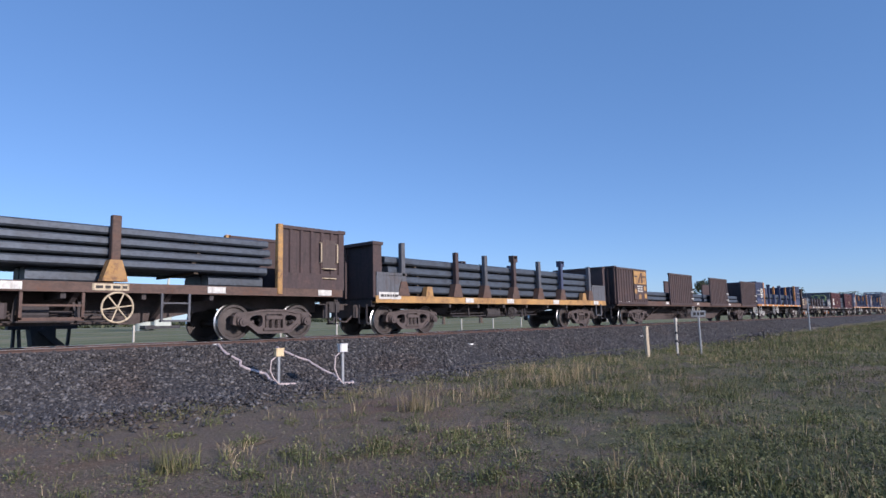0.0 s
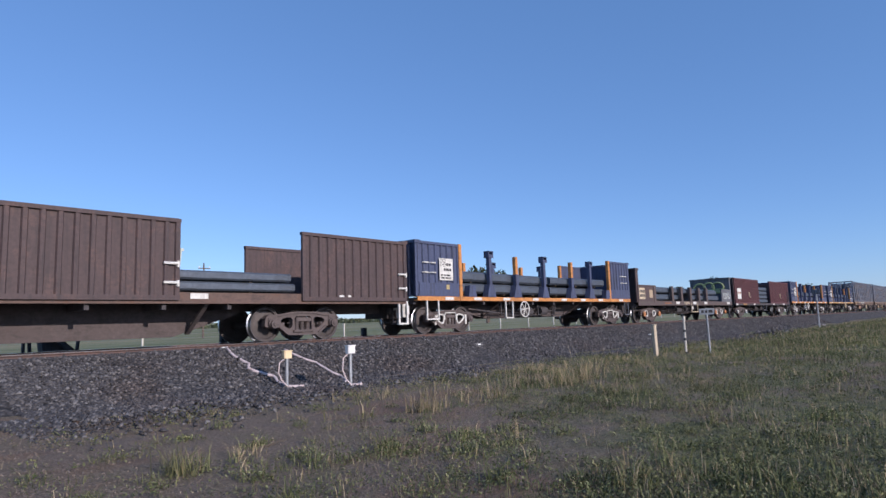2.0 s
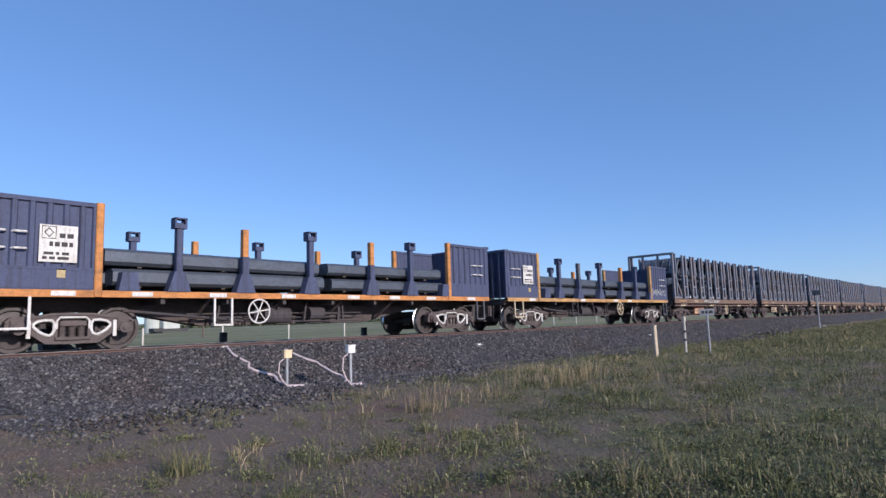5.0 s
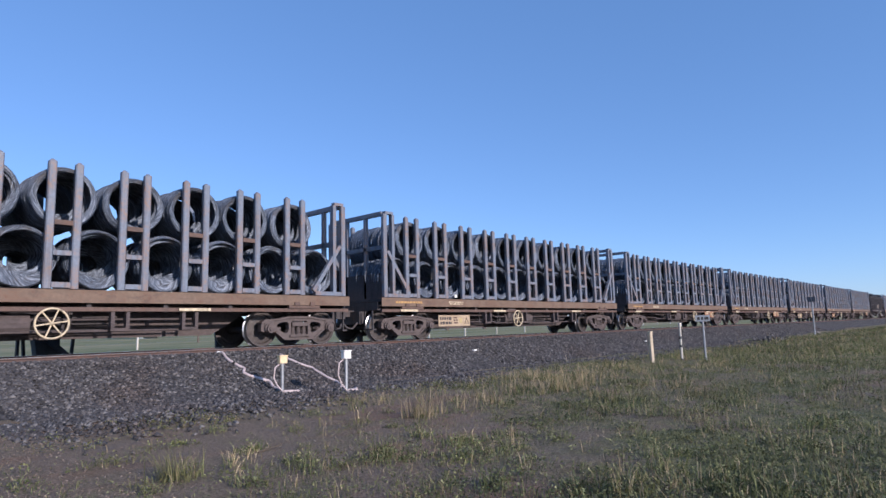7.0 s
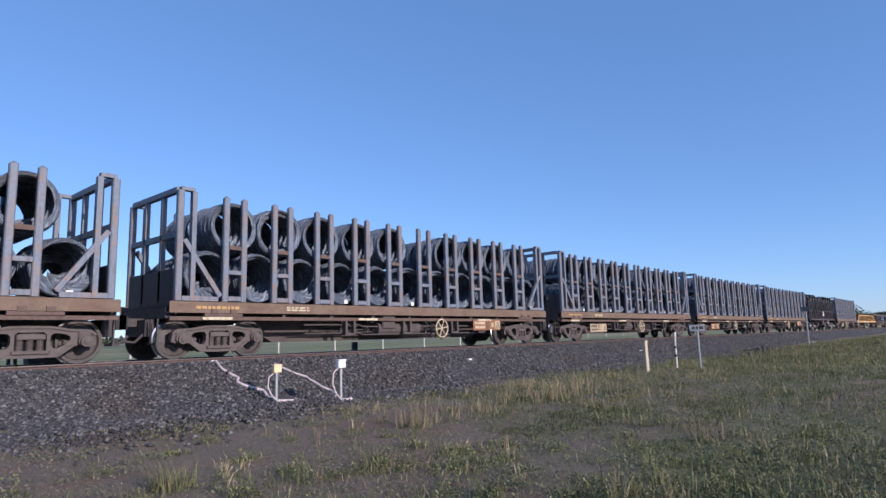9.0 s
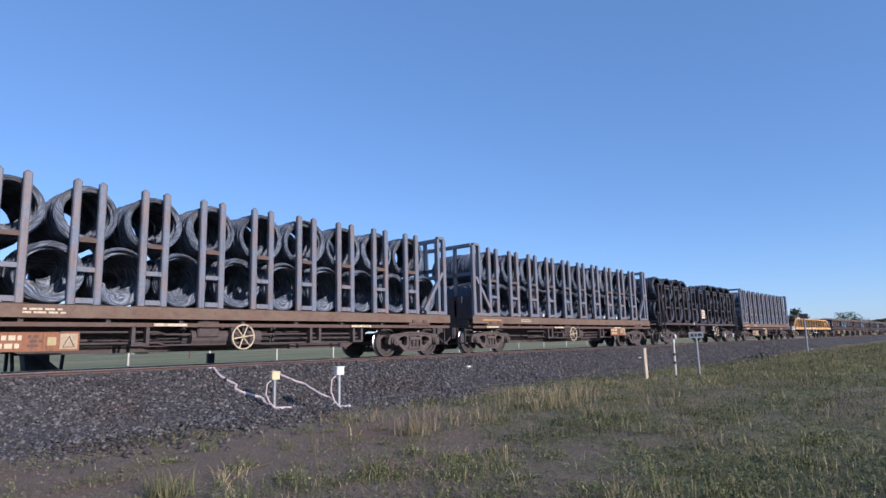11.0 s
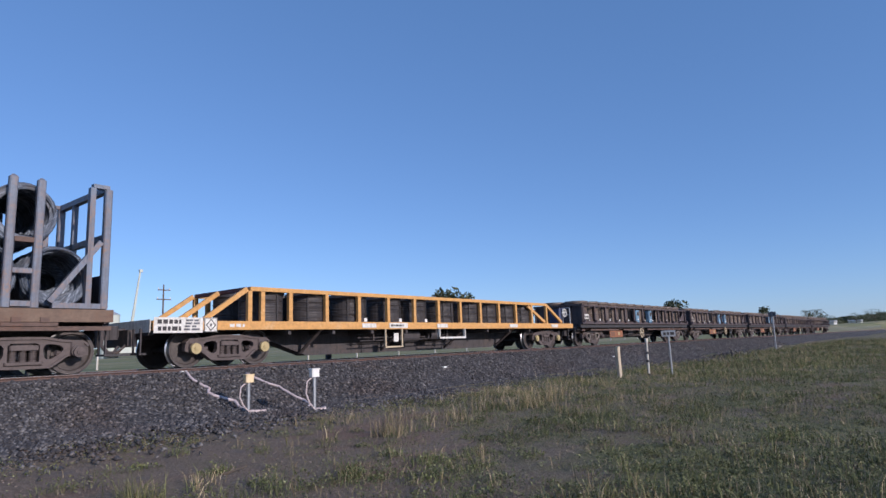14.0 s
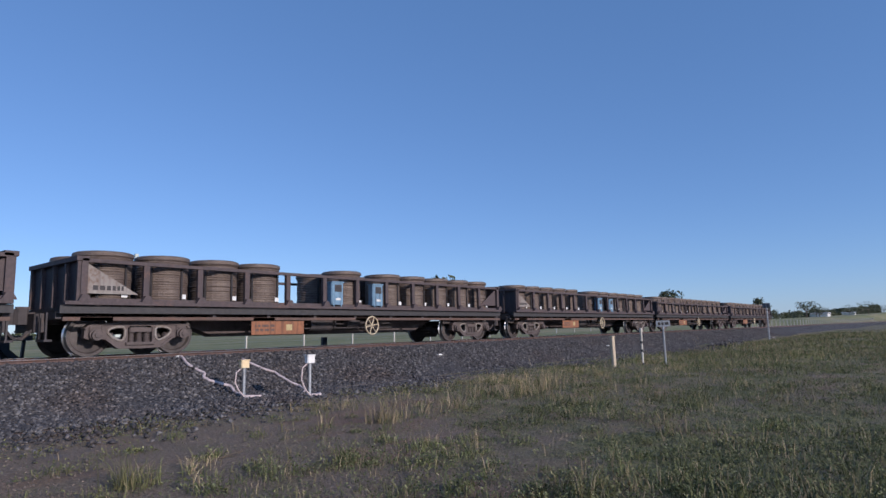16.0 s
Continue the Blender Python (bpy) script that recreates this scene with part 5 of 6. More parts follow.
    # brake platform at the leading end
    s = S().box(-0.8, -0.02, 0.25, WIDE - 0.25, 1.04, 1.1)
    part("end_platform", s, M_UNDER, w, "dark steel brake platform")
    part("platform_post", S().box(-0.43, -0.36, WIDE - 0.12, WIDE - 0.05, 1.1, 3.08), M_DRACK, w, "rusty upright post")
    for z in (1.66, 2.32, 3.04):
        part("platform_rail", S().rod((0.0, 0.06, z), (-0.4, WIDE - 0.09, z), 0.035, 6), M_DRACK, w, "rusty hand rail")
    part("platform_rail", S().rod((-0.72, 0.5, 1.58), (-0.72, WIDE - 0.3, 1.58), 0.03, 6).rod((-0.72, 0.5, 1.1), (-0.72, 0.5, 1.58), 0.03, 6), M_DRACK, w, "rusty hand rail")
    part("platform_hanger", S().beam((-0.7, 1.04), (-0.15, 0.62), 0.07, 0.4, 0.48).beam((-0.7, 1.04), (-0.15, 0.62), 0.07, WIDE - 0.48, WIDE - 0.4).box(-0.5, -0.1, 0.5, 1.9, 0.5, 1.0, 0.05), M_UNDER, w)


# ---- low wagons with upright coils ----
def drum_mesh(R, h, seed, mat=None):
    rng = random.Random(seed)
    n = 16
    prof = [(R * 0.62, h * 0.9), (R * 0.62, h - 0.03), (R * 0.95, h), (R * 1.03, h - 0.02), (R * 1.045, h - 0.09), (R * 1.01, h - 0.11), (R * 0.99, h - 0.125)]
    for k in range(n):
        z = h - 0.14 - (h - 0.15) * k / n
        prof += [(R - 0.012 + rng.uniform(-0.008, 0.008), z), (R - 0.02 + rng.uniform(-0.008, 0.006), z - (h - 0.15) / n * 0.5)]
    prof.append((R - 0.03, 0.0))
    s = S().turned(prof, 32, "z")
    s.rod((0, 0, h * 0.86), (0, 0, h * 0.9), R * 0.64, 24)
    return s.mesh("wire_coil", mat or M_DRUM)


DRUMS = [drum_mesh(0.55, 0.98, k) for k in range(3)]
DRUMS_LOW = [drum_mesh(0.56, 0.82, 7 + k, M_DRUM_DARK) for k in range(3)]


STRAP = S().box(-0.02, 0.02, -0.57, -0.545, 0.02, 0.8).mesh("strap", M_SIGN_DARK)


def drum(u, x, y, z, rng, tag=True, meshes=None):
    c = new("wire_coil", (meshes or DRUMS)[rng.randrange(3)])
    tagged(c, "upright coil of rusty brown steel wire", "steel coil", "upright coils on the low wagons")
    moving(c, u + x, NEAR + y, RAIL + z)
    for turn in (rng.uniform(-0.9, -0.5), rng.uniform(0.1, 0.5)):
        part("strap", STRAP, M_SIGN_DARK, c, "dark steel strapping").rotation_euler[2] = turn
    if tag:
        part("label_tag", TAG, M_TAG, c, "small white tag", (0.22, -0.53, 0.1))


def wagon_yellow():
    L = 18.65
    u = 107.03
    rng = random.Random(9)
    w = wagon_thing(u, "yellow-orange rail wagon with open side frame and coils")
    frame_under(w, L, 0.82, 1.02, M_YELLOW, 1.9, L - 2.08, 0.15, 29, "yellow", False, belly_mat=M_UNDER)
    zt = 1.84
    x0, x1 = 2.3, 16.4
    for y in (0.0, WIDE - 0.11):
        part("top_rail", S().box(x0, x1, y, y + 0.11, zt - 0.1, zt), M_YELLOW, w, "yellow-orange top rail")
        for k in range(13):
            x = x0 + (x1 - x0) * k / 12
            part("side_post", S().box(x - 0.055, x + 0.055, y + 0.005, y + 0.1, 0.9, zt - 0.102), M_YELLOW, w, "yellow-orange side post")
        for (xa, za), (xb, zb) in (((x1, zt - 0.05), (x1 + 1.3, 1.07)), ((x1 - 1.45, zt - 0.15), (x1 - 0.15, 1.07)), ((x0 - 0.07, zt - 0.06), (x0 - 1.15, 1.05))):
            part("brace", S().beam((xa, za), (xb, zb), 0.11, y + 0.01, y + 0.09), M_YELLOW, w, "slanting yellow brace")
        part("side_post", S().box(x0 + 0.3, x0 + 0.41, y + 0.005, y + 0.1, 0.9, zt - 0.102), M_YELLOW, w, "yellow-orange side post")
    part("brace", S().beam((x0 - 0.07, zt - 0.06), (x0 - 1.15, 1.05), 0.11, 1.25, 1.33), M_YELLOW, w, "slanting yellow brace")
    # maroon stands in for the shade on this beam's underside
    part("cross_beam", S().box(x0 - 0.05, x0 + 0.05, 0.112, WIDE - 0.112, zt - 0.1, zt - 0.004), M_MAROON, w, "cross beam coloured dark red for its shaded underside")
    part("end_plate", S().box(-0.02, 0.0, 0.1, WIDE - 0.1, 0.78, 1.05), M_WHITE, w, "white painted end beam")
    p = plate(w, 0.01, 1.1, 0.76, 1.09, M_WHITE, "white marked number plate", -0.014, "data_plate")
    lettering(p, 0.05, 0.6, 0.78, 1.07, 2, 70, chunky=True, y=-0.016)
    lettering(p, 0.66, 1.02, 0.8, 1.06, 4, 72, M_GREY, y=-0.016)
    p = plate(w, 1.13, 1.45, 0.77, 1.09, M_WHITE, "white square plate with diamond", -0.014, "diamond_plate")
    part("diamond", S().tube([(1.29 + 0.11 * math.cos(a), -0.018, 0.93 + 0.12 * math.sin(a)) for a in [math.pi / 2 * k for k in range(5)]], 0.013, 4).box(1.27, 1.31, -0.02, -0.015, 0.9, 0.96), M_SIGN_DARK, p)
    part("plate_frame", S().tube([(1.14, -0.018, 0.78), (1.44, -0.018, 0.78), (1.44, -0.018, 1.08), (1.14, -0.018, 1.08), (1.14, -0.018, 0.78)], 0.01, 4), M_SIGN_DARK, p)
    lettering(w, 1.75, 2.15, 0.86, 0.98, 1, 73, M_WHITE, y=-0.006)
    reflectors(w, (5.9, 9.2, 13.5, 16.7), 0.86, 0.98, 0.55)
    plate(w, 7.0, 7.8, 0.85, 1.0, M_WHITE, "white patch", -0.012)
    lettering(w, 7.05, 7.6, 0.88, 0.97, 1, 71, chunky=True, y=-0.016)
    stirrup(w, 6.8, 0.75, 0.82, 0.28, M_CREAM)
    part("long_step", S().box(9.3, 10.7, -0.04, 0.06, 0.5, 0.56).box(9.3, 9.34, -0.03, 0.05, 0.5, 0.82).box(10.66, 10.7, -0.03, 0.05, 0.5, 0.82), M_WHITE, w, "white foot board")
    plate(w, 7.3, 7.5, 0.45, 0.7, M_WHITE, "white plate", 0.1)
    # brake stand on the trailing end
    s = S().box(L - 0.62, L - 0.36, 0.32, 0.8, 1.02, 1.66, 0.03).box(L - 0.66, L - 0.62, 0.3, 0.36, 1.02, 1.72).box(L - 0.66, L - 0.3, 0.3, 0.36, 1.68, 1.72)
    part("brake_stand", s, M_BLUE, w, "dark blue brake stand")
    handwheel(w, L - 0.3, 1.5, 0.17, M_WHITE, 0.22)
    part("ladder", S().box(L - 0.12, L - 0.09, 0.05, 0.08, 1.02, 1.74).box(L - 0.12, L - 0.09, 0.4, 0.43, 1.02, 1.74).box(L - 0.12, L - 0.09, 0.05, 0.43, 1.4, 1.43).box(L - 0.12, L - 0.09, 0.05, 0.43, 1.71, 1.74), M_GALVW, w)
    x = 3.05
    while x < 15.6:
        for y in (0.68, 1.85):
            drum(u, x, y, 0.99, rng, rng.random() < 0.3 and y < 1, DRUMS_LOW)
        x += 1.16 + (0.3 if rng.random() < 0.25 else 0.04)


def wagon_low(u, L, seed, coils, boxes, light=False, wheel_x=7.9, plate_x=3.9, pale=True):
    rng = random.Random(seed)
    w = wagon_thing(u, "rust-brown low open wagon with post-and-rail sides")
    m = M_GOND
    # side sill coloured black in place of the bottom rail's shadow
    frame_under(w, L, 0.84, 0.99, M_BLACK, 1.55, L - 1.55, 0.34, seed, "dark", "" if light else "faint", over=0.05, struts=False, slope=2.2)
    part("lower_rail", S().box(0.0, L, -0.02, 0.06, 0.70, 0.77), M_SILL, w)
    reflectors(w, (0.3, 4.1, 7.4), 0.70, 0.765, 0.6, M_CREAM)
    zt = 1.9 if not light else 1.75
    n = 12
    for y in (0.0, WIDE - 0.1):
        part("top_rail", S().box(0.3, L, y, y + 0.1, zt - 0.07, zt), m, w)
        part("bottom_rail", S().box(0.0, L, y - (0.1 if y == 0.0 else 0.02), y + 0.12, 1.002, 1.07), m, w)
        for k in range(n + 1):
            x = 0.35 + (L - 0.4) * k / n
            s = S().box(x - 0.06, x + 0.06, y + 0.005, y + 0.095, 1.072, zt - 0.072)
            if y == 0.0:
                s.prism([(x - 0.12, 1.072), (x + 0.12, 1.072), (x + 0.05, 1.2), (x - 0.05, 1.2)], -0.09, 0.004)
            part("side_post", s, m, w)
        part("floor_lip", S().box(0.36, L - 0.05, y + 0.05, y + 0.09, 1.072, 1.14), m, w)
    for x, d in ((0.3, -1), (L - 0.02, 1)):
        ribbed_end(w, x, 1.0, zt, m, d, 5)
    for x, d in ((0.42, 1), (L - 0.1, -1)):
        g = part("corner_gusset", S().prism([(x, 1.23), (x + d * 1.0, 1.23), (x, zt - 0.08)], 0.09, 0.1), M_FADED if d > 0 and pale and not light else m, w, "pale triangular gusset" if pale else "rusty triangular gusset")
        if d > 0 and not light:
            if not pale:
                plate(g, x + 0.06, x + 0.58, 1.25, 1.46, M_WHITE, "white marked plate", 0.078)
            lettering(g, x + 0.1, x + (0.7 if pale else 0.55), 1.27, 1.42, 1, seed, M_SIGN_DARK, y=0.087 if pale else 0.076, chunky=True)
    for bx in boxes:
        c = part("control_box", S().box(bx, bx + 0.42, -0.06, 0.16, 1.12, 1.72, 0.03).box(bx - 0.015, bx + 0.435, -0.075, 0.17, 1.72, 1.75), M_LIGHTBLUE, w, "pale blue steel box")
        part("box_window", S().box(bx + 0.1, bx + 0.34, -0.068, -0.061, 1.47, 1.66), M_SIGN_DARK, c)
        part("box_plate", S().box(bx + 0.14, bx + 0.3, -0.066, -0.061, 1.24, 1.3), M_WHITE, c)
        part("bracket", S().box(bx + 0.06, bx + 0.1, -0.05, 0.0, 1.0, 1.12).box(bx + 0.32, bx + 0.36, -0.05, 0.0, 1.0, 1.12), M_LIGHTBLUE, c)
    handwheel(w, wheel_x, 0.55, 0.25, M_CREAM, -0.06)
    px = plate_x
    p = plate(w, px, px + 1.55, 0.36, 0.68, M_RUSTPLATE, "rust-orange data plate", -0.01, "data_plate")
    lettering(p, px + 0.08, px + 0.65, 0.42, 0.62, 2, seed + 4, M_SILL, y=-0.012)
    plate(w, px + 1.0, px + 1.18, 0.45, 0.6, M_CAP_YELLOW, "small yellow plate", -0.014)
    for x in coils:
        for y in (0.68, 1.85):
            drum(u, x, y, 1.12, rng, y < 1 and rng.random() < 0.75)


wagon_a()
wagon_b()
wagon_c()
wagon_blue(-106.4, 14.1, M_ORANGE, 11)
wagon_e()
wagon_f()
wagon_blue(-62.0, 14.05, M_ORANGE, 31)
wagon_blue(-46.88, 13.95, M_OCHRE, 41, False)
for i in range(7):
    first = (0.5, 0.0, 0.0, 0.2, 0.0, 0.0, 0.0)[i]
    wagon_coil(-31.36 + 15.55 * i - first, 100 + i, (7.38, 6.37, 8.28, 8.14, 7.37, 7.0, 6.4)[i], (1.9, 2.05, 9.87, 9.6, 2.05, 2.0, 9.7)[i], ((), (), (), (5,), (5,), (), ())[i], 14.15 + first, first)
wagon_open_coil()
wagon_coil(92.46, 120, 5.6, 2.0, (5,), 13.66)
wagon_yellow()
wagon_low(126.5, 14.8, 200, [0.95 + 1.17 * k for k in range(12)], (6.42, 8.28), wheel_x=7.02, plate_x=3.0, pale=False)
wagon_low(142.13, 14.72, 210, [0.95, 2.2, 3.45, 4.65, 7.5, 9.2, 10.4, 11.6, 12.8, 13.9], (6.5, 8.05), wheel_x=8.0, plate_x=4.05)
wagon_low(157.9, 15.0, 220, [0.95 + 1.17 * k for k in range(12) if k not in (5,)], (7.6, 8.9))
wagon_low(173.6, 16.0, 230, [1.2 + 1.2 * k for k in range(12)], (), True)
wagon_low(190.4, 15.8, 240, [1.2 + 1.2 * k for k in range(12)], (), True)


# ---- beside the track ----
M_TIMBER = worn("white_timber", (0.56, 0.46, 0.33), (0.3, 0.23, 0.16), 0.35, 0.85, grime=(0.3, 0.25, 0.2))
M_GALV = plain("galvanised_steel", (0.3, 0.31, 0.32), (0.45, 0.46, 0.47), 14, 0.45, 0.6)
M_BOXW = plain("white_plastic", (0.72, 0.7, 0.66), (0.85, 0.83, 0.78), 9, 0.5)
M_BOXY = plain("yellowed_plastic", (0.72, 0.52, 0.28), (0.85, 0.68, 0.42), 9, 0.5)
M_CABLE = plain("pale_conduit", (0.5, 0.4, 0.38), (0.66, 0.56, 0.54), 12, 0.6)


def lineside_box(x, y, height, mat, name_label):
    z = bed_z(y) if y > 9.5 else max(gz(x, y), bed_z(y))
    t = thing("lineside_box", name_label, "junction box", (x, y, z - 0.05), "lineside boxes")
    part("post", S().rod((0, 0, 0), (0, 0, height), 0.032, 10), M_GALV, t, "galvanised pipe post")
    b = part("box", S().box(-0.085, 0.085, -0.06, 0.06, height - 0.02, height + 0.11, 0.02), mat, t)
    part("lid", S().box(-0.095, 0.095, -0.07, 0.07, height + 0.11, height + 0.13, 0.02), mat, b)
    part("strap", S().tube([(-0.05, 0, height - 0.02), (-0.15, 0.02, height - 0.1), (-0.17, 0.02, height * 0.55), (-0.12, -0.02, 0.2), (-0.02, -0.05, 0.08)], 0.013, 6), M_CABLE, t, "pale cable drop")


def conduit(name, pts, r, label):
    z = lambda x, y: (bed_z(y) if y > 9.2 else max(gz(x, y), bed_z(y))) + 0.03
    s = S()
    fine = []
    for (x0, y0), (x1, y1) in zip(pts, pts[1:]):
        for k in range(6):
            t = k / 6
            fine.append((x0 + (x1 - x0) * t + 0.01 * math.sin(7 * t + x0), y0 + (y1 - y0) * t))
    fine.append(pts[-1])
    s.tube([(x, y, z(x, y)) for x, y in fine], r, 7)
    s.smooth = True
    tagged(new(name, s.mesh(name, M_CABLE)), label, "conduit", "conduits on the ballast")


lineside_box(6.70, 10.1, 0.62, M_BOXY, "yellowed junction box on a short galvanised post")
lineside_box(7.34, 9.0, 0.68, M_BOXW, "white junction box on a short galvanised post")
conduit("conduit", [(6.75, 12.5), (6.6, 12.2), (6.55, 11.77), (6.66, 11.4), (6.54, 11.2), (6.63, 11.03), (6.85, 10.8), (6.78, 10.4), (6.72, 10.05), (6.98, 9.95)], 0.03, "pale plastic conduit snaking over dark ballast")
conduit("conduit", [(7.85, 11.95), (7.99, 11.47), (8.18, 11.2), (8.2, 10.84), (8.3, 10.5), (8.05, 10.0), (7.62, 9.6), (7.35, 9.05), (7.5, 8.9), (7.65, 9.1), (7.75, 9.5)], 0.026, "pinkish conduit running down the ballast")
e = thing("cable_clamp", "small white clamp beside the rail", "clamp", (6.78, 12.62, RAIL - 0.1))
part("block", S().box(-0.07, 0.07, -0.05, 0.05, -0.08, 0.06, 0.02), M_BOXW, e)


M_GUIDE = worn("guide_post_white", (0.6, 0.56, 0.48), (0.25, 0.2, 0.15), 0.5, 0.8, grime=(0.2, 0.17, 0.13))


def marker(name, label, x, y, height, kind):
    t = thing(name, label, "marker post", (x, y, gz(x, y) - 0.05), "lineside posts")
    if kind == "timber":
        p = part("post", S().box(-0.075, 0.075, -0.05, 0.05, 0, height, 0.02), M_TIMBER, t)
        p.rotation_euler = (0.0, radians(-2.5), 0)
        part("cap", S().box(-0.08, 0.08, -0.055, 0.055, height - 0.01, height + 0.015), M_TIMBER, p)
    elif kind == "banded":
        p = part("post", S().rod((0, 0, 0), (0, 0, height), 0.032, 10), M_GUIDE, t)
        for z in (0.03, height * 0.42, height * 0.66):
            part("band", S().rod((0, 0, z), (0, 0, z + 0.07), 0.034, 10), M_BLACK, p, "dark band")
        part("top", S().box(-0.05, 0.05, -0.04, 0.04, height, height + 0.12, 0.02), M_GUIDE, p)
    else:
        p = part("post", S().rod((0, 0, 0), (0, 0, height), 0.03, 8), M_GALV, t)
        p.rotation_euler = (0, radians(-1.5), 0)
        s = part("sign_plate", S().box(-0.2, 0.2, -0.03, -0.015, height - 0.12, height + 0.06, 0.0), M_GALV, p, "weathered sign plate")
        lettering(s, -0.17, 0.17, height - 0.1, height + 0.04, 1, 9, y=-0.032, chunky=True)
        s.rotation_euler[2] = radians(-62)
    return t


marker("marker_post", "short white-painted timber post leaning in grass", 16.75, 7.2, 0.9, "timber")
marker("guide_post", "thin white guide post with black bands", 17.9, 6.8, 1.0, "banded")
marker("sign_post", "thin galvanised post with small sign plate", 18.4, 6.3, 1.28, "sign")
t = thing("track_sign", "tall thin post with two small square plates", "sign", (46.4, 8.8, bed_z(8.8) - 0.05))
part("post", S().rod((0, 0, 0), (0, 0, 2.65), 0.05, 8), M_GALV, t)
for dx in (-0.24, 0.02):
    part("sign_plate", S().box(-0.065, -0.05, dx, dx + 0.22, 2.3, 2.62), M_GREY, t)
t = thing("concrete_slab", "flat pale slab lying on the ballast edge", "slab", (52.5, 9.9, bed_z(9.9)))
part("slab", S().box(-0.5, 0.5, -0.25, 0.25, -0.02, 0.12, 0.03), M_SLEEPER, t)
for x, y in ((14.2, 11.5), (25.5, 11.2)):
    t = thing("litter", "scrap of white paper on ballast", "litter", (x, y, bed_z(y)))
    part("scrap", S().box(-0.07, 0.07, -0.05, 0.05, 0.0, 0.04), M_BOXW, t)
# beyond the track
for x in (9.1, 14.5):
    t = thing("stub_post", "short black post beyond the track", "post", (x, 17.0, bed_z(17.0) - 0.05), "black stub posts")
    part("post", S().box(-0.1, 0.1, -0.07, 0.07, 0, 0.92, 0.02), M_BLACK, t)
t = thing("steel_trestle", "black steel trestle with braced legs beyond track", "trestle", (4.85, 17.6, bed_z(17.6) - 0.05))
part("column", S().prism([(-0.12, 0), (0.28, 0), (0.24, 1.3), (-0.32, 1.3)], -0.2, 0.2), M_BLACK, t)
for xa, xb in ((-0.62, -0.6), (-0.4, -0.5), (0.52, 0.6)):
    part("leg", S().beam((xa, 0.0), (xb, 1.2), 0.06, -0.05, 0.05), M_BLACK, t)
part("cap_beam", S().box(-0.75, 0.75, -0.12, 0.12, 1.2, 1.32), M_BLACK, t)
part("brace", S().beam((-0.1, 1.2), (1.15, 0.05), 0.13, -0.3, -0.2), M_BLACK, t)
t = thing("metal_scrap", "crossed pale metal bars lying in the field", "scrap", (16.3, 25.0, ground_z(16.3, 25.0)))
part("bar", S().rod((-0.6, 0, 0.04), (0.5, 0, 0.3), 0.03, 6).rod((0.1, 0.1, 0.3), (0.8, 0.1, 0.04), 0.03, 6), M_GALV, t)
fence = thing("wire_fence", "pale timber post and wire field fence", "fence", (0, 45, 0))
post_mesh = S().box(-0.06, 0.06, -0.06, 0.06, -0.2, 1.2).mesh("fence_post", M_GUIDE)
for k in range(24):
    x = 6 + k * 6.0
    part("fence_post", post_mesh, M_GUIDE, fence, at=(x, 0, ground_z(x, 45)))
for h in (0.5, 0.8, 1.05):
    s = S()
    s.tube([(6 + k * 6.0, 0, ground_z(6 + k * 6.0, 45) + h) for k in range(24)], 0.006, 3)
    part("wire", s, M_GALV, fence)
far_fence = thing("field_fence", "low timber fence along the far field", "fence", (0, 24, 0))
for k in range(70):
    x = 110 + k * 4.0
    part("fence_post", post_mesh, M_GUIDE, far_fence, at=(x, 0, ground_z(x, 24)))

# ---- trees, houses, pole ----
M_BARK = plain("bark", (0.08, 0.06, 0.045), (0.17, 0.13, 0.1), 6, 0.95)


def leaf_mat(nt, b):
    geo = nt.nodes.new("ShaderNodeNewGeometry")
    nt.links.new(ramp(nt, geo.outputs["Random Per Island"], [(0.0, (0.025, 0.038, 0.016)), (0.6, (0.06, 0.075, 0.033)), (1.0, (0.11, 0.115, 0.06))]), b.inputs["Base Color"])


M_LEAF = material("gum_leaves", leaf_mat, 0.7)


def tree(x, y, top, wide, seed, low=0.35, label="grey-green gum tree with open rounded crown", leaves=900):
    rng = random.Random(seed)
    z0 = ground_z(x, y) - 0.1
    h = top - z0
    t = thing("tree", label, "tree", (x, y, z0), "trees on the horizon")
    s = S()
    s.rod((0, 0, 0), (0.02 * h, 0, h * 0.45), 0.035 * h, 8, 0.022 * h)
    blobs = []
    for k in range(9):
        a = k * 2.4 + rng.uniform(-0.4, 0.4)
        rr = wide * 0.5 * rng.uniform(0.35, 0.8)
        e = (rr * math.cos(a), rr * math.sin(a), h * rng.uniform(low + 0.12, 0.88))
        s.rod((0.015 * h, 0, h * rng.uniform(0.25, 0.45)), e, 0.014 * h, 6, 0.004 * h)
        blobs.append((e, wide * rng.uniform(0.16, 0.27)))
    blobs.append(((0, 0, h * 0.84), wide * 0.24))
    part("trunk", s, M_BARK, t)
    rg = np.random.default_rng(seed)
    vs, fs = [], []
    for k in range(leaves):
        (bx, by, bz), br = blobs[rng.randrange(len(blobs))]
        d = rg.normal(size=3)
        d *= br * rg.random() ** 0.4 / np.linalg.norm(d)
        c = np.array((bx + d[0], by + d[1], min(h, bz + d[2] * 0.75)))
        a, b = rg.normal(size=3), rg.normal(size=3)
        q = 0.035 * h * (0.5 + rg.random())
        a, b = a / np.linalg.norm(a) * q, b / np.linalg.norm(b) * q * 0.6
        n = len(vs)
        vs += [tuple(c - a), tuple(c + b), tuple(c + a), tuple(c - b)]
        fs.append((n, n + 1, n + 2, n + 3))
    part("crown", S().add(vs, fs), M_LEAF, t)


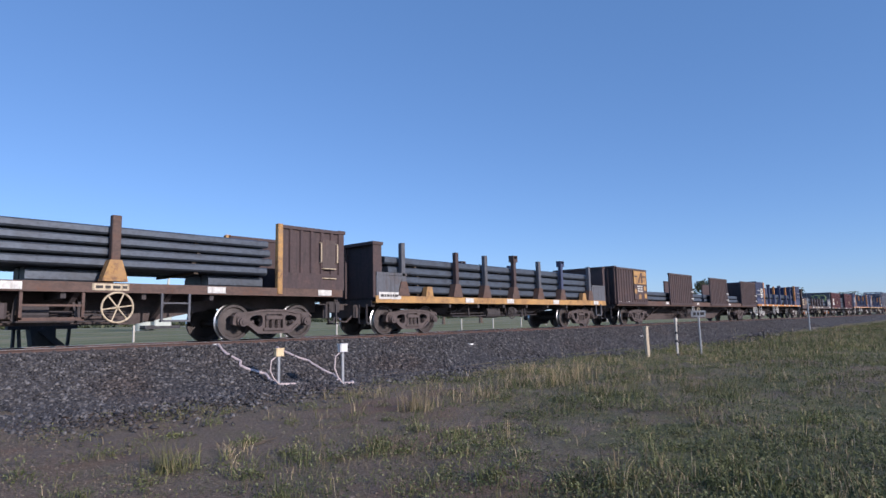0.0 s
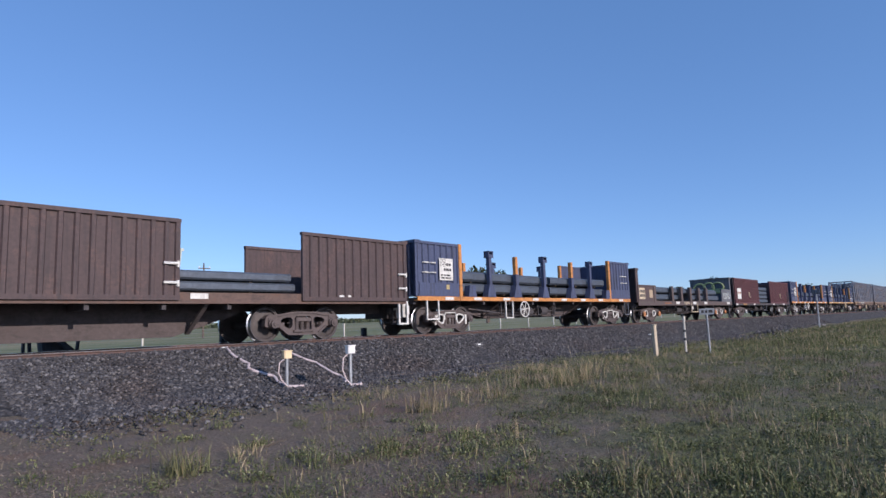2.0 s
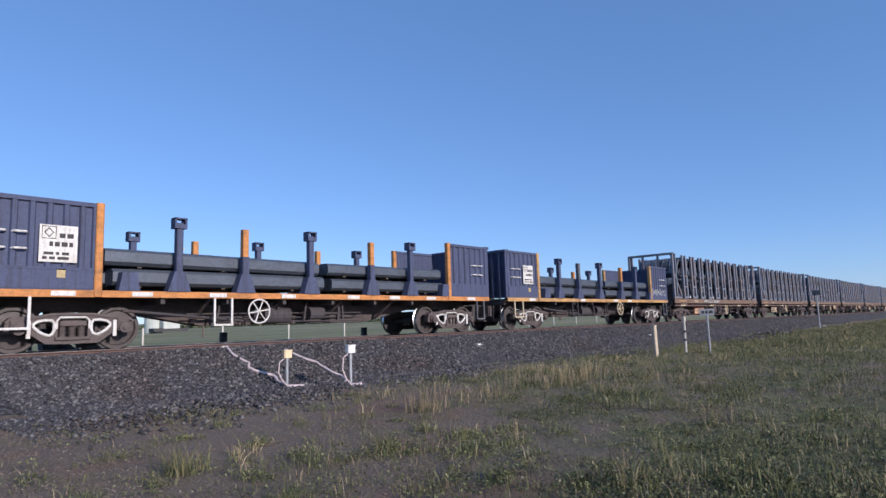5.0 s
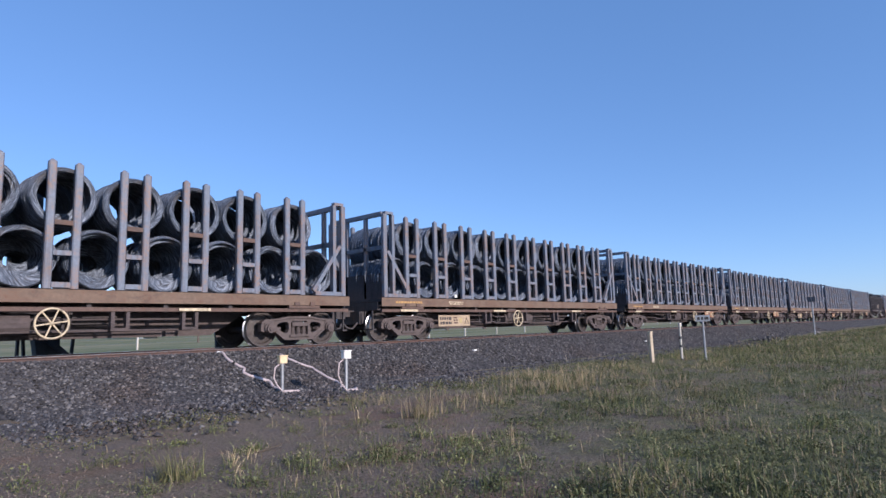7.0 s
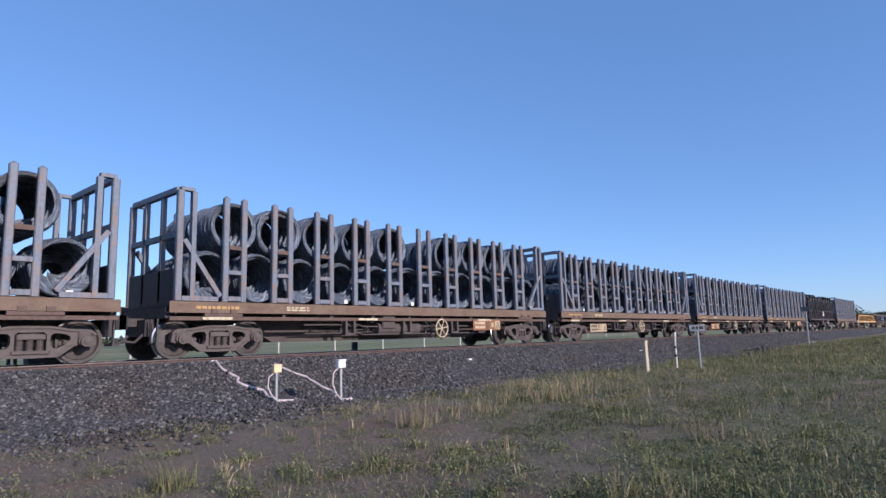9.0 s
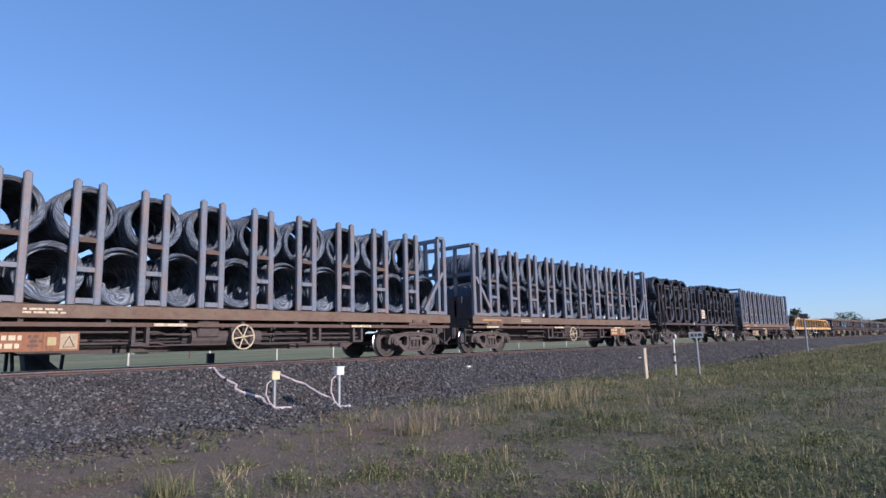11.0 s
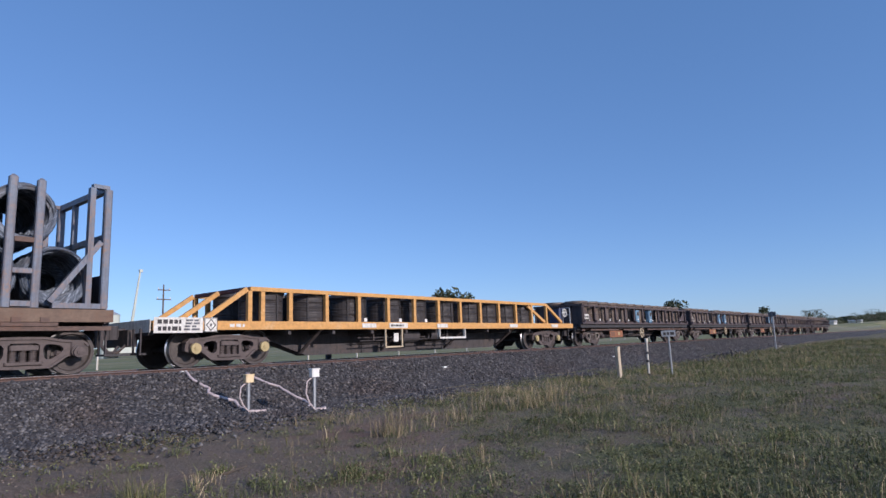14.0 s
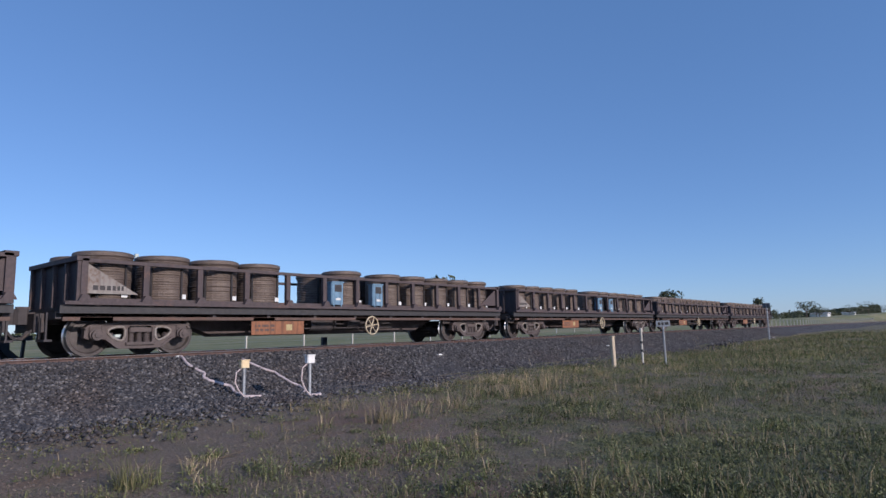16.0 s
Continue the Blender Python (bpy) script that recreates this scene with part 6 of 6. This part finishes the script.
tree(118, 72, 9.6, 4.5, 18, 0.3)
tree(198, 58, 9.4, 3.6, 19, 0.4)
tree(268, 50, 9.2, 5.0, 20, 0.3)
tree(520, 46, 13.0, 12.0, 21, 0.15, leaves=700)
tree(96, 75, 12.9, 9.5, 1, 0.3)
tree(86, 76, 10.0, 5.0, 2, 0.3)
tree(140, 70, 10.2, 6.5, 9, 0.4)
tree(182, 60, 12.4, 8.5, 3, 0.3)
tree(163, 62, 9.6, 4.0, 4, 0.3)
tree(215, 56, 8.8, 4.5, 12, 0.3)
tree(247, 50, 11.2, 6.0, 5, 0.35)
tree(359, 50, 12.0, 12.0, 6, 0.2)
tree(392, 50, 9.6, 10.0, 7, 0.2)
tree(640, 43, 18.0, 18.0, 8, 0.15, leaves=700)
tree(403, 50, 10.3, 12.0, 15, 0.2)
tree(800, 40, 17.5, 19.0, 16, 0.15, leaves=700)
tree(700, 52, 15.0, 12.0, 17, 0.15, leaves=600)
bush = S()
rngb = np.random.default_rng(3)
for k in range(7500):
    f = rngb.random()
    x = 300 + 1100 * f ** 1.2
    y = 54 + 0.02 * (x - 330) + 6 * rngb.random()
    hh = (3.0 + 0.0085 * max(0, x - 330)) * (0.8 + 0.7 * noise.noise((x * 0.02, 0.0, 9.0)) + 0.3 * noise.noise((x * 0.1, 0.0, 9.0)))
    c = np.array((x, y, ground_z(x, y) + max(0.3, hh) * rngb.random()))
    a, b = rngb.normal(size=3), rngb.normal(size=3)
    q = 0.5 + 0.0022 * max(0, x - 330)
    a, b = a / np.linalg.norm(a) * q, b / np.linalg.norm(b) * q
    bush.add([tuple(c - a), tuple(c + b), tuple(c + a), tuple(c - b)], [(0, 1, 2, 3)])
tagged(new("far_scrub", bush.mesh("far_scrub", M_LEAF)), "dark line of scrub along the horizon", "scrub", kind="stuff")

bush = S()
for k in range(5200):
    x = -60 + 480 * rngb.random()
    y = 185 + 14 * rngb.random()
    hh = 1.7 * (0.75 + 0.7 * noise.noise((x * 0.03, 0.0, 4.0)) + 0.4 * noise.noise((x * 0.15, 0.0, 6.0)))
    c = np.array((x, y, ground_z(x, y) + max(0.5, hh) * rngb.random()))
    a, b = rngb.normal(size=3), rngb.normal(size=3)
    a, b = a / np.linalg.norm(a) * 0.7, b / np.linalg.norm(b) * 0.6
    bush.add([tuple(c - a), tuple(c + b), tuple(c + a), tuple(c - b)], [(0, 1, 2, 3)])
tagged(new("field_hedge", bush.mesh("field_hedge", M_LEAF)), "dark uneven hedge across the far field", "hedge", kind="stuff")

M_WALL = plain("white_wall", (0.7, 0.69, 0.66), (0.82, 0.81, 0.78), 1.0, 0.8)
M_ROOF = plain("metal_roof", (0.35, 0.36, 0.37), (0.5, 0.51, 0.52), 1.0, 0.5, 0.3)


def house(x, y, wide, deep, h, label):
    t = thing("house", label, "house", (x, y, ground_z(x, y) - 0.2), "far houses")
    part("wall", S().box(-wide / 2, wide / 2, 0, deep, 0, h), M_WALL, t)
    part("roof", S().prism([(-wide / 2 - 0.4, h), (wide / 2 + 0.4, h), (wide / 2 - 1.2, h + 0.7), (-wide / 2 + 1.2, h + 0.7)], -0.4, deep + 0.4), M_ROOF, t)
    for k in range(3):
        wx = -wide / 2 + wide * (k + 0.5) / 3
        part("window", S().box(wx - 0.6, wx + 0.6, -0.03, 0.02, 0.7, 1.5), M_SIGN_DARK, t)


house(335, 57, 8, 8, 1.9, "low white house among trees on the horizon")
house(418, 47, 13, 9, 1.9, "long white house on the horizon")
house(610, 50, 12, 9, 1.9, "white farm building on the horizon")
t = thing("power_pole", "timber power pole with two crossarms", "pole", (34.9, 70, ground_z(35, 70)))
part("pole", S().rod((0, 0, -0.2), (0, 0, 8.9), 0.13, 8, 0.08), M_BARK, t)
for z, w in ((8.2, 0.75), (7.1, 0.85)):
    a = part("crossarm", S().box(-w, w, -0.16, -0.1, z, z + 0.12), M_BARK, t)
    for x in (-w + 0.1, w - 0.1):
        part("insulator", S().rod((x, -0.13, z + 0.12), (x, -0.13, z + 0.32), 0.05, 6), M_BOXW, a)
M_PALESTEEL = plain("pale_green_steel", (0.42, 0.46, 0.4), (0.6, 0.62, 0.55), 0.6, 0.6)
t = thing("mobile_crane", "pale crane with long raised jib in the distance", "crane", (48.6, 110, ground_z(48.6, 110)))
part("cab", S().box(-1.6, 1.4, -1.2, 1.2, 0.8, 3.2, 0.15), M_PALESTEEL, t)
part("chassis", S().box(-3.2, 3.0, -1.1, 1.1, 0.3, 0.9, 0.05), M_BLACK, t)
part("jib", S().rod((0.4, 0, 2.6), (1.9, 0, 15.2), 0.32, 8, 0.16).box(1.7, 2.3, -0.2, 0.2, 15.0, 15.5), M_PALESTEEL, t)
t = thing("silo", "squat pale storage tank beyond the field", "silo", (46.6, 112, ground_z(46.6, 112)))
part("tank", S().rod((0, 0, 0), (0, 0, 7.4), 1.5, 20), M_PALESTEEL, t)
part("roof", S().rod((0, 0, 7.4), (0, 0, 8.1), 1.6, 20, 0.4), M_ROOF, t)
part("platform", S().box(-2.6, -1.4, -1.0, 1.0, 4.6, 6.6).box(1.4, 2.4, -0.6, 0.6, 5.0, 5.8), M_GREY, t)

# ---- stones and grass ----
make_stones()


def blade_mat(name, lo, mid_c, hi, dry=(0.15, 0.14, 0.065)):
    def build(nt, b):
        geo = nt.nodes.new("ShaderNodeNewGeometry")
        tone = ramp(nt, geo.outputs["Random Per Island"], [(0.0, lo), (0.55, mid_c), (1.0, hi)])
        place = noise_tex(nt, coords(nt, world_space=True), 0.9, 5, 0.7)
        tone = mix(nt, ramp(nt, place, [(0.47, G0), (0.68, (0.75, 0.75, 0.75))]), tone, dry)
        patch = noise_tex(nt, coords(nt, world_space=True), 0.42, 4, 0.6, 0.4)
        tone = mix(nt, 1.0, tone, ramp(nt, patch, [(0.36, (0.8, 0.76, 0.76)), (0.5, (1.0, 0.94, 0.94)), (0.64, (1.22, 1.12, 1.06))]), "MULTIPLY")
        nt.links.new(tone, b.inputs["Base Color"])
        b.inputs["Specular IOR Level"].default_value = 0.25
    return material(name, build, 0.65)


M_GRASS = blade_mat("green_blades", (0.05, 0.066, 0.023), (0.1, 0.125, 0.046), (0.23, 0.25, 0.11), (0.155, 0.15, 0.07))
M_STRAW = blade_mat("dry_blades", (0.2, 0.165, 0.095), (0.34, 0.285, 0.17), (0.52, 0.45, 0.3), (0.26, 0.215, 0.12))
M_WEED = blade_mat("weed_leaves", (0.055, 0.068, 0.024), (0.11, 0.133, 0.05), (0.29, 0.31, 0.15), (0.165, 0.16, 0.075))


def blades(name, tufts, mat, label, category, seed):
    """tufts: x, y, count, height, spread, width. Each blade is a bent strip that narrows to its tip."""
    rng = np.random.default_rng(seed)
    cnt = np.array([int(t[2]) for t in tufts])
    idx = np.repeat(np.arange(len(tufts)), cnt)
    T = np.array([[t[0], t[1], gz(t[0], t[1]), t[3], t[4], t[5]] for t in tufts])[idx]
    n = len(idx)
    a = rng.random(n) * 6.283
    rad = T[:, 4] * np.sqrt(rng.random(n))
    bx, by = T[:, 0] + rad * np.cos(a), T[:, 1] + rad * np.sin(a)
    h = T[:, 3] * (0.4 + 0.85 * rng.random(n) ** 1.4)
    lean = a + rng.normal(0, 0.7, n)
    k = h * (0.12 + 0.75 * rng.random(n) ** 1.5)
    dx, dy = np.cos(lean) * k, np.sin(lean) * k
    w = T[:, 5] * (0.6 + 0.8 * rng.random(n))
    t2 = rng.random(n) * 6.283
    wx, wy = np.cos(t2) * w, np.sin(t2) * w
    z0 = T[:, 2] - 0.02
    v = np.zeros((n, 5, 3))
    v[:, 0] = np.stack([bx - wx, by - wy, z0], 1)
    v[:, 1] = np.stack([bx + wx, by + wy, z0], 1)
    mx, my, mz = bx + dx * 0.3, by + dy * 0.3, z0 + h * 0.6
    v[:, 2] = np.stack([mx + wx * 0.8, my + wy * 0.8, mz], 1)
    v[:, 3] = np.stack([mx - wx * 0.8, my - wy * 0.8, mz], 1)
    v[:, 4] = np.stack([bx + dx, by + dy, z0 + h], 1)
    base = (np.arange(n) * 5)[:, None]
    f = np.concatenate([base + np.array([[0, 1, 2]]), base + np.array([[0, 2, 3]]), base + np.array([[3, 2, 4]])], 1).reshape(-1, 3)
    me = bpy.data.meshes.new(name)
    me.vertices.add(n * 5)
    me.vertices.foreach_set("co", v.reshape(-1))
    me.loops.add(f.size)
    me.loops.foreach_set("vertex_index", f.reshape(-1).astype(np.int32))
    me.polygons.add(len(f))
    me.polygons.foreach_set("loop_start", np.arange(0, f.size, 3, dtype=np.int32))
    me.update(calc_edges=True)
    me.materials.append(mat)
    return tagged(new(name, me), label, category, kind="stuff")


def leafy(name, plants, mat, label, category, seed):
    """plants: x, y, count, height, spread, leaf length. Each leaf is a folded lozenge set in a low dome."""
    rng = np.random.default_rng(seed)
    cnt = np.array([int(t[2]) for t in plants])
    idx = np.repeat(np.arange(len(plants)), cnt)
    T = np.array([[t[0], t[1], gz(t[0], t[1]), t[3], t[4], t[5]] for t in plants])[idx]
    n = len(idx)
    a = rng.random(n) * 6.283
    q = np.sqrt(rng.random(n))
    c = np.stack([T[:, 0] + T[:, 4] * q * np.cos(a), T[:, 1] + T[:, 4] * q * np.sin(a), T[:, 2] + T[:, 3] * (0.1 + 0.9 * rng.random(n)) * (1.0 - 0.7 * q * q)], 1)
    turn = a + rng.normal(0, 0.9, n)
    tip = rng.normal(0.35, 0.45, n)
    ln = T[:, 5] * (0.6 + 0.8 * rng.random(n))
    d = np.stack([np.cos(turn) * np.cos(tip), np.sin(turn) * np.cos(tip), np.sin(tip)], 1) * ln[:, None]
    roll = rng.normal(0, 0.5, n)
    w = np.stack([-np.sin(turn) * np.cos(roll), np.cos(turn) * np.cos(roll), np.sin(roll)], 1) * (ln * 0.3)[:, None]
    v = np.stack([c, c + d * 0.5 + w, c + d, c + d * 0.5 - w], 1)
    v[:, (1, 3), 2] += (ln * 0.08)[:, None]
    base = (np.arange(n) * 4)[:, None]
    f = np.concatenate([base + np.array([[0, 1, 2]]), base + np.array([[0, 2, 3]])], 1).reshape(-1, 3)
    me = bpy.data.meshes.new(name)
    me.vertices.add(n * 4)
    me.vertices.foreach_set("co", v.reshape(-1))
    me.loops.add(f.size)
    me.loops.foreach_set("vertex_index", f.reshape(-1).astype(np.int32))
    me.polygons.add(len(f))
    me.polygons.foreach_set("loop_start", np.arange(0, f.size, 3, dtype=np.int32))
    me.update(calc_edges=True)
    me.materials.append(mat)
    return tagged(new(name, me), label, category, kind="stuff")


def cover(x, y):
    """How thickly plants grow at a place, 0 to 1."""
    n = 0.5 + 0.7 * noise.noise((x * 0.4, y * 0.55, 11.0)) + 0.5 * noise.noise((x * 1.3, y * 1.6, 3.0)) + 0.6 * noise.noise((x * 3.1, y * 3.6, 8.0))
    right = min(1.0, max(0.0, (x - 1.05 * y + 0.6) / 4.5))
    toe = 0.6 * math.exp(-((y - 8.1) / 0.8) ** 2) * (1.0 if x > 5.8 else 0.3)
    near = 0.16 * max(0.0, min(1.0, (5.6 - y) / 1.5))
    v = 0.07 + 0.95 * right + toe + near
    return max(0.0, min(1.0, v * max(0.0, 2.0 * (n - 0.25 + 0.2 * right))))


def make_grass():
    rng = random.Random(21)
    green, straw, weed, flower = [], [], [], []
    # mixed growth over the whole verge, taller and coarser with distance
    for k in range(300000):
        r = 1.2 + 89 * rng.random() ** 2.1
        if rng.random() > (r - 1.2) / 3:
            continue
        a = radians(rng.uniform(2, 150))
        x, y = r * math.sin(a), r * math.cos(a)
        if y > 9.5 - (0.5 if x < 6 else 0) or y > 9.0 and rng.random() < 0.6:
            continue
        if rng.random() > cover(x, y):
            continue
        big = 1.0 + 0.02 * r
        far = min(1.0, max(0.0, (r - 12) / 14))
        p = rng.random() * (1.0 - 0.25 * far)
        tall = (0.55 + 1.2 * max(0.0, noise.noise((x * 0.8, y * 0.9, 17.0)) + 0.1)) * (1 + 1.5 * far)
        dry = 0.5 + 0.9 * noise.noise((x * 0.5, y * 0.6, 30.0))
        if p < 0.2:
            green.append((x, y, rng.randint(8, 14), (0.025 + 0.05 * rng.random() ** 2) * tall, rng.uniform(0.05, 0.14) * big, 0.0026 * big))
        elif p < 0.2 + 0.22 * dry:
            straw.append((x, y, rng.randint(3, 6), (0.02 + 0.06 * rng.random() ** 3) * tall, rng.uniform(0.05, 0.15) * big, 0.0024 * big))
        elif p < 0.42:
            green.append((x, y, rng.randint(3, 6), rng.uniform(0.05, 0.13) * tall, rng.uniform(0.04, 0.1) * big, 0.0024 * big))
        elif p < 0.435:
            straw.append((x, y, rng.randint(2, 5), rng.uniform(0.1, 0.22) * tall, rng.uniform(0.03, 0.09) * big, 0.002 * big))
        elif p < 0.435 + 0.5 * (1 - 0.5 * far):
            weed.append((x, y, rng.randint(6, 12), rng.uniform(0.02, 0.085) * (0.6 + 0.5 * tall), rng.uniform(0.05, 0.17) * big, rng.uniform(0.01, 0.024) * big))
    # thin cover round the viewer's feet
    for k in range(9000):
        r = 0.5 + 4.6 * rng.random() ** 0.6
        a = rng.uniform(-math.pi, math.pi)
        x, y = r * math.sin(a), r * math.cos(a)
        if y > 3.4 or rng.random() > 0.15 + cover(x + 1.0, y):
            continue
        green.append((x, y, rng.randint(4, 7), rng.uniform(0.02, 0.07), rng.uniform(0.06, 0.16), 0.003))
        weed.append((x, y, 9, rng.uniform(0.012, 0.05), 0.13, 0.018))

    def clump(cx, cy, n, s, h, blade=0.5, leaf=1.0, straws=0.2, long=1.0):
        """One plant or a patch of like plants round a place."""
        for q in range(n):
            x, y = rng.gauss(cx, s), rng.gauss(cy, s * 0.7)
            if rng.random() < blade:
                green.append((x, y, rng.randint(8, 14), h * rng.uniform(0.7, 1.3) * long, 0.08 + 0.2 * s, 0.0028))
            if rng.random() < leaf:
                weed.append((x, y, rng.randint(24, 42), h * rng.uniform(0.6, 1.2), 0.06 + 0.22 * s, rng.uniform(0.013, 0.028)))
            if rng.random() < straws:
                straw.append((x, y, rng.randint(3, 6), h * rng.uniform(1.0, 1.9), 0.08, 0.0022))

    # weeds in mounds through the turf
    for k in range(950):
        r = 4.6 + 40 * rng.random() ** 1.7
        a = radians(rng.uniform(30, 89))
        cx, cy = r * math.sin(a), r * math.cos(a)
        if cy > 8.6 or cover(cx, cy) < 0.28:
            continue
        clump(cx, cy, rng.randint(2, 7), rng.uniform(0.08, 0.3), 0.05 + 0.13 * rng.random() ** 1.5, 0.75, 0.8, 0.35)
        if rng.random() < 0.25:
            flower.append((cx, cy, rng.randint(8, 20), 0.16, 0.25, 0.012 + 0.0006 * r))
    # taller soft grass that thickens beyond the marker posts
    for k in range(6500):
        x = 8 + 66 * rng.random() ** 1.5
        y = rng.uniform(0.6, 8.4)
        grown = min(1.0, max(0.0, (x - 7.5) / 16))
        if noise.noise((x * 0.25, y * 0.4, 40.0)) + 0.5 * noise.noise((x * 0.9, y * 1.1, 41.0)) < 0.28 - 0.5 * grown:
            continue
        h = (0.06 + 0.2 * grown * rng.random()) * (0.8 + 0.6 * noise.noise((x * 0.6, y * 0.8, 44.0)))
        green.append((x, y, rng.randint(8, 14), h, 0.26, 0.0038 + 0.00012 * x))
        if rng.random() < 0.3:
            straw.append((x, y, rng.randint(3, 6), h * 1.2, 0.3, 0.003 + 0.00012 * x))
        if rng.random() < 0.15:
            flower.append((x, y, 7, h * 1.2, 0.2, 0.01 + 0.0008 * x))
    # thin upright stems scattered through the growth
    for k in range(1500):
        r = 4.8 + 26 * rng.random() ** 1.5
        a = radians(rng.uniform(20, 90))
        x, y = r * math.sin(a), r * math.cos(a)
        if y > 8.4 or rng.random() > 0.15 + cover(x, y):
            continue
        h = rng.uniform(0.05, 0.17) * (1 + 0.03 * r)
        (straw if rng.random() < 0.55 else green).append((x, y, rng.randint(2, 5), h, 0.07, 0.0022 + 0.0001 * r))
        if rng.random() < 0.3:
            flower.append((x, y, 5, h, 0.08, 0.012 + 0.0005 * r))
    # pale patches of seed heads along the verge
    for k in range(34):
        cx = 8 + 34 * rng.random() ** 1.4
        cy = 3.4 + rng.uniform(0, 4.6)
        for q in range(rng.randint(4, 11)):
            x, y = rng.gauss(cx, 0.45), rng.gauss(cy, 0.28)
            straw.append((x, y, rng.randint(5, 9), rng.uniform(0.08, 0.24), 0.14, 0.0036))
            green.append((x, y, rng.randint(5, 9), rng.uniform(0.06, 0.18), 0.16, 0.004))
    # tall dry clumps along the foot of the ballast: place, count, spread, height, share of straw
    for cx, cy, n, s, h, dryness in ((6.0, 5.75, 18, 0.17, 0.3, 0.9), (6.55, 7.2, 16, 0.35, 0.22, 0.45), (7.25, 5.75, 10, 0.16, 0.26, 0.7), (7.7, 6.3, 12, 0.3, 0.18, 0.5), (8.6, 6.0, 16, 0.28, 0.26, 0.5), (9.45, 5.65, 26, 0.26, 0.36, 0.9), (9.0, 6.4, 16, 0.4, 0.24, 0.6), (10.6, 6.4, 18, 0.5, 0.26, 0.6), (11.6, 7.0, 18, 0.6, 0.22, 0.5), (8.9, 4.45, 12, 0.3, 0.2, 0.6), (14.0, 7.4, 20, 0.9, 0.24, 0.4), (12.6, 5.6, 12, 0.5, 0.22, 0.6)):
        for k in range(n):
            x, y = rng.gauss(cx, s * 1.3), rng.gauss(cy, s * 0.8)
            if rng.random() < dryness:
                straw.append((x, y, rng.randint(8, 14), h * (0.65 + 0.75 * rng.random()), 0.1, 0.003))
            green.append((x + 0.05, y, 10, h * rng.uniform(0.3, 0.8), 0.15, 0.0034))
        flower.append((cx, cy, int(26 * dryness), h * 1.1, s * 1.5, 0.018))
    # single plants on the bare soil: tall tufts, a bleached fan, broad weeds
    clump(2.42, 5.25, 11, 0.1, 0.17, 1.0, 0.6, 0.6, 1.7)
    clump(2.62, 5.05, 4, 0.12, 0.09, 0.7, 1.0, 0.2)
    clump(3.32, 4.6, 9, 0.11, 0.17, 0.7, 1.0, 0.2)
    clump(3.98, 4.3, 9, 0.13, 0.19, 0.6, 1.0, 0.15)
    clump(3.89, 2.95, 7, 0.13, 0.15, 0.6, 1.0, 0.6)
    clump(4.35, 2.15, 9, 0.14, 0.18, 0.9, 0.8, 0.4)
    clump(4.14, 7.84, 10, 0.28, 0.15, 0.4, 1.0, 0.3)
    clump(3.6, 8.1, 7, 0.22, 0.15, 0.4, 1.0, 0.1)
    clump(5.45, 5.45, 7, 0.18, 0.12, 0.4, 1.0, 0.1)
    clump(5.06, 4.23, 7, 0.16, 0.14, 0.5, 1.0, 0.3)
    clump(1.6, 5.9, 14, 0.35, 0.11, 0.5, 1.0, 0.2)
    clump(2.3, 7.6, 8, 0.4, 0.06, 0.3, 1.0, 0.2)
    for k in range(12):
        straw.append((rng.gauss(3.06, 0.08), rng.gauss(5.4, 0.06), 5, rng.uniform(0.1, 0.22), 0.06, 0.0028))
    for k in range(58):
        clump(rng.uniform(0.8, 7.5), 3.2 + 4.9 * rng.random() ** 1.2, rng.randint(1, 6), rng.uniform(0.05, 0.24), rng.uniform(0.04, 0.14), 0.5, 1.0, 0.2)
    blades("green_grass", green, M_GRASS, "rough green grass in uneven tufts", "grass", 1)
    blades("dry_grass", straw, M_STRAW, "tall straw-coloured dry grass with seed heads", "grass", 2)
    leafy("weeds", weed, M_WEED, "low broad-leaved weeds on the soil", "weeds", 3)
    leafy("seed_heads", flower, M_STRAW, "pale seed heads above the grass", "grass", 4)


make_grass()
t = thing("stick", "dry grey stick lying on bare soil", "stick", (3.55, 5.55, gz(3.55, 5.55) + 0.01))
part("twig", S().rod((-0.14, 0, 0), (0.14, 0.03, 0.02), 0.012, 6, 0.008), M_DUN, t)


# ---- what moves ----
def motions():
    for ob, u, y, z in MOVERS:
        walk(ob, [(t, pose(u + SPEED * (8.5 - t), y, z)) for t in (0.0, 16.0)])
    turn = math.degrees(SPEED / FPS / 0.42)
    for dx in (-0.88, 0.88):
        rows = [(k / FPS, pose(dx, 0, 0, 0, -turn * k, 0)) for k in range(16 * FPS + 1)]
        for w, at in WHEELSETS:
            if at == dx:
                walk(w, rows)


motions()
